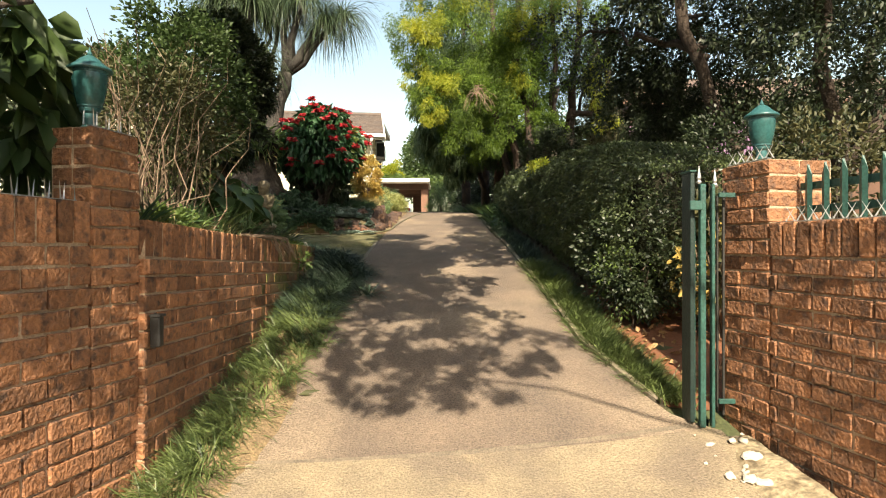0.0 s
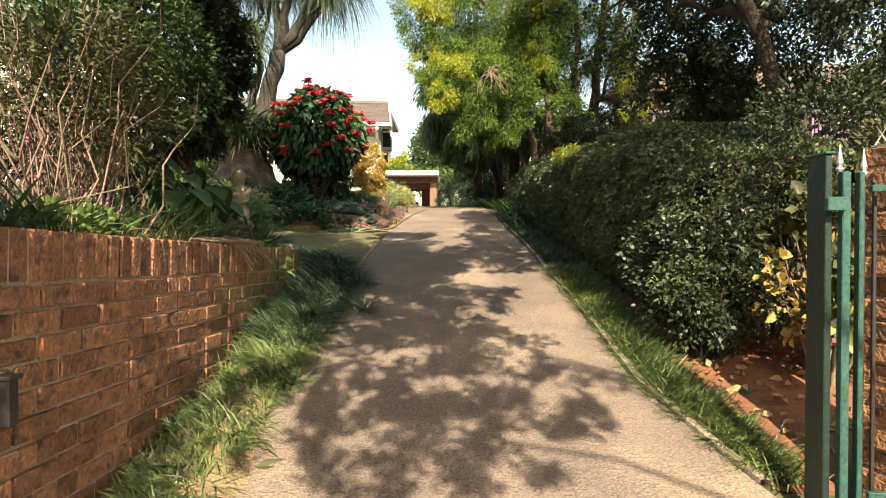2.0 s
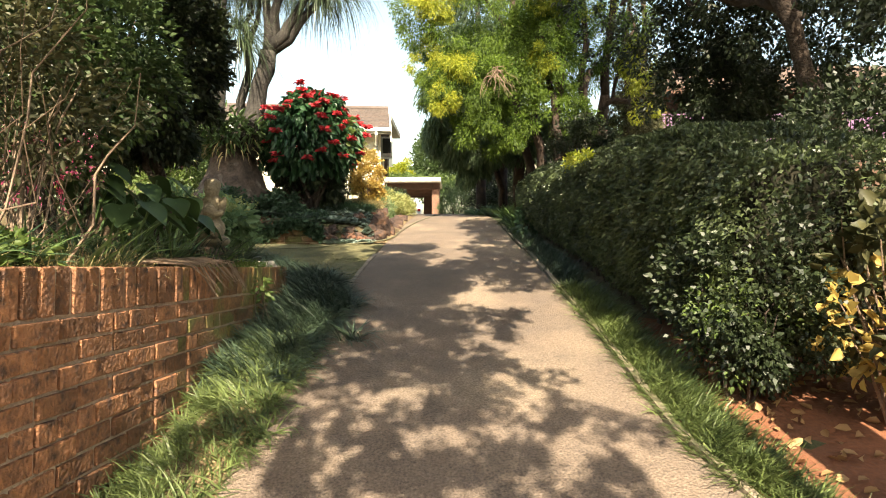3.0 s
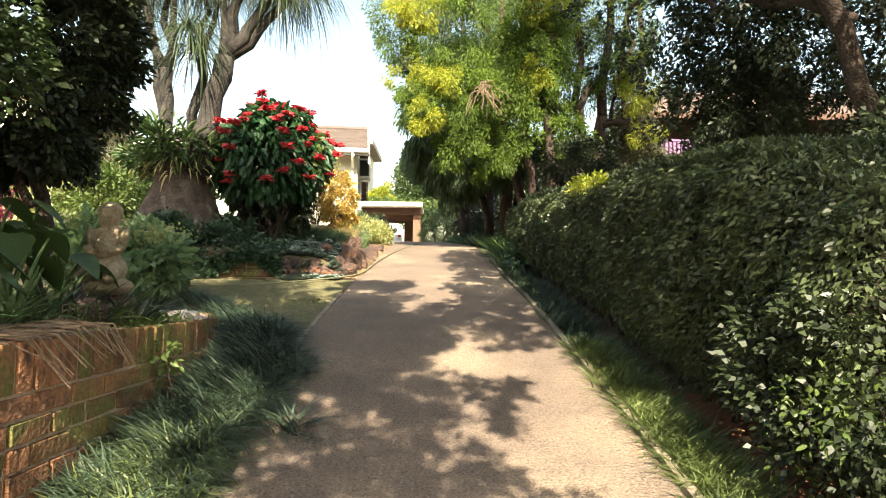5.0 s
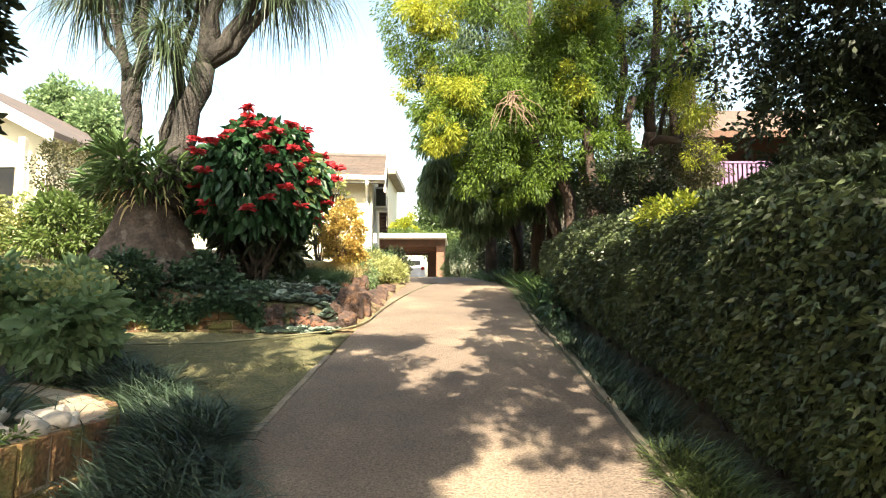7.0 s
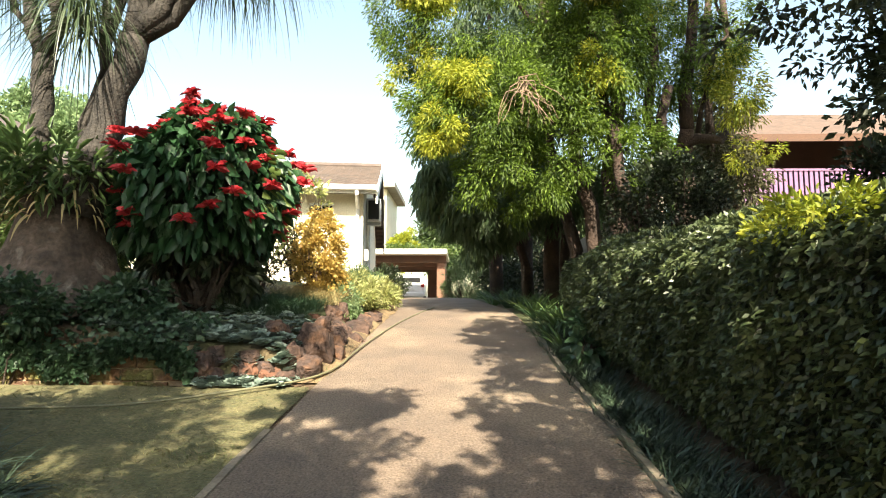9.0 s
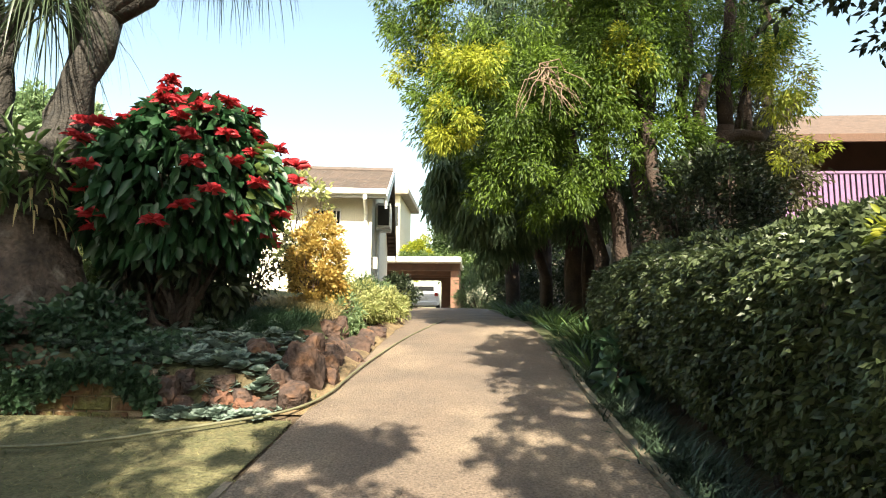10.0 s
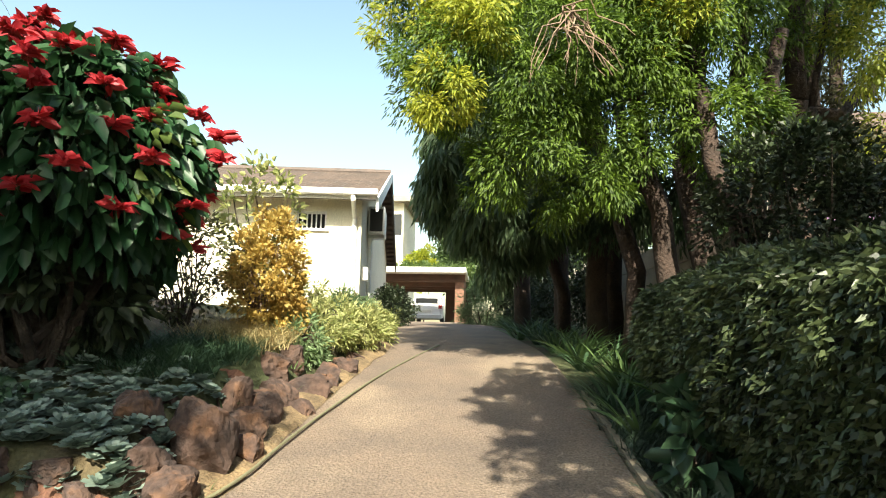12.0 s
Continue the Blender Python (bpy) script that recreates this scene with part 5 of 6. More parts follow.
limb_tree("conifer", "row conifer with bare reddish lower trunks and dark foliage",
          [path_limb((1.5, 15.8, 2.4), (1.4, 15.9, 8.0), 0.14, 0.05, seed=21), path_limb((1.9, 16.6, 2.4), (2.1, 16.6, 8.0), 0.13, 0.05, seed=22), path_limb((1.15, 16.4, 2.4), (1.0, 16.3, 7.0), 0.1, 0.04, seed=23), path_limb((2.3, 12.9, 2.0), (1.8, 13.2, 5.0), 0.09, 0.06, jit=0.03, seed=24), path_limb((1.8, 13.2, 5.0), (1.6, 13.4, 8.0), 0.06, 0.04, jit=0.03, seed=25)],
          REDBARK,
          [("crown", [(20000, (1.5, 16.2, 5.8), (1.5, 1.2, 2.0), 60, 0.42, 54, 0.5), (7000, (2.0, 15.2, 4.2), (1.0, 0.8, 0.5), 30, 0.3, 55, 0.4)], (0.13, 0.024), L_WEEP, 0.9)], 61)
shrub("understorey_shrub", "dull olive shrub under the trees behind the hedge", (2.35, 12.6, 3.45), (0.62, 0.5, 0.7), 9000, (0.055, 0.025), L_DARK, 90, 0.17, 56, stems=12)
shrub("understorey_shrub", "dull olive shrub under the trees behind the hedge", (4.45, 11.5, 3.4), (0.75, 0.8, 0.9), 10000, (0.065, 0.03), L_DARK, 60, 0.24, 57, stems=12)

# large dark tree behind the boundary: crown overhangs the gate and throws the driveway's shade
# crown clumps above the view are added to shade hedge and golden tree
limb_tree("shade_tree", "large dark fine-leaved tree spreading over the hedge and gate",
          [path_limb((4.6, 8.0, 1.3), (3.3, 8.0, 5.2), 0.11, 0.08, 7, 0, 0.06, 31),
           path_limb((5.4, 7.6, 1.2), (4.6, 7.2, 6.0), 0.11, 0.06, 7, 0, 0.1, 32),
           path_limb((5.4, 7.6, 2.6), (6.6, 7.6, 5.0), 0.12, 0.06, 7, -0.2, 0.08, 33),
           path_limb((3.3, 8.0, 5.2), (2.0, 7.6, 6.6), 0.07, 0.03, 6, 0.2, 0.08, 34),
           path_limb((3.7, 8.0, 4.2), (2.2, 9.6, 5.0), 0.06, 0.02, 7, 0.2, 0.1, 35),
           path_limb((4.6, 7.2, 6.0), (3.4, 4.4, 6.4), 0.08, 0.02, 8, 0.2, 0.1, 36),
           path_limb((4.8, 7.3, 4.6), (2.3, 3.4, 5.0), 0.06, 0.015, 8, 0.2, 0.06, 371), path_limb((3.6, 8.1, 4.4), (4.4, 10.2, 5.6), 0.05, 0.02, 7, 0.1, 0.1, 37)],
          BARK,
          [("crown", [(11000, (4.1, 8.6, 5.2), (1.9, 1.8, 1.3), 110, 0.25, 71, 0.2), (9500, (5.2, 7.0, 4.3), (1.8, 1.6, 1.3), 90, 0.24, 72, 0.2), (2200, (3.0, 9.8, 4.7), (1.3, 1.2, 0.8), 50, 0.18, 73, 0.2),
                      (5000, (4.6, 5.0, 6.2), (1.0, 1.5, 0.6), 30, 0.36, 78, 0.2), (7000, (2.25, 3.1, 4.95), (0.7, 1.5, 0.28), 46, 0.22, 784, 0.1), (8000, (2.5, 8.0, 6.3), (1.5, 1.7, 0.4), 60, 0.26, 79, 0.1), (12000, (2.8, 11.2, 7.4), (1.6, 1.0, 0.5), 36, 0.36, 781, 0.1), (4600, (1.75, 3.0, 5.6), (0.42, 1.6, 0.25), 54, 0.17, 787, 0.1), (10000, (2.7, 7.2, 7.6), (1.6, 1.6, 0.3), 80, 0.28, 790, 0.1), (5000, (1.95, 6.1, 7.0), (0.5, 1.0, 0.25), 50, 0.2, 792, 0.1), (12000, (4.2, 5.6, 8.2), (2.0, 2.6, 0.6), 90, 0.38, 788, 0.1), (9000, (3.0, 10.4, 9.2), (1.6, 1.6, 0.5), 60, 0.36, 789, 0.1), (5500, (3.35, 9.6, 3.85), (0.85, 0.7, 0.6), 70, 0.17, 785, 0.2), (6000, (3.7, 9.2, 4.8), (1.1, 1.1, 0.9), 80, 0.18, 791, 0.2), (900, (2.6, 10.2, 5.2), (1.2, 0.9, 0.5), 40, 0.14, 782, 0.2), (8000, (4.9, 10.6, 4.4), (1.4, 1.0, 0.9), 70, 0.2, 783, 0.2)], (0.075, 0.03), L_DARK, 0.15)], 80)
# unseen tree; crown clumps are placed by where their shadows reach the driveway
limb_tree("street_tree", "unseen street tree whose spreading crown shades the entrance",
          [path_limb((4.6, -3.2, -0.8), (3.5, -2.4, 4.4), 0.2, 0.10, 7, 0, 0.08, 91), path_limb((3.5, -2.4, 4.4), (-0.6, 0.2, 4.5), 0.026, 0.008, 7, 0.2, 0.06, 92), path_limb((3.5, -2.4, 4.4), (-0.6, 2.0, 4.9), 0.026, 0.008, 8, 0.3, 0.06, 93), path_limb((3.5, -2.4, 4.4), (0.8, 9.2, 6.1), 0.028, 0.008, 9, 0.3, 0.05, 99)],
          BARK, [("crown", [(6800, (0.05, 0.35, 4.4), (1.3, 1.5, 0.2), 190, 0.09, 94, 0.05), (2600, (-0.25, 1.5, 4.6), (0.8, 0.6, 0.15), 70, 0.09, 951, 0.05), (3600, (0.0, 2.2, 4.85), (1.0, 0.8, 0.18), 110, 0.08, 95, 0.05), (9500, (0.95, 5.0, 5.45), (0.62, 2.6, 0.2), 420, 0.06, 96, 0.05), (9500, (0.95, 7.9, 6.1), (0.6, 2.0, 0.2), 380, 0.06, 961, 0.05)], (0.08, 0.034), L_DARK, 0.2)], 98)
# most crown clumps sit above view, added to shade drive, lawn and beds
limb_tree("tall_tree", "tall fine-leaved tree over the garden bed, unseen crown placed for shade",
          [path_limb((-5.0, 2.4, 1.5), (-4.2, 3.2, 6.0), 0.22, 0.12, 7, 0, 0.08, 191), path_limb((-4.2, 3.2, 6.0), (-1.0, 4.2, 5.4), 0.08, 0.02, 7, 0.1, 0.06, 192), path_limb((-4.7, 2.8, 3.4), (-1.9, 1.1, 4.0), 0.06, 0.015, 7, 0.1, 0.05, 1921), path_limb((-4.2, 3.2, 6.0), (-3.0, 7.4, 6.1), 0.09, 0.03, 7, 0.2, 0.08, 193)],
          BARK, [("crown", [(21000, (-0.5, 3.5, 5.35), (0.95, 1.9, 0.2), 150, 0.17, 194, 0.05), (15000, (-1.9, 6.9, 5.9), (0.9, 1.0, 0.25), 60, 0.22, 199, 0.1), (20000, (-3.0, 7.2, 6.0), (1.5, 1.15, 0.35), 46, 0.34, 195, 0.1), (3000, (-4.4, 3.6, 6.2), (1.0, 1.2, 0.5), 24, 0.4, 196, 0.2), (1400, (-2.9, 6.4, 4.75), (1.0, 0.5, 0.2), 16, 0.2, 197, 0.2), (2200, (-1.75, 0.0, 4.0), (0.6, 1.2, 0.2), 60, 0.16, 1971, 0.1), (2600, (-1.5, 1.5, 5.4), (0.55, 1.5, 0.2), 40, 0.17, 1972, 0.1), (6500, (-2.1, 4.5, 6.0), (1.15, 1.1, 0.25), 70, 0.19, 1974, 0.1), (2600, (-0.45, 5.3, 5.9), (0.55, 0.3, 0.1), 20, 0.14, 1973, 0.1), (9000, (-0.4, 2.9, 5.6), (0.5, 1.4, 0.15), 80, 0.17, 1975, 0.1), (9000, (-2.2, 5.6, 7.3), (1.5, 1.4, 0.3), 70, 0.26, 1976, 0.1), (7000, (-2.6, 3.0, 6.6), (0.9, 1.0, 0.25), 60, 0.22, 1978, 0.1)], (0.10, 0.034), L_WEEP, 0.6)], 198)
# the highest crown clump is added to block skylight from the east
limb_tree("garden_tree", "dark tree behind the street wall near the lantern",
          [path_limb((6.4, 9.5, 1.6), (6.2, 9.5, 6.5), 0.16, 0.07, 7, 0, 0.08, 41), path_limb((6.3, 9.5, 3.2), (7.6, 9.0, 6.0), 0.08, 0.03, 7, 0, 0.1, 42)],
          BARK, [("crown", [(15000, (6.6, 9.4, 4.6), (1.9, 1.8, 1.9), 60, 0.42, 76, 0.25), (9000, (8.6, 8.0, 4.0), (2.0, 2.0, 2.2), 40, 0.5, 77, 0.3), (14000, (7.6, 8.6, 8.4), (2.8, 4.0, 1.8), 90, 0.6, 771, 0.2)], (0.085, 0.035), L_DARK, 0.2)], 84)
shrub("boundary_shrub", "mixed green shrub behind the gate pier", (3.6, 6.6, 2.3), (0.9, 0.9, 0.9), 8000, (0.06, 0.028), L_DARK, 60, 0.25, 86, stems=10)
shrub("boundary_shrub", "mixed olive shrub behind the gate pier", (3.5, 5.2, 2.0), (0.7, 0.6, 0.8), 3800, (0.065, 0.03), L_OLIVE, 50, 0.2, 87, stems=10)

for i, (x, y, z, h) in enumerate(((1.7, 20.6, 3.5, 1.0), (1.4, 23.8, 3.8, 1.1), (1.0, 27.6, 3.9, 1.1))):
    shrub("boundary_shrub", "dark shrub along the precast wall", (x, y, z), (0.75, 1.3, h), 5500, (0.1, 0.04), L_DARK, 60, 0.28, 880 + i, stems=10)

# strap-leaved plants at the foot of the trees
def strap_plant(name, label, x, y, n, length, width, material, seed, group="", droop=1.1):
    r = np.random.default_rng(seed)
    a = r.uniform(0, math.tau, n)
    P = np.stack([x + 0.04 * np.cos(a), y + 0.04 * np.sin(a), np.full(n, gz(x, y) - 0.02)], 1)
    D = np.stack([np.cos(a) * 0.6, np.sin(a) * 0.6, np.full(n, 0.85)], 1)
    if n > 40:
        return tagged(blades(name, P, D, length, width, material, droop=droop, segs=6, seed=seed), label, "plant", group)
    t = thing(name, label, "plant", (x, y, gz(x, y)), group)
    for i in range(n):
        blades("leaf", P[i:i + 1], D[i:i + 1], length, width, material, t, droop=droop, segs=6, seed=seed * 50 + i)
    return t


k = 0
for y in np.arange(12.2, 19.5, 0.42):
    for dx in (0.25, 0.62):
        k += 1
        strap_plant("agapanthus", "dark green strap-leaved agapanthus clump under the trees", float(edge_r(y)) + dx + rng.normal(0, 0.06), y + rng.normal(0, 0.1), 30, 0.5, 0.028, L_STRAP if k % 3 else L_IVY, 100 + k, "agapanthus border")
shrub("grey_shrub", "rounded grey-green shrub beside the carport pillar", (0.05, 24.5, 3.3), (0.75, 0.9, 0.75), 6000, (0.09, 0.025), L_GREYGREEN, 40, 0.25, 58)
shrub("broadleaf_plant", "dark broad-leaved plant at the end of the hedge", (1.12, 11.3, 2.15), (0.18, 0.25, 0.2), 130, (0.12, 0.08), L_IVY, 18, 0.08, 59, stems=8)

# ---- left side: raised bed by the wall ----
shrub("twiggy_shrub", "half-bare shrub with tangled dry stems", (-2.35, 4.35, 2.55), (0.6, 0.65, 0.6), 3800, (0.05, 0.022), L_OLIVE, 60, 0.17, 201, stems=10, stem_mat=TWIG)
tw = thing("bare_shrub", "tangle of bare pinkish dry stems in the bed", "shrub", (-2.2, 4.0, 1.58))
bm = bmesh.new()
rr = random.Random(8)
for i in range(85):
    x, y = -2.25 + rr.gauss(0, 0.14), 4.1 + rr.gauss(0, 0.25)
    tip = (x + rr.gauss(0, 0.3), y + rr.gauss(0, 0.35), 1.6 + rr.uniform(0.5, 1.5))
    k = rr.uniform(0.0025, 0.007)
    part("stem", tube(bend((x, y, 1.55), tip, 5, 0.08, 0.05, i), [k, k, k * 0.9, k * 0.7, k * 0.5, k * 0.3], 4), TWIG, tw)
shrub("green_shrub", "dense mid-green small-leaved shrub on short trunks", (-2.55, 5.25, 3.0), (0.62, 0.65, 0.8), 11000, (0.05, 0.024), L_MID, 70, 0.2, 202, stems=8)
# clipped dark tree
limb_tree("clipped_tree", "dark clipped ball-headed tree on a thin trunk", [path_limb((-2.55, 6.6, 1.6), (-2.6, 6.55, 3.2), 0.05, 0.04, seed=51), path_limb((-2.6, 6.55, 2.3), (-2.9, 6.6, 3.2), 0.03, 0.02, seed=52)], BARK,
          [("crown", [(34000, (-2.72, 6.6, 3.38), (0.68, 0.7, 0.92), 190, 0.12, 203, 0.6)], (0.055, 0.026), L_DARK, 0.1)], 204)
shrub("backdrop_shrub", "tall mixed shrub behind the garden bed", (-3.9, 5.6, 2.7), (0.8, 0.9, 0.8), 2600, (0.06, 0.026), L_DARK, 60, 0.26, 205, stems=9)
shrub("pink_bougainvillea", "bush covered with pink bracts beyond the bed", (-6.3, 10.3, 3.0), (0.9, 0.6, 0.6), 2500, (0.08, 0.06), L_PINK, 40, 0.2, 206)
shrub("flowering_tree", "bush with pale mauve blossom beyond the bed", (-5.4, 7.8, 3.7), (1.0, 0.9, 0.8), 5000, (0.07, 0.04), L_OLIVE, 50, 0.24, 207)
shrub("street_shrub", "dark shrub behind the street wall", (-3.0, 1.6, 2.0), (0.9, 1.0, 0.8), 7000, (0.07, 0.03), L_DARK, 60, 0.25, 208)
shrub("bed_shrub", "dark leafy shrub behind the gate pier", (-3.0, 3.1, 2.2), (0.7, 0.6, 0.8), 5000, (0.06, 0.028), L_DARK, 50, 0.22, 209)

# overhanging broad-leaved tree at the pier
ov = thing("overhanging_tree", "broad-leaved tree with large glossy leaves over the wall", "tree", (-2.9, 1.6, 1.56))
bm = tube(*path_limb((-2.9, 1.9, 1.5), (-2.2, 2.2, 3.1), 0.07, 0.03, seed=61))
tube(*path_limb((-2.5, 2.05, 2.4), (-2.05, 2.5, 2.75), 0.03, 0.012, seed=62), bm=bm)
tube(*path_limb((-2.6, 1.9, 2.2), (-2.1, 1.4, 2.75), 0.03, 0.012, seed=67), bm=bm)
part("trunk", bm, BARK, ov)
# first clump hangs out of view, added to shade the brick wall
P, D = clumps(190, (-2.15, 1.5, 2.6), (0.4, 0.5, 0.4), 30, 0.14, 63, 0.3)
P2, D2 = clumps(140, (-2.2, 2.55, 2.42), (0.16, 0.2, 0.4), 22, 0.1, 68, 0.3)
P, D = np.concatenate([P, P2]), np.concatenate([D, D2])
leaf_cloud("foliage", P, D + np.array([0.1, 0, -1.0]), 0.24, 0.12, L_MID, ov, seed=64, curl=0.2)

# broad leaves, strap leaves and ground cover on the wall top
def big_leaf_plant(x, y, n, height, leaf, seed):
    t = thing("elephant_ear", "elephant-ear plant with large green leaves", "plant", (x, y, gz(x, y)), "elephant ears")
    r = random.Random(seed)
    for i in range(n):
        a = r.uniform(0, math.tau)
        h = height * r.uniform(0.6, 1)
        tip = Vector((x + 0.25 * math.cos(a), y + 0.25 * math.sin(a), gz(x, y) + h))
        part("stalk", tube(bend((x, y, gz(x, y) - 0.02), tip, 4, 0.05, 0.01, seed + i), [0.012, 0.011, 0.01, 0.008, 0.006], 5), L_STRAP, t)
        bm = bmesh.new()
        d = Vector((math.cos(a), math.sin(a), -0.75)).normalized()
        s = d.cross(Vector((0, 0, 1))).normalized()
        nn = s.cross(d)
        rows = []
        for u, w, c in ((-0.3, 0.22, 0), (-0.12, 0.42, 0.02), (0.1, 0.46, 0.03), (0.4, 0.36, 0.02), (0.7, 0.2, -0.02), (1, 0.01, -0.08)):
            m_ = tip + d * (u * leaf) + nn * (c * leaf)
            rows.append([bm.verts.new(m_ - s * (w * leaf) + nn * (0.12 * w * leaf)), bm.verts.new(m_ - nn * 0.04 * leaf), bm.verts.new(m_ + s * (w * leaf) + nn * (0.12 * w * leaf))])
        for p, q in zip(rows, rows[1:]):
            bm.faces.new((p[0], p[1], q[1], q[0]))
            bm.faces.new((p[1], p[2], q[2], q[1]))
        part("leaf", bm, L_MID, t, smooth=True)
    return t


for i, (x, y, h) in enumerate(((-2.3, 5.6, 0.75), (-2.0, 5.5, 0.55), (-2.45, 6.0, 0.7), (-2.6, 3.35, 0.7), (-2.05, 5.05, 0.5), (-2.25, 6.2, 0.6), (-2.4, 5.2, 0.7))):
    big_leaf_plant(x, y, 8, h, 0.18, 220 + i)
for i in range(30):
    x, y = -1.93 - rng.random() * 0.45, 3.3 + i * 0.105
    strap_plant("strap_plant", "green strap-leaved plant at the edge of the bed", x, y, 26, 0.46, 0.024, L_STRAP if i % 2 else L_IVY, 230 + i, "strap plants on the bed")
for i in range(12):
    strap_plant("lily_clump", "dark grassy lily clump between the larger leaves", -2.0 - rng.random() * 0.6, 4.6 + i * 0.18, 60, 0.34, 0.012, L_MONDO, 700 + i, "lily clumps")
for i, (x, y) in enumerate(((-2.0, 6.25), (-2.24, 6.32), (-1.9, 6.45))):
    strap_plant("spider_plant", "dark arching strap plant beside the statue", x, y, 90, 0.42, 0.016, L_MONDO, 260 + i, "spider plants")


for i, (x, y) in enumerate(((-2.25, 7.25), (-2.5, 7.45), (-2.75, 7.6), (-2.4, 7.05), (-2.85, 7.9))):
    strap_plant("lily_clump", "dark grassy lily clump between the larger leaves", x, y, 70, 0.4, 0.014, L_MONDO, 720 + i, "lily clumps")


def wall_top_area(r, k):
    y = r.uniform(3.2, 6.7, k)
    return -1.86 - np.abs(r.normal(0, 0.12, k)), y


grass_bed("dry_grass", "dry straw-coloured grass along the wall top", wall_top_area, 2600, 0.2, 0.006, L_DRYGRASS, 270, lean=(0.5, 0), per=14)
shrub("yellow_groundcover", "low yellow-green creeping plant on the wall top", (-1.92, 3.75, 1.68), (0.14, 0.4, 0.1), 900, (0.05, 0.03), L_LIGHT, 24, 0.07, 271, stems=5)

# dry sticks drooping over the wall
st = thing("stick_bundle", "bundle of pale dry sticks hanging over the wall", "sticks", (-1.75, 5.3, 1.65))
bm = bmesh.new()
rr = random.Random(12)
for i in range(26):
    y = 4.9 + rr.random() * 0.7
    p = [(-2.0, y - 0.2, 1.62), (-1.8, y, 1.65), (-1.64, y + 0.12, 1.62), (-1.56, y + 0.25, 1.52 - rr.random() * 0.12)]
    part("stick", tube([(a + rr.gauss(0, 0.02), b + rr.gauss(0, 0.03), c + rr.random() * 0.03) for a, b, c in p], [0.005, 0.005, 0.004, 0.002], 4), TWIG, st)

# stone figure: one plain mesh
bm = bmesh.new()
SX, SY, SZ = -2.14, 6.62, gz(-2.14, 6.62) + 0.21


def lump(x, y, z, rx, ry, rz, rot=(0, 0, 0)):
    bmesh.ops.create_uvsphere(bm, u_segments=14, v_segments=10, radius=1, matrix=Matrix.LocRotScale((SX + x, SY + y, SZ + z), Euler([radians(a) for a in rot]), (rx, ry, rz)))


lump(0, 0, 0.05, 0.15, 0.15, 0.06)
lump(0, 0, 0.16, 0.11, 0.11, 0.10)
lump(0.0, 0, 0.30, 0.075, 0.068, 0.15)
lump(0.0, 0.0, 0.395, 0.09, 0.058, 0.055)
lump(0.0, -0.01, 0.50, 0.066, 0.072, 0.08)
lump(0.0, 0.005, 0.535, 0.073, 0.075, 0.062)
for s in (-1, 1):
    lump(s * 0.095, -0.02, 0.345, 0.03, 0.035, 0.095, (0, s * 14, 0))
    lump(s * 0.055, -0.085, 0.275, 0.085, 0.032, 0.03, (0, s * -18, s * 14))
    lump(s * 0.075, -0.10, 0.14, 0.05, 0.12, 0.05, (25, 0, s * 12))
lump(0.01, -0.10, 0.31, 0.055, 0.05, 0.05)
figure = part("statue", bm, STATUE, smooth=True)
carve = figure.modifiers.new("carve", "REMESH")
carve.mode, carve.voxel_size, carve.use_smooth_shade = "VOXEL", 0.013, True
tagged(figure, "weathered stone garden figure seated in the bed", "statue")


bmp = bmesh.new()
bmesh.ops.create_icosphere(bmp, subdivisions=2, radius=1)
for v in bmp.verts:
    v.co *= 1 + 0.18 * noise.noise(v.co * 1.7)
pebble_me = bpy.data.meshes.new("pebble")
bmp.to_mesh(pebble_me)
bmp.free()
pebble_me.materials.append(PEBBLE)
pebble_me.polygons.foreach_set("use_smooth", [True] * len(pebble_me.polygons))
rr = random.Random(4)
for i in range(26):
    x, y = -1.74 - rr.random() * 0.5, 6.75 + rr.random() * 0.55
    s = rr.uniform(0.035, 0.075)
    ob = tagged(new("pebble", pebble_me), "rounded pale river pebble on the bed's edge", "pebble", "pebbles on the bed edge")
    ob.matrix_basis = pose(x, y, max(gz(x, y), 1.53) + s * 0.5, rr.uniform(-20, 20), rr.uniform(-20, 20), rr.uniform(0, 360)) @ Matrix.Diagonal((s * 1.3, s, s * 0.75, 1))
def rock(name, label, at, size, seed, material=ROCK, turn=0, group="", sub=4, category="rock"):
    bm = bmesh.new()
    bmesh.ops.create_icosphere(bm, subdivisions=sub, radius=1)
    o = Vector((seed * 3.1, seed * 1.7, 0))
    for v in bm.verts:
        c = v.co.copy()
        m_ = max(abs(c.x), abs(c.y), abs(c.z))
        c = c.lerp(c / m_ * 0.82, 0.55)
        c *= 1 + 0.34 * noise.noise(c * 1.1 + o) - 0.22 * abs(noise.noise(c * 2.3 + o)) + 0.13 * noise.noise(c * 4 + o)
        v.co = c
    pr = random.Random(seed * 7 + 1)
    for k in range(11):
        nd = Vector((pr.gauss(0, 1), pr.gauss(0, 1), pr.gauss(0.1, 0.8))).normalized()
        cut = pr.uniform(0.52, 0.78)
        for v in bm.verts:
            q = v.co.dot(nd)
            if q > cut:
                v.co -= nd * ((q - cut) * 0.88)
    for v in bm.verts:
        v.co *= 1 - 0.10 * abs(noise.noise(v.co * 5 + o)) + 0.05 * noise.noise(v.co * 12 + o) + 0.025 * noise.noise(v.co * 26 + o)
    bmesh.ops.transform(bm, matrix=pose(*at, 0, 0, turn) @ Matrix.Diagonal((*(1.18 * v for v in size), 1)), verts=bm.verts)
    return tagged(part(name, bm, material), label, category, group)


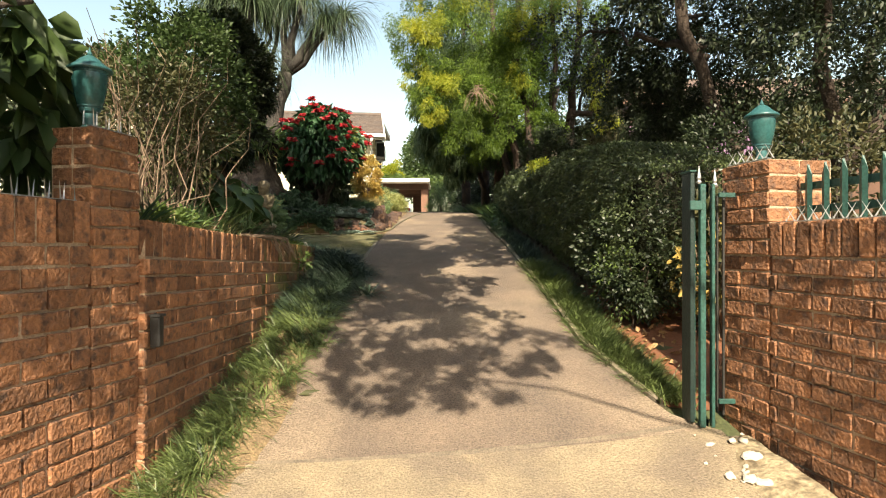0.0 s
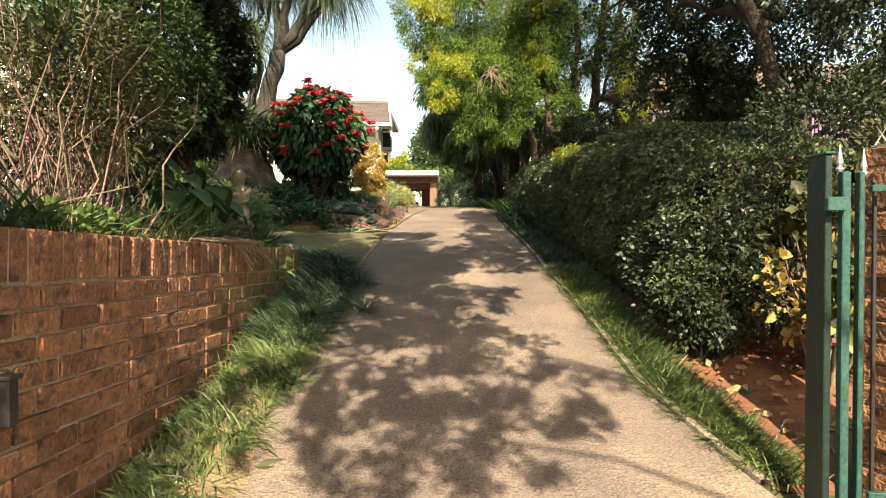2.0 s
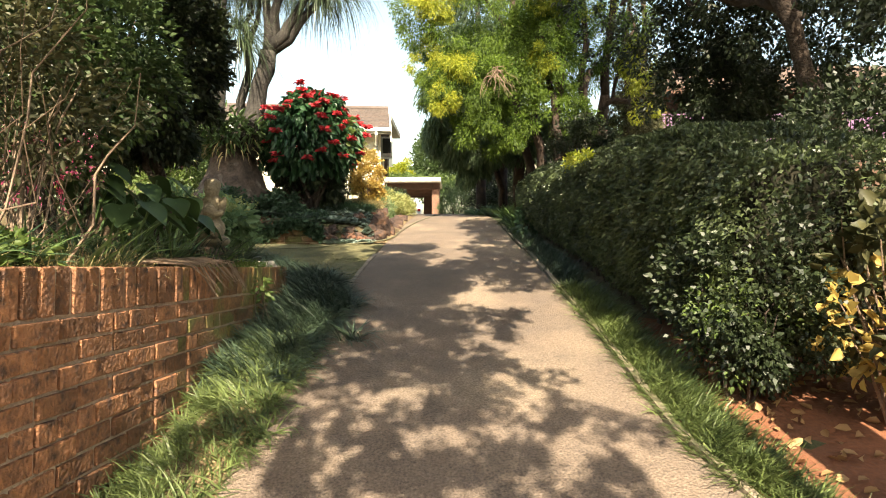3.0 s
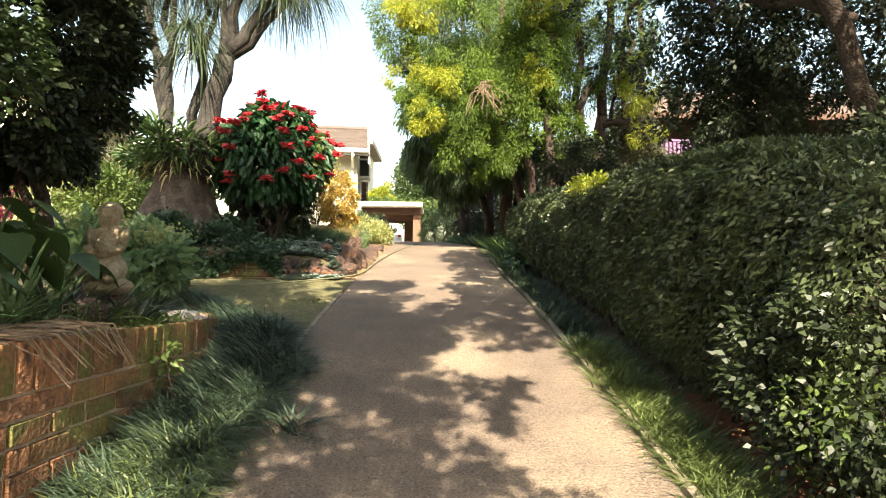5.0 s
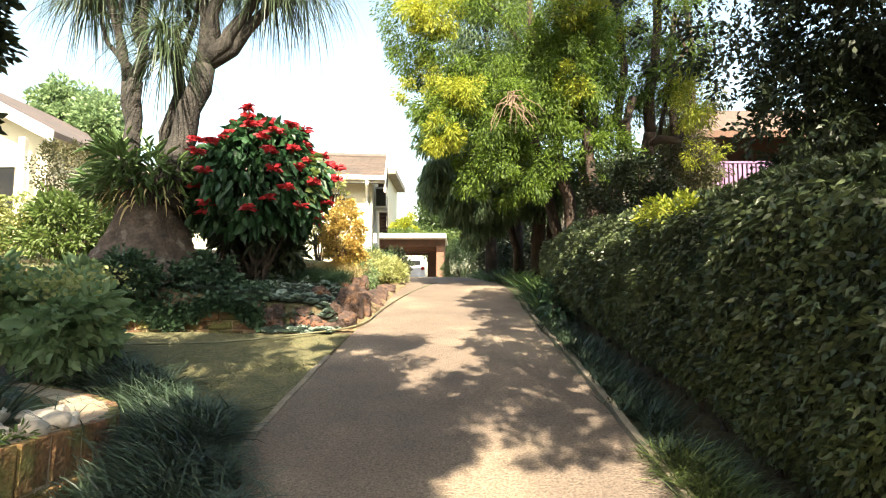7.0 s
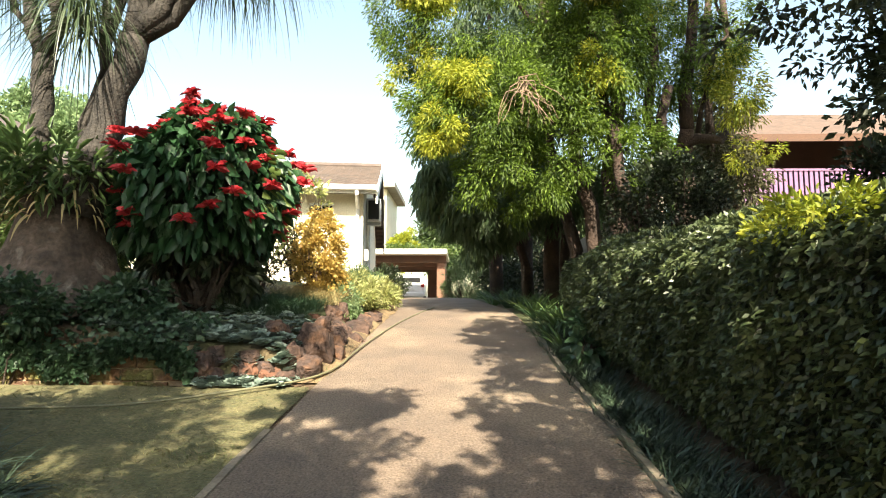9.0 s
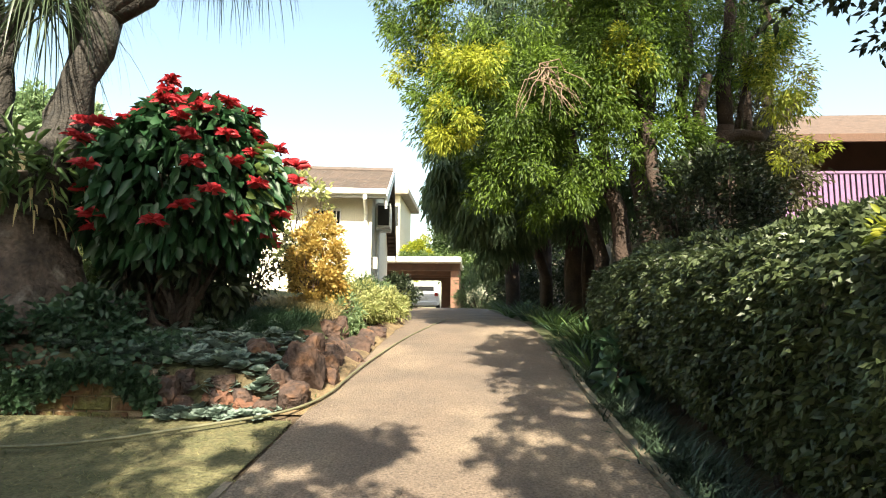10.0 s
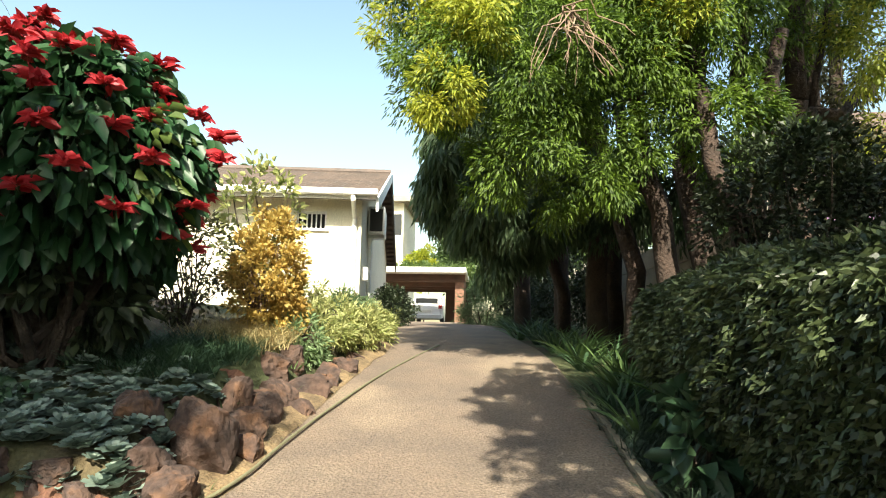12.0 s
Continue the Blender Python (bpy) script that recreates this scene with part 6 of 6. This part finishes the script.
rock("plinth_stone", "flat brown stone under the garden figure", (-2.14, 6.62, gz(-2.14, 6.62) + 0.10), (0.2, 0.18, 0.125), 8)
rock("stone_block", "brown stone block among the strap leaves", (-1.98, 6.1, 1.68), (0.12, 0.1, 0.09), 3)
rock("stone_block", "brown stone block behind the statue", (-2.5, 7.0, 1.68), (0.16, 0.12, 0.12), 4)
shrub("moss_cushion", "low yellow-green moss cushion on the brick coping", (-1.76, 6.45, 1.575), (0.07, 0.4, 0.015), 700, (0.03, 0.012), L_LIGHT, 40, 0.04, 272, stems=1)
shrub("wall_creeper", "yellow-green creeper hanging on the brick wall", (-1.57, 6.2, 1.42), (0.03, 0.07, 0.09), 40, (0.05, 0.03), L_LIGHT, 8, 0.05, 273, stems=3)

# flowering grey-green shrubs behind the bed
for i, (x, y, rx) in enumerate(((-3.05, 8.7, 0.36), (-2.72, 8.5, 0.26), (-3.45, 8.6, 0.4), (-3.2, 9.3, 0.3))):
    z = gz(x, y) + 0.5
    shrub("sedum_shrub", "grey-green leafy shrub with flat pale flower heads", (x, y, z), (rx, 0.34, 0.3), 1000, (0.10, 0.062), L_SEDUM, 40, 0.10, 280 + i, stems=16, stem_mat=L_STRAP)
    r = np.random.default_rng(300 + i)
    P = np.stack([x + r.normal(0, rx * 0.5, 260), y + r.normal(0, 0.2, 260), np.full(260, z + 0.26) + r.normal(0, 0.05, 260)], 1)
    tagged(leaf_cloud("flower_heads", P, r.normal(0, 1, (260, 3)) + np.array([0, 0, 0.5]), 0.04, 0.03, L_FRESH, seed=310 + i), "pale yellow-green flower heads on the shrub", "flowers", kind="stuff")

# ---- palm bed ----
palm = thing("ponytail_palm", "old ponytail palm with a swollen grey trunk and several limbs", "palm", (-3.7, 11.35, 2.2))
PX, PYC = -3.7, 11.35
PB = gz(PX, PYC) - 0.1
prof_h = [0, 0.08, 0.22, 0.42, 0.62, 0.82, 1.0, 1.18, 1.3]
prof_r = [0.78, 0.72, 0.62, 0.52, 0.44, 0.38, 0.34, 0.33, 0.22]
bm = lathe([(float(np.interp(h, prof_h, prof_r)), h) for h in np.linspace(0, 1.3, 44)], (PX, PYC, PB), 72)
for v in bm.verts:
    h = v.co.z - PB
    k = 1 + 0.09 * noise.noise(Vector((v.co.x * 2.2, v.co.y * 2.2, v.co.z * 1.5))) + 0.05 * noise.noise(v.co * 7) + 0.035 * noise.noise(Vector((v.co.x * 14, v.co.y * 14, v.co.z * 9))) + 0.015 * noise.noise(v.co * 34)
    a = math.atan2(v.co.y - PYC, v.co.x - PX)
    k *= 1 + 0.08 * math.sin(a * 5 + 1) * max(0, 1 - h / 1.2)
    v.co.x, v.co.y = PX + (v.co.x - PX) * k, PYC + (v.co.y - PYC) * k
part("trunk", bm, GREYBARK, palm, "swollen grey trunk", smooth=True)
heads = []
palm_limbs = [((-3.86, 11.2, 3.25), (-3.89, 11.2, 4.75), 0.115, 0.085, ((-0.6, 0.1, 1.5), (0.2, -0.15, 1.6), (-0.15, 0.4, 1.75))),
              ((-3.98, 11.4, 3.35), (-4.12, 11.4, 4.8), 0.06, 0.05, ((-0.55, 0.1, 1.2), (-0.05, -0.3, 1.65))),
              ((-3.44, 11.2, 3.25), (-3.08, 11.25, 4.95), 0.18, 0.13, ((0.75, 0.1, 1.05), (0.4, -0.2, 1.45), (-0.1, 0.3, 1.5), (1.05, 0.35, 1.25))),
              ((-3.66, 11.4, 3.35), (-3.52, 11.5, 5.0), 0.085, 0.065, ((-0.1, 0.2, 1.3), (0.3, 0.1, 1.45)))]
for i, (a, b, r0, r1, forks) in enumerate(palm_limbs):
    pts = bend(a, b, 6, 0, 0.03, 400 + i)
    part("limb", tube(pts, [r0 + (r1 - r0) * (k / 6) ** 0.6 for k in range(7)], 12, wobble=0.22), PALMBARK, palm, smooth=True)
    for k, (dx, dy, dz) in enumerate(forks):
        e = (b[0] + dx, b[1] + dy, b[2] + dz)
        part("branch", tube(bend(b, e, 5, 0.0, 0.04, 420 + i * 5 + k), [r1 * 0.85, r1 * 0.7, r1 * 0.6, r1 * 0.52, r1 * 0.46, r1 * 0.4], 8), PALMBARK, palm, smooth=True)
        heads.append(e)
heads += [(-3.42, 11.0, 5.0), (-3.5, 11.05, 5.3)]
Ps, Ds = [], []
r = np.random.default_rng(44)
for i, e in enumerate(heads):
    n = 330 if i < len(heads) - 2 else 150
    d = r.normal(0, 1, (n, 3))
    d[:, 2] = np.abs(d[:, 2]) * 0.8 + 0.1
    Ps.append(np.array(e) + r.normal(0, 0.05, (n, 3)))
    Ds.append(d)
blades("leaves", np.concatenate(Ps), np.concatenate(Ds), 1.05, 0.014, L_PALM, palm, "long drooping strap leaves", droop=2.9, segs=7, seed=45)
# ferns on the palm
fern = thing("staghorn_fern", "clump of orchids and ferns growing round the palm trunk", "fern", (PX, PYC, 3.45))
r = np.random.default_rng(46)
a = r.uniform(0, math.tau, 620)
P = np.stack([PX - 0.06 + 0.40 * np.cos(a), PYC + 0.38 * np.sin(a), 3.5 + r.normal(0, 0.17, 620)], 1)
D = np.stack([np.cos(a) * 0.9, np.sin(a) * 0.9, 0.5 + r.normal(0, 0.4, 620)], 1)
blades("fronds", P[:330], D[:330], 0.30, 0.03, L_STRAP, fern, droop=1.1, segs=5, seed=47)
P = np.stack([PX + 0.44 * np.cos(a[:200]), PYC + 0.44 * np.sin(a[:200]), 3.4 + r.normal(0, 0.12, 200)], 1)
Pc, Dc = clumps(900, (PX - 0.12, PYC - 0.1, 3.6), (0.6, 0.45, 0.3), 26, 0.16, 460, 0.7)
leaf_cloud("fern_leaves", Pc, Dc + np.array([0, 0, 0.1]), 0.2, 0.035, L_STRAP, fern, seed=461, curl=0.35)
blades("dry_fronds", P[:120], D[:120] + np.array([0, 0, -0.3]), 0.28, 0.025, L_DRYGRASS, fern, "dry hanging fronds", droop=1.8, segs=4, seed=48)

# poinsettia
poin = thing("poinsettia", "large poinsettia bush with red bracts and drooping dark leaves", "shrub", (-2.5, 11.75, 2.3))
PC = np.array([-2.52, 11.72, 3.55])
PR = np.array([0.78, 0.74, 0.84])
bm = bmesh.new()
rr = random.Random(9)
for i in range(26):
    a, e = rr.uniform(0, math.tau), rr.uniform(-0.1, 1.3)
    tip = PC + PR * 0.86 * np.array([math.cos(a) * math.cos(e), math.sin(a) * math.cos(e), math.sin(e)])
    part("stem", tube(bend((-2.5 + rr.gauss(0, 0.12), 11.75 + rr.gauss(0, 0.1), 2.25), tip, 5, -0.05, 0.04, i), [0.035, 0.03, 0.024, 0.018, 0.012, 0.008], 6), BARK, poin)
r = np.random.default_rng(49)
n = 3000
d = unit(r.normal(0, 1, (n, 3)))
d[:, 2] = np.where(d[:, 2] < -0.75, -d[:, 2], d[:, 2])
P = PC + d * PR * r.uniform(0.78, 1.0, (n, 1)) * (1 + 0.26 * np.array([[noise.noise(Vector(v) * 2.1)] for v in d]))
leaf_cloud("foliage", P, d * 0.7 + np.array([0, 0, -0.9]) + r.normal(0, 0.3, (n, 3)), 0.17, 0.085, L_POIN, poin, seed=50, curl=0.12)
# darker leaves low down put the hollow's shade into their colour
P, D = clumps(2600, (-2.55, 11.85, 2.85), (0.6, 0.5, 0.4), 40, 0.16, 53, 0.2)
leaf_cloud("lower_shade_foliage", P, D + np.array([0, 0, -0.6]), 0.13, 0.06, L_DARK, poin, seed=54)
# inner leaves are coloured darker for the shade inside the bush
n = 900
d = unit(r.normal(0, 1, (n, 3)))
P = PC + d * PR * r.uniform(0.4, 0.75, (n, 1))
leaf_cloud("inner_shade_foliage", P, d + np.array([0, 0, -0.7]), 0.16, 0.08, L_DARK, poin, seed=51)
# lighter leaves on the right flank paint the sun falling there
P = PC + unit(r.normal(0, 1, (260, 3)) + np.array([0.9, -0.3, 0])) * PR * 1.0
leaf_cloud("sunlit_side_foliage", P[P[:, 0] > -1.85], (P - PC)[P[:, 0] > -1.85] + np.array([0, 0, -0.4]), 0.13, 0.07, L_LIGHT, poin, seed=52)
golden = (1 + 5 ** 0.5) / 2
heads = []
for i in range(92):
    zc = 1 - 1.5 * (i + 0.5) / 92
    a = math.tau * i / golden + rr.uniform(-0.2, 0.2)
    rad = math.sqrt(max(0, 1 - zc * zc))
    c = PC + PR * (1.04 if zc > 0.55 else 1.15) * np.array([math.cos(a) * rad, math.sin(a) * rad, zc])
    c = PC + (c - PC) * (0.97 + 0.26 * noise.noise(Vector((c - PC) / PR).normalized() * 2.1))
    if rr.random() < (0.5 if zc > 0.6 else 0.9):
        heads.append(c)
for c in heads:
    m = 26
    a = r.uniform(0, math.tau, m)
    up = r.uniform(-0.3, 0.4, m)
    P = np.tile(c, (m, 1)) + r.normal(0, 0.012, (m, 3)) + np.array([0, 0, 0.03])
    leaf_cloud("flower", P, np.stack([np.cos(a), np.sin(a), up], 1), 0.098, 0.046, L_RED, poin, seed=int(abs(c[0]) * 1000), curl=0.15)

# dry golden shrub, leggy shrub, edging plants
shrub("golden_shrub", "upright shrub with dry golden leaves", (-1.74, 13.25, 3.0), (0.32, 0.3, 0.66), 9500, (0.042, 0.022), L_GOLD, 130, 0.075, 320, stems=34, stem_mat=TWIG)
shrub("leggy_shrub", "open shrub with yellow-green leaves", (-2.5, 14.9, 3.85), (0.5, 0.45, 0.7), 520, (0.10, 0.05), L_FRESH, 40, 0.14, 321, stems=14)
shrub("thin_shrub", "thin dark-stemmed shrub beside the poinsettia", (-2.5, 13.3, 3.1), (0.45, 0.35, 0.55), 1500, (0.05, 0.025), L_OLIVE, 40, 0.14, 322, stems=18)
for i, (x, y, z, rx, m_) in enumerate(((-1.38, 14.0, 2.58, 0.26, L_FRESH), (-1.22, 14.7, 2.6, 0.26, L_FRESH), (-1.5, 14.6, 2.72, 0.3, L_FRESH), (-1.3, 15.5, 2.68, 0.3, L_FRESH), (-1.6, 15.6, 2.85, 0.35, L_GREYGREEN), (-1.5, 16.6, 2.8, 0.35, L_FRESH), (-1.45, 13.4, 2.5, 0.2, L_SEDUM), (-1.9, 17.0, 2.9, 0.4, L_FRESH), (-2.1, 15.2, 3.0, 0.35, L_FRESH))):
    shrub("edging_shrub", "low yellow-green edging shrub by the driveway", (x, y, z), (rx, 0.4, 0.24), 2400, (0.06, 0.016), m_, 40, 0.09, 330 + i, stems=8)
shrub("round_shrub", "small dark rounded shrub at the house corner", (-1.75, 20.4, 3.15), (0.42, 0.42, 0.42), 3500, (0.06, 0.03), L_DARK, 40, 0.15, 337)


def bed_area(x0, x1, y0, y1):
    return lambda r, k: (r.uniform(x0, x1, k), r.uniform(y0, y1, k))


grass_bed("blue_fescue", "blue-green tufted grass below the poinsettia", bed_area(-2.3, -1.55, 11.6, 12.6), 3500, 0.22, 0.007, L_IVY, 340, per=35)
grass_bed("dry_tufts", "dry tufts of grass beside the golden shrub", bed_area(-2.1, -1.5, 12.5, 13.3), 2200, 0.25, 0.006, L_DRYGRASS, 341, per=35)

grass_bed("verge_tufts", "dry tufts and litter along the rock edging", lambda r, k: ((lambda y: (edge_l(y) - 0.02 - 0.16 * r.random(k), y))(r.uniform(10.75, 15.8, k))), 3600, 0.10, 0.005, L_DRYGRASS, 343, per=26)
grass_bed("verge_weeds", "small green weeds between the edging rocks", lambda r, k: ((lambda y: (edge_l(y) - 0.05 - 0.3 * r.random(k), y))(r.uniform(10.75, 15.8, k))), 1500, 0.12, 0.008, L_STRAP, 344, per=30)

# silver rosettes: cupped leaves in three whorls
r = np.random.default_rng(61)
RV = []
for i in range(620):
    x, y = r.uniform(-3.0, -1.3), 10.52 + abs(r.normal(0, 0.62))
    if y > 12.1 or (y < 10.7 and x < -2.05):
        continue
    c = np.array([x, y, gz(x, y) + 0.015 + 0.05 * r.random()])
    size = r.uniform(0.75, 1.3)
    tip = unit(np.array([[r.normal(0, 0.2), -0.15 + r.normal(0, 0.2), 1.0]]))[0]
    for m, rise_, ll, ww in ((7, 0.2, 0.062, 0.042), (6, 0.7, 0.046, 0.034), (4, 1.6, 0.030, 0.024)):
        a0 = r.uniform(0, math.tau)
        for k in range(m):
            a = a0 + math.tau * k / m + r.normal(0, 0.08)
            d = np.array([math.cos(a), math.sin(a), 0.0])
            d = d - tip * d.dot(tip)
            sd_ = np.cross(tip, d)
            d = d + tip * rise_
            d /= np.linalg.norm(d)
            nn = np.cross(d, sd_)
            L, W = ll * size, ww * size
            RV.append([c + d * 0.004, c + d * L * 0.5 + sd_ * W * 0.42 + nn * W * 0.14, c + d * L * 0.85 + sd_ * W * 0.36 + nn * W * 0.2, c + d * L + nn * W * 0.1, c + d * L * 0.85 - sd_ * W * 0.36 + nn * W * 0.2, c + d * L * 0.5 - sd_ * W * 0.42 + nn * W * 0.14])
RV = np.array(RV)
o = np.arange(len(RV))[:, None] * 6
tagged(raw_mesh("silver_succulents", RV.reshape(-1, 3), np.concatenate([o + np.array([0, 1, 2, 3]), o + np.array([0, 3, 4, 5])], 1).reshape(-1), 4, L_SILVER), "carpet of pale silver succulent rosettes between the rocks", "succulents", kind="stuff")
# ivy over the low wall
r = np.random.default_rng(63)
n = 4200
x = r.uniform(-4.2, -2.05, n)
h = r.random(n)
fall = 0.12 + 0.22 * np.array([max(0.0, noise.noise(Vector((a * 1.8, 3, 0))) + 0.45) for a in x])
z = 2.16 + 0.08 * r.random(n) - fall * h * 1.3
y = 10.62 - 0.05 * r.random(n) + np.where(h < 0.35, r.random(n) * 0.55, 0)
z = np.where(y > 10.66, ground_z(x, y) + 0.03 + 0.12 * r.random(n), z)
tagged(leaf_cloud("ivy", np.stack([x, y, z], 1), np.stack([r.normal(0, 0.6, n), -0.6 + r.normal(0, 0.3, n), r.normal(-0.3, 0.5, n)], 1), 0.055, 0.045, L_IVY, seed=64), "green ivy trailing over the low brick wall", "ivy", kind="stuff")
shrub("bed_plant", "leafy green plant at the foot of the palm", (-2.85, 11.1, 2.38), (0.45, 0.3, 0.2), 1700, (0.06, 0.04), L_IVY, 30, 0.11, 65)
shrub("bed_plant", "leafy green plant at the foot of the palm", (-3.6, 10.6, 2.4), (0.45, 0.22, 0.2), 1800, (0.06, 0.04), L_IVY, 26, 0.12, 66)

# rocks round the bed's corner
ROCKS = [(-1.25, 11.2, 0.14, 0.13, 0.21, 1), (-1.38, 10.92, 0.12, 0.11, 0.13, 2), (-1.72, 10.78, 0.15, 0.1, 0.12, 3), (-1.98, 10.8, 0.11, 0.1, 0.12, 4), (-1.55, 11.15, 0.14, 0.12, 0.14, 5), (-1.22, 10.82, 0.12, 0.11, 0.10, 6), (-1.25, 11.6, 0.11, 0.14, 0.12, 7), (-1.24, 11.95, 0.12, 0.15, 0.13, 8), (-1.28, 12.3, 0.12, 0.14, 0.12, 9), (-1.2, 12.65, 0.11, 0.14, 0.11, 10), (-1.5, 12.05, 0.13, 0.12, 0.13, 11), (-1.18, 13.05, 0.1, 0.13, 0.1, 12), (-1.12, 13.5, 0.08, 0.12, 0.08, 13), (-1.45, 12.6, 0.13, 0.12, 0.14, 14), (-1.15, 14.0, 0.07, 0.12, 0.07, 15), (-2.2, 10.95, 0.1, 0.09, 0.1, 16), (-1.85, 11.2, 0.12, 0.1, 0.1, 17), (-2.05, 10.72, 0.11, 0.09, 0.13, 18), (-1.5, 10.74, 0.1, 0.08, 0.09, 19), (-1.12, 11.42, 0.08, 0.09, 0.08, 20), (-1.6, 11.5, 0.12, 0.1, 0.1, 21), (-1.36, 11.78, 0.1, 0.1, 0.13, 22), (-1.42, 12.95, 0.11, 0.12, 0.12, 23), (-1.1, 12.25, 0.07, 0.08, 0.07, 24), (-2.45, 10.85, 0.1, 0.08, 0.1, 25)]
for x, y, a, b, c, s in ROCKS:
    a, b, c, x = a * 1.15, b * 1.2, c * 1.2, x + (0.02 if x > -1.45 else 0)
    rock("rock", "rough rust-brown rock at the bed's edge", (x, y, float(road_z(y)) + c * 0.7 + (0.12 if s in (5, 11, 14, 17, 16, 21, 22, 23, 25) else 0)), (a, b, c), s, REDROCK if s in (3, 11) else ROCK, s * 47, "edging rocks")

rr = random.Random(77)
for i in range(8):
    x = -2.1 + (i % 5) * 0.2 + rr.uniform(-0.07, 0.07)
    up = i // 5
    rock("rock", "rough rust-brown rock at the bed's edge", (x, 10.70 + 0.05 * up + rr.uniform(-0.02, 0.02), float(road_z(10.7)) + 0.07 + 0.16 * up), (0.09 * rr.uniform(0.6, 1.4), 0.08, 0.085 * rr.uniform(0.6, 1.3)), 40 + i, REDROCK if i == 3 else ROCK, rr.uniform(0, 180), "edging rocks")

# hose
HP = [(-6.0, 9.55), (-4.4, 9.72), (-2.79, 9.87), (-2.15, 9.96), (-1.6, 10.33), (-1.15, 10.64), (-1.0, 11.1), (-0.99, 11.61), (-0.89, 12.48), (-0.7, 13.78), (-0.42, 15.3)]
hc = bpy.data.curves.new("garden_hose", "CURVE")
hc.dimensions, hc.bevel_depth, hc.bevel_resolution = "3D", 0.009, 2
sp = hc.splines.new("NURBS")
sp.points.add(len(HP) - 1)
for p, (x, y) in zip(sp.points, HP):
    p.co = (x, y, float(road_z(y)) + 0.055, 1)
sp.use_endpoint_u, sp.order_u, sp.resolution_u = True, 3, 8
hc.materials.append(HOSE)
tagged(new("garden_hose", hc), "thin pale garden hose lying over lawn and driveway", "garden hose")

# ---- distance ----
shrub("clipped_bush", "dull rounded bush beyond the palm", (-5.55, 12.6, 3.85), (0.5, 0.5, 0.55), 2600, (0.05, 0.022), L_OLIVE, 50, 0.14, 340, stems=16)
shrub("sunny_shrub", "sunlit yellow-green shrub in the back garden", (-7.4, 14.2, 3.0), (1.3, 0.7, 0.85), 4900, (0.09, 0.045), L_FRESH, 60, 0.24, 341)
for i, (x, y, rx, h, m_) in enumerate(((-5.2, 12.0, 0.7, 0.4, L_LIGHT), (-6.6, 12.0, 0.8, 0.45, L_FRESH), (-8.2, 13.0, 0.9, 0.6, L_LIGHT), (-5.6, 14.0, 0.9, 0.5, L_FRESH), (-4.6, 13.2, 0.7, 0.4, L_MID))):
    shrub("garden_shrub", "low sunlit green shrub behind the palm bed", (x, y, gz(x, y) + h), (rx, 0.5, h), 2600, (0.08, 0.04), m_, 44, 0.18, 420 + i)
limb_tree("far_tree", "tall light green tree beyond the garden", [path_limb((-13, 24, 3), (-13, 24, 7.5), 0.3, 0.15, seed=71)], BARK, [("crown", [(15000, (-13.6, 24, 7.4), (0.95, 1.2, 2.3), 60, 0.42, 342, 0.4), (12000, (-12.2, 24, 7.0), (0.85, 1.1, 2.0), 50, 0.42, 3421, 0.4)], (0.17, 0.08), L_SEDUM, 0.2)], 343)
limb_tree("far_tree", "tall green tree behind the carport", [path_limb((-1.0, 46, 3.2), (-1.0, 46, 9), 0.3, 0.15, seed=72)], BARK, [("crown", [(15000, (-1.3, 45, 7.6), (1.8, 1.8, 3.0), 80, 0.7, 344, 0.4)], (0.22, 0.1), L_MID, 0.2)], 345)
shrub("yellow_bush", "sunlit yellow-green bush behind the carport roof", (-3.5, 42.2, 6.4), (0.9, 0.7, 1.1), 5000, (0.16, 0.08), L_YELLOW, 40, 0.3, 346, z0=3.1)
shrub("roof_creeper", "green and dry creeper on the carport slab", (-3.2, 34.2, 5.45), (3.2, 0.8, 0.16), 6000, (0.11, 0.05), L_LIGHT, 80, 0.2, 347, z0=5.34, stems=3)
# the last three stand unseen across the street to cut skylight
for i, (x, y, h, w, s) in enumerate(((-20, 30, 7, 4, 1), (12, 34, 8, 4.5, 2), (20, 20, 7, 4, 3), (-18, 8, 6, 3.5, 4), (14, 6, 7, 4, 5), (-14, -8, 6, 3.5, 6), (12, -10, 6, 4, 7), (6, 40, 8, 4, 8), (-1, -17, 8, 4.5, 9), (-8, -15, 7, 4, 10), (7, -16, 8, 4.5, 11))):
    z = gz(x, y)
    limb_tree("background_tree", "green tree in the surroundings, added to enclose the place", [path_limb((x, y, z - 0.1), (x, y, z + h * 0.7), 0.3, 0.12, seed=80 + i)], BARK, [("crown", [(9000, (x, y, z + h * 0.6), (w * 0.8, w * 0.8, h * 0.42), 60, 1.0, 350 + i, 0.4)], (0.3, 0.15), L_MID, 0.2)], 360 + i)
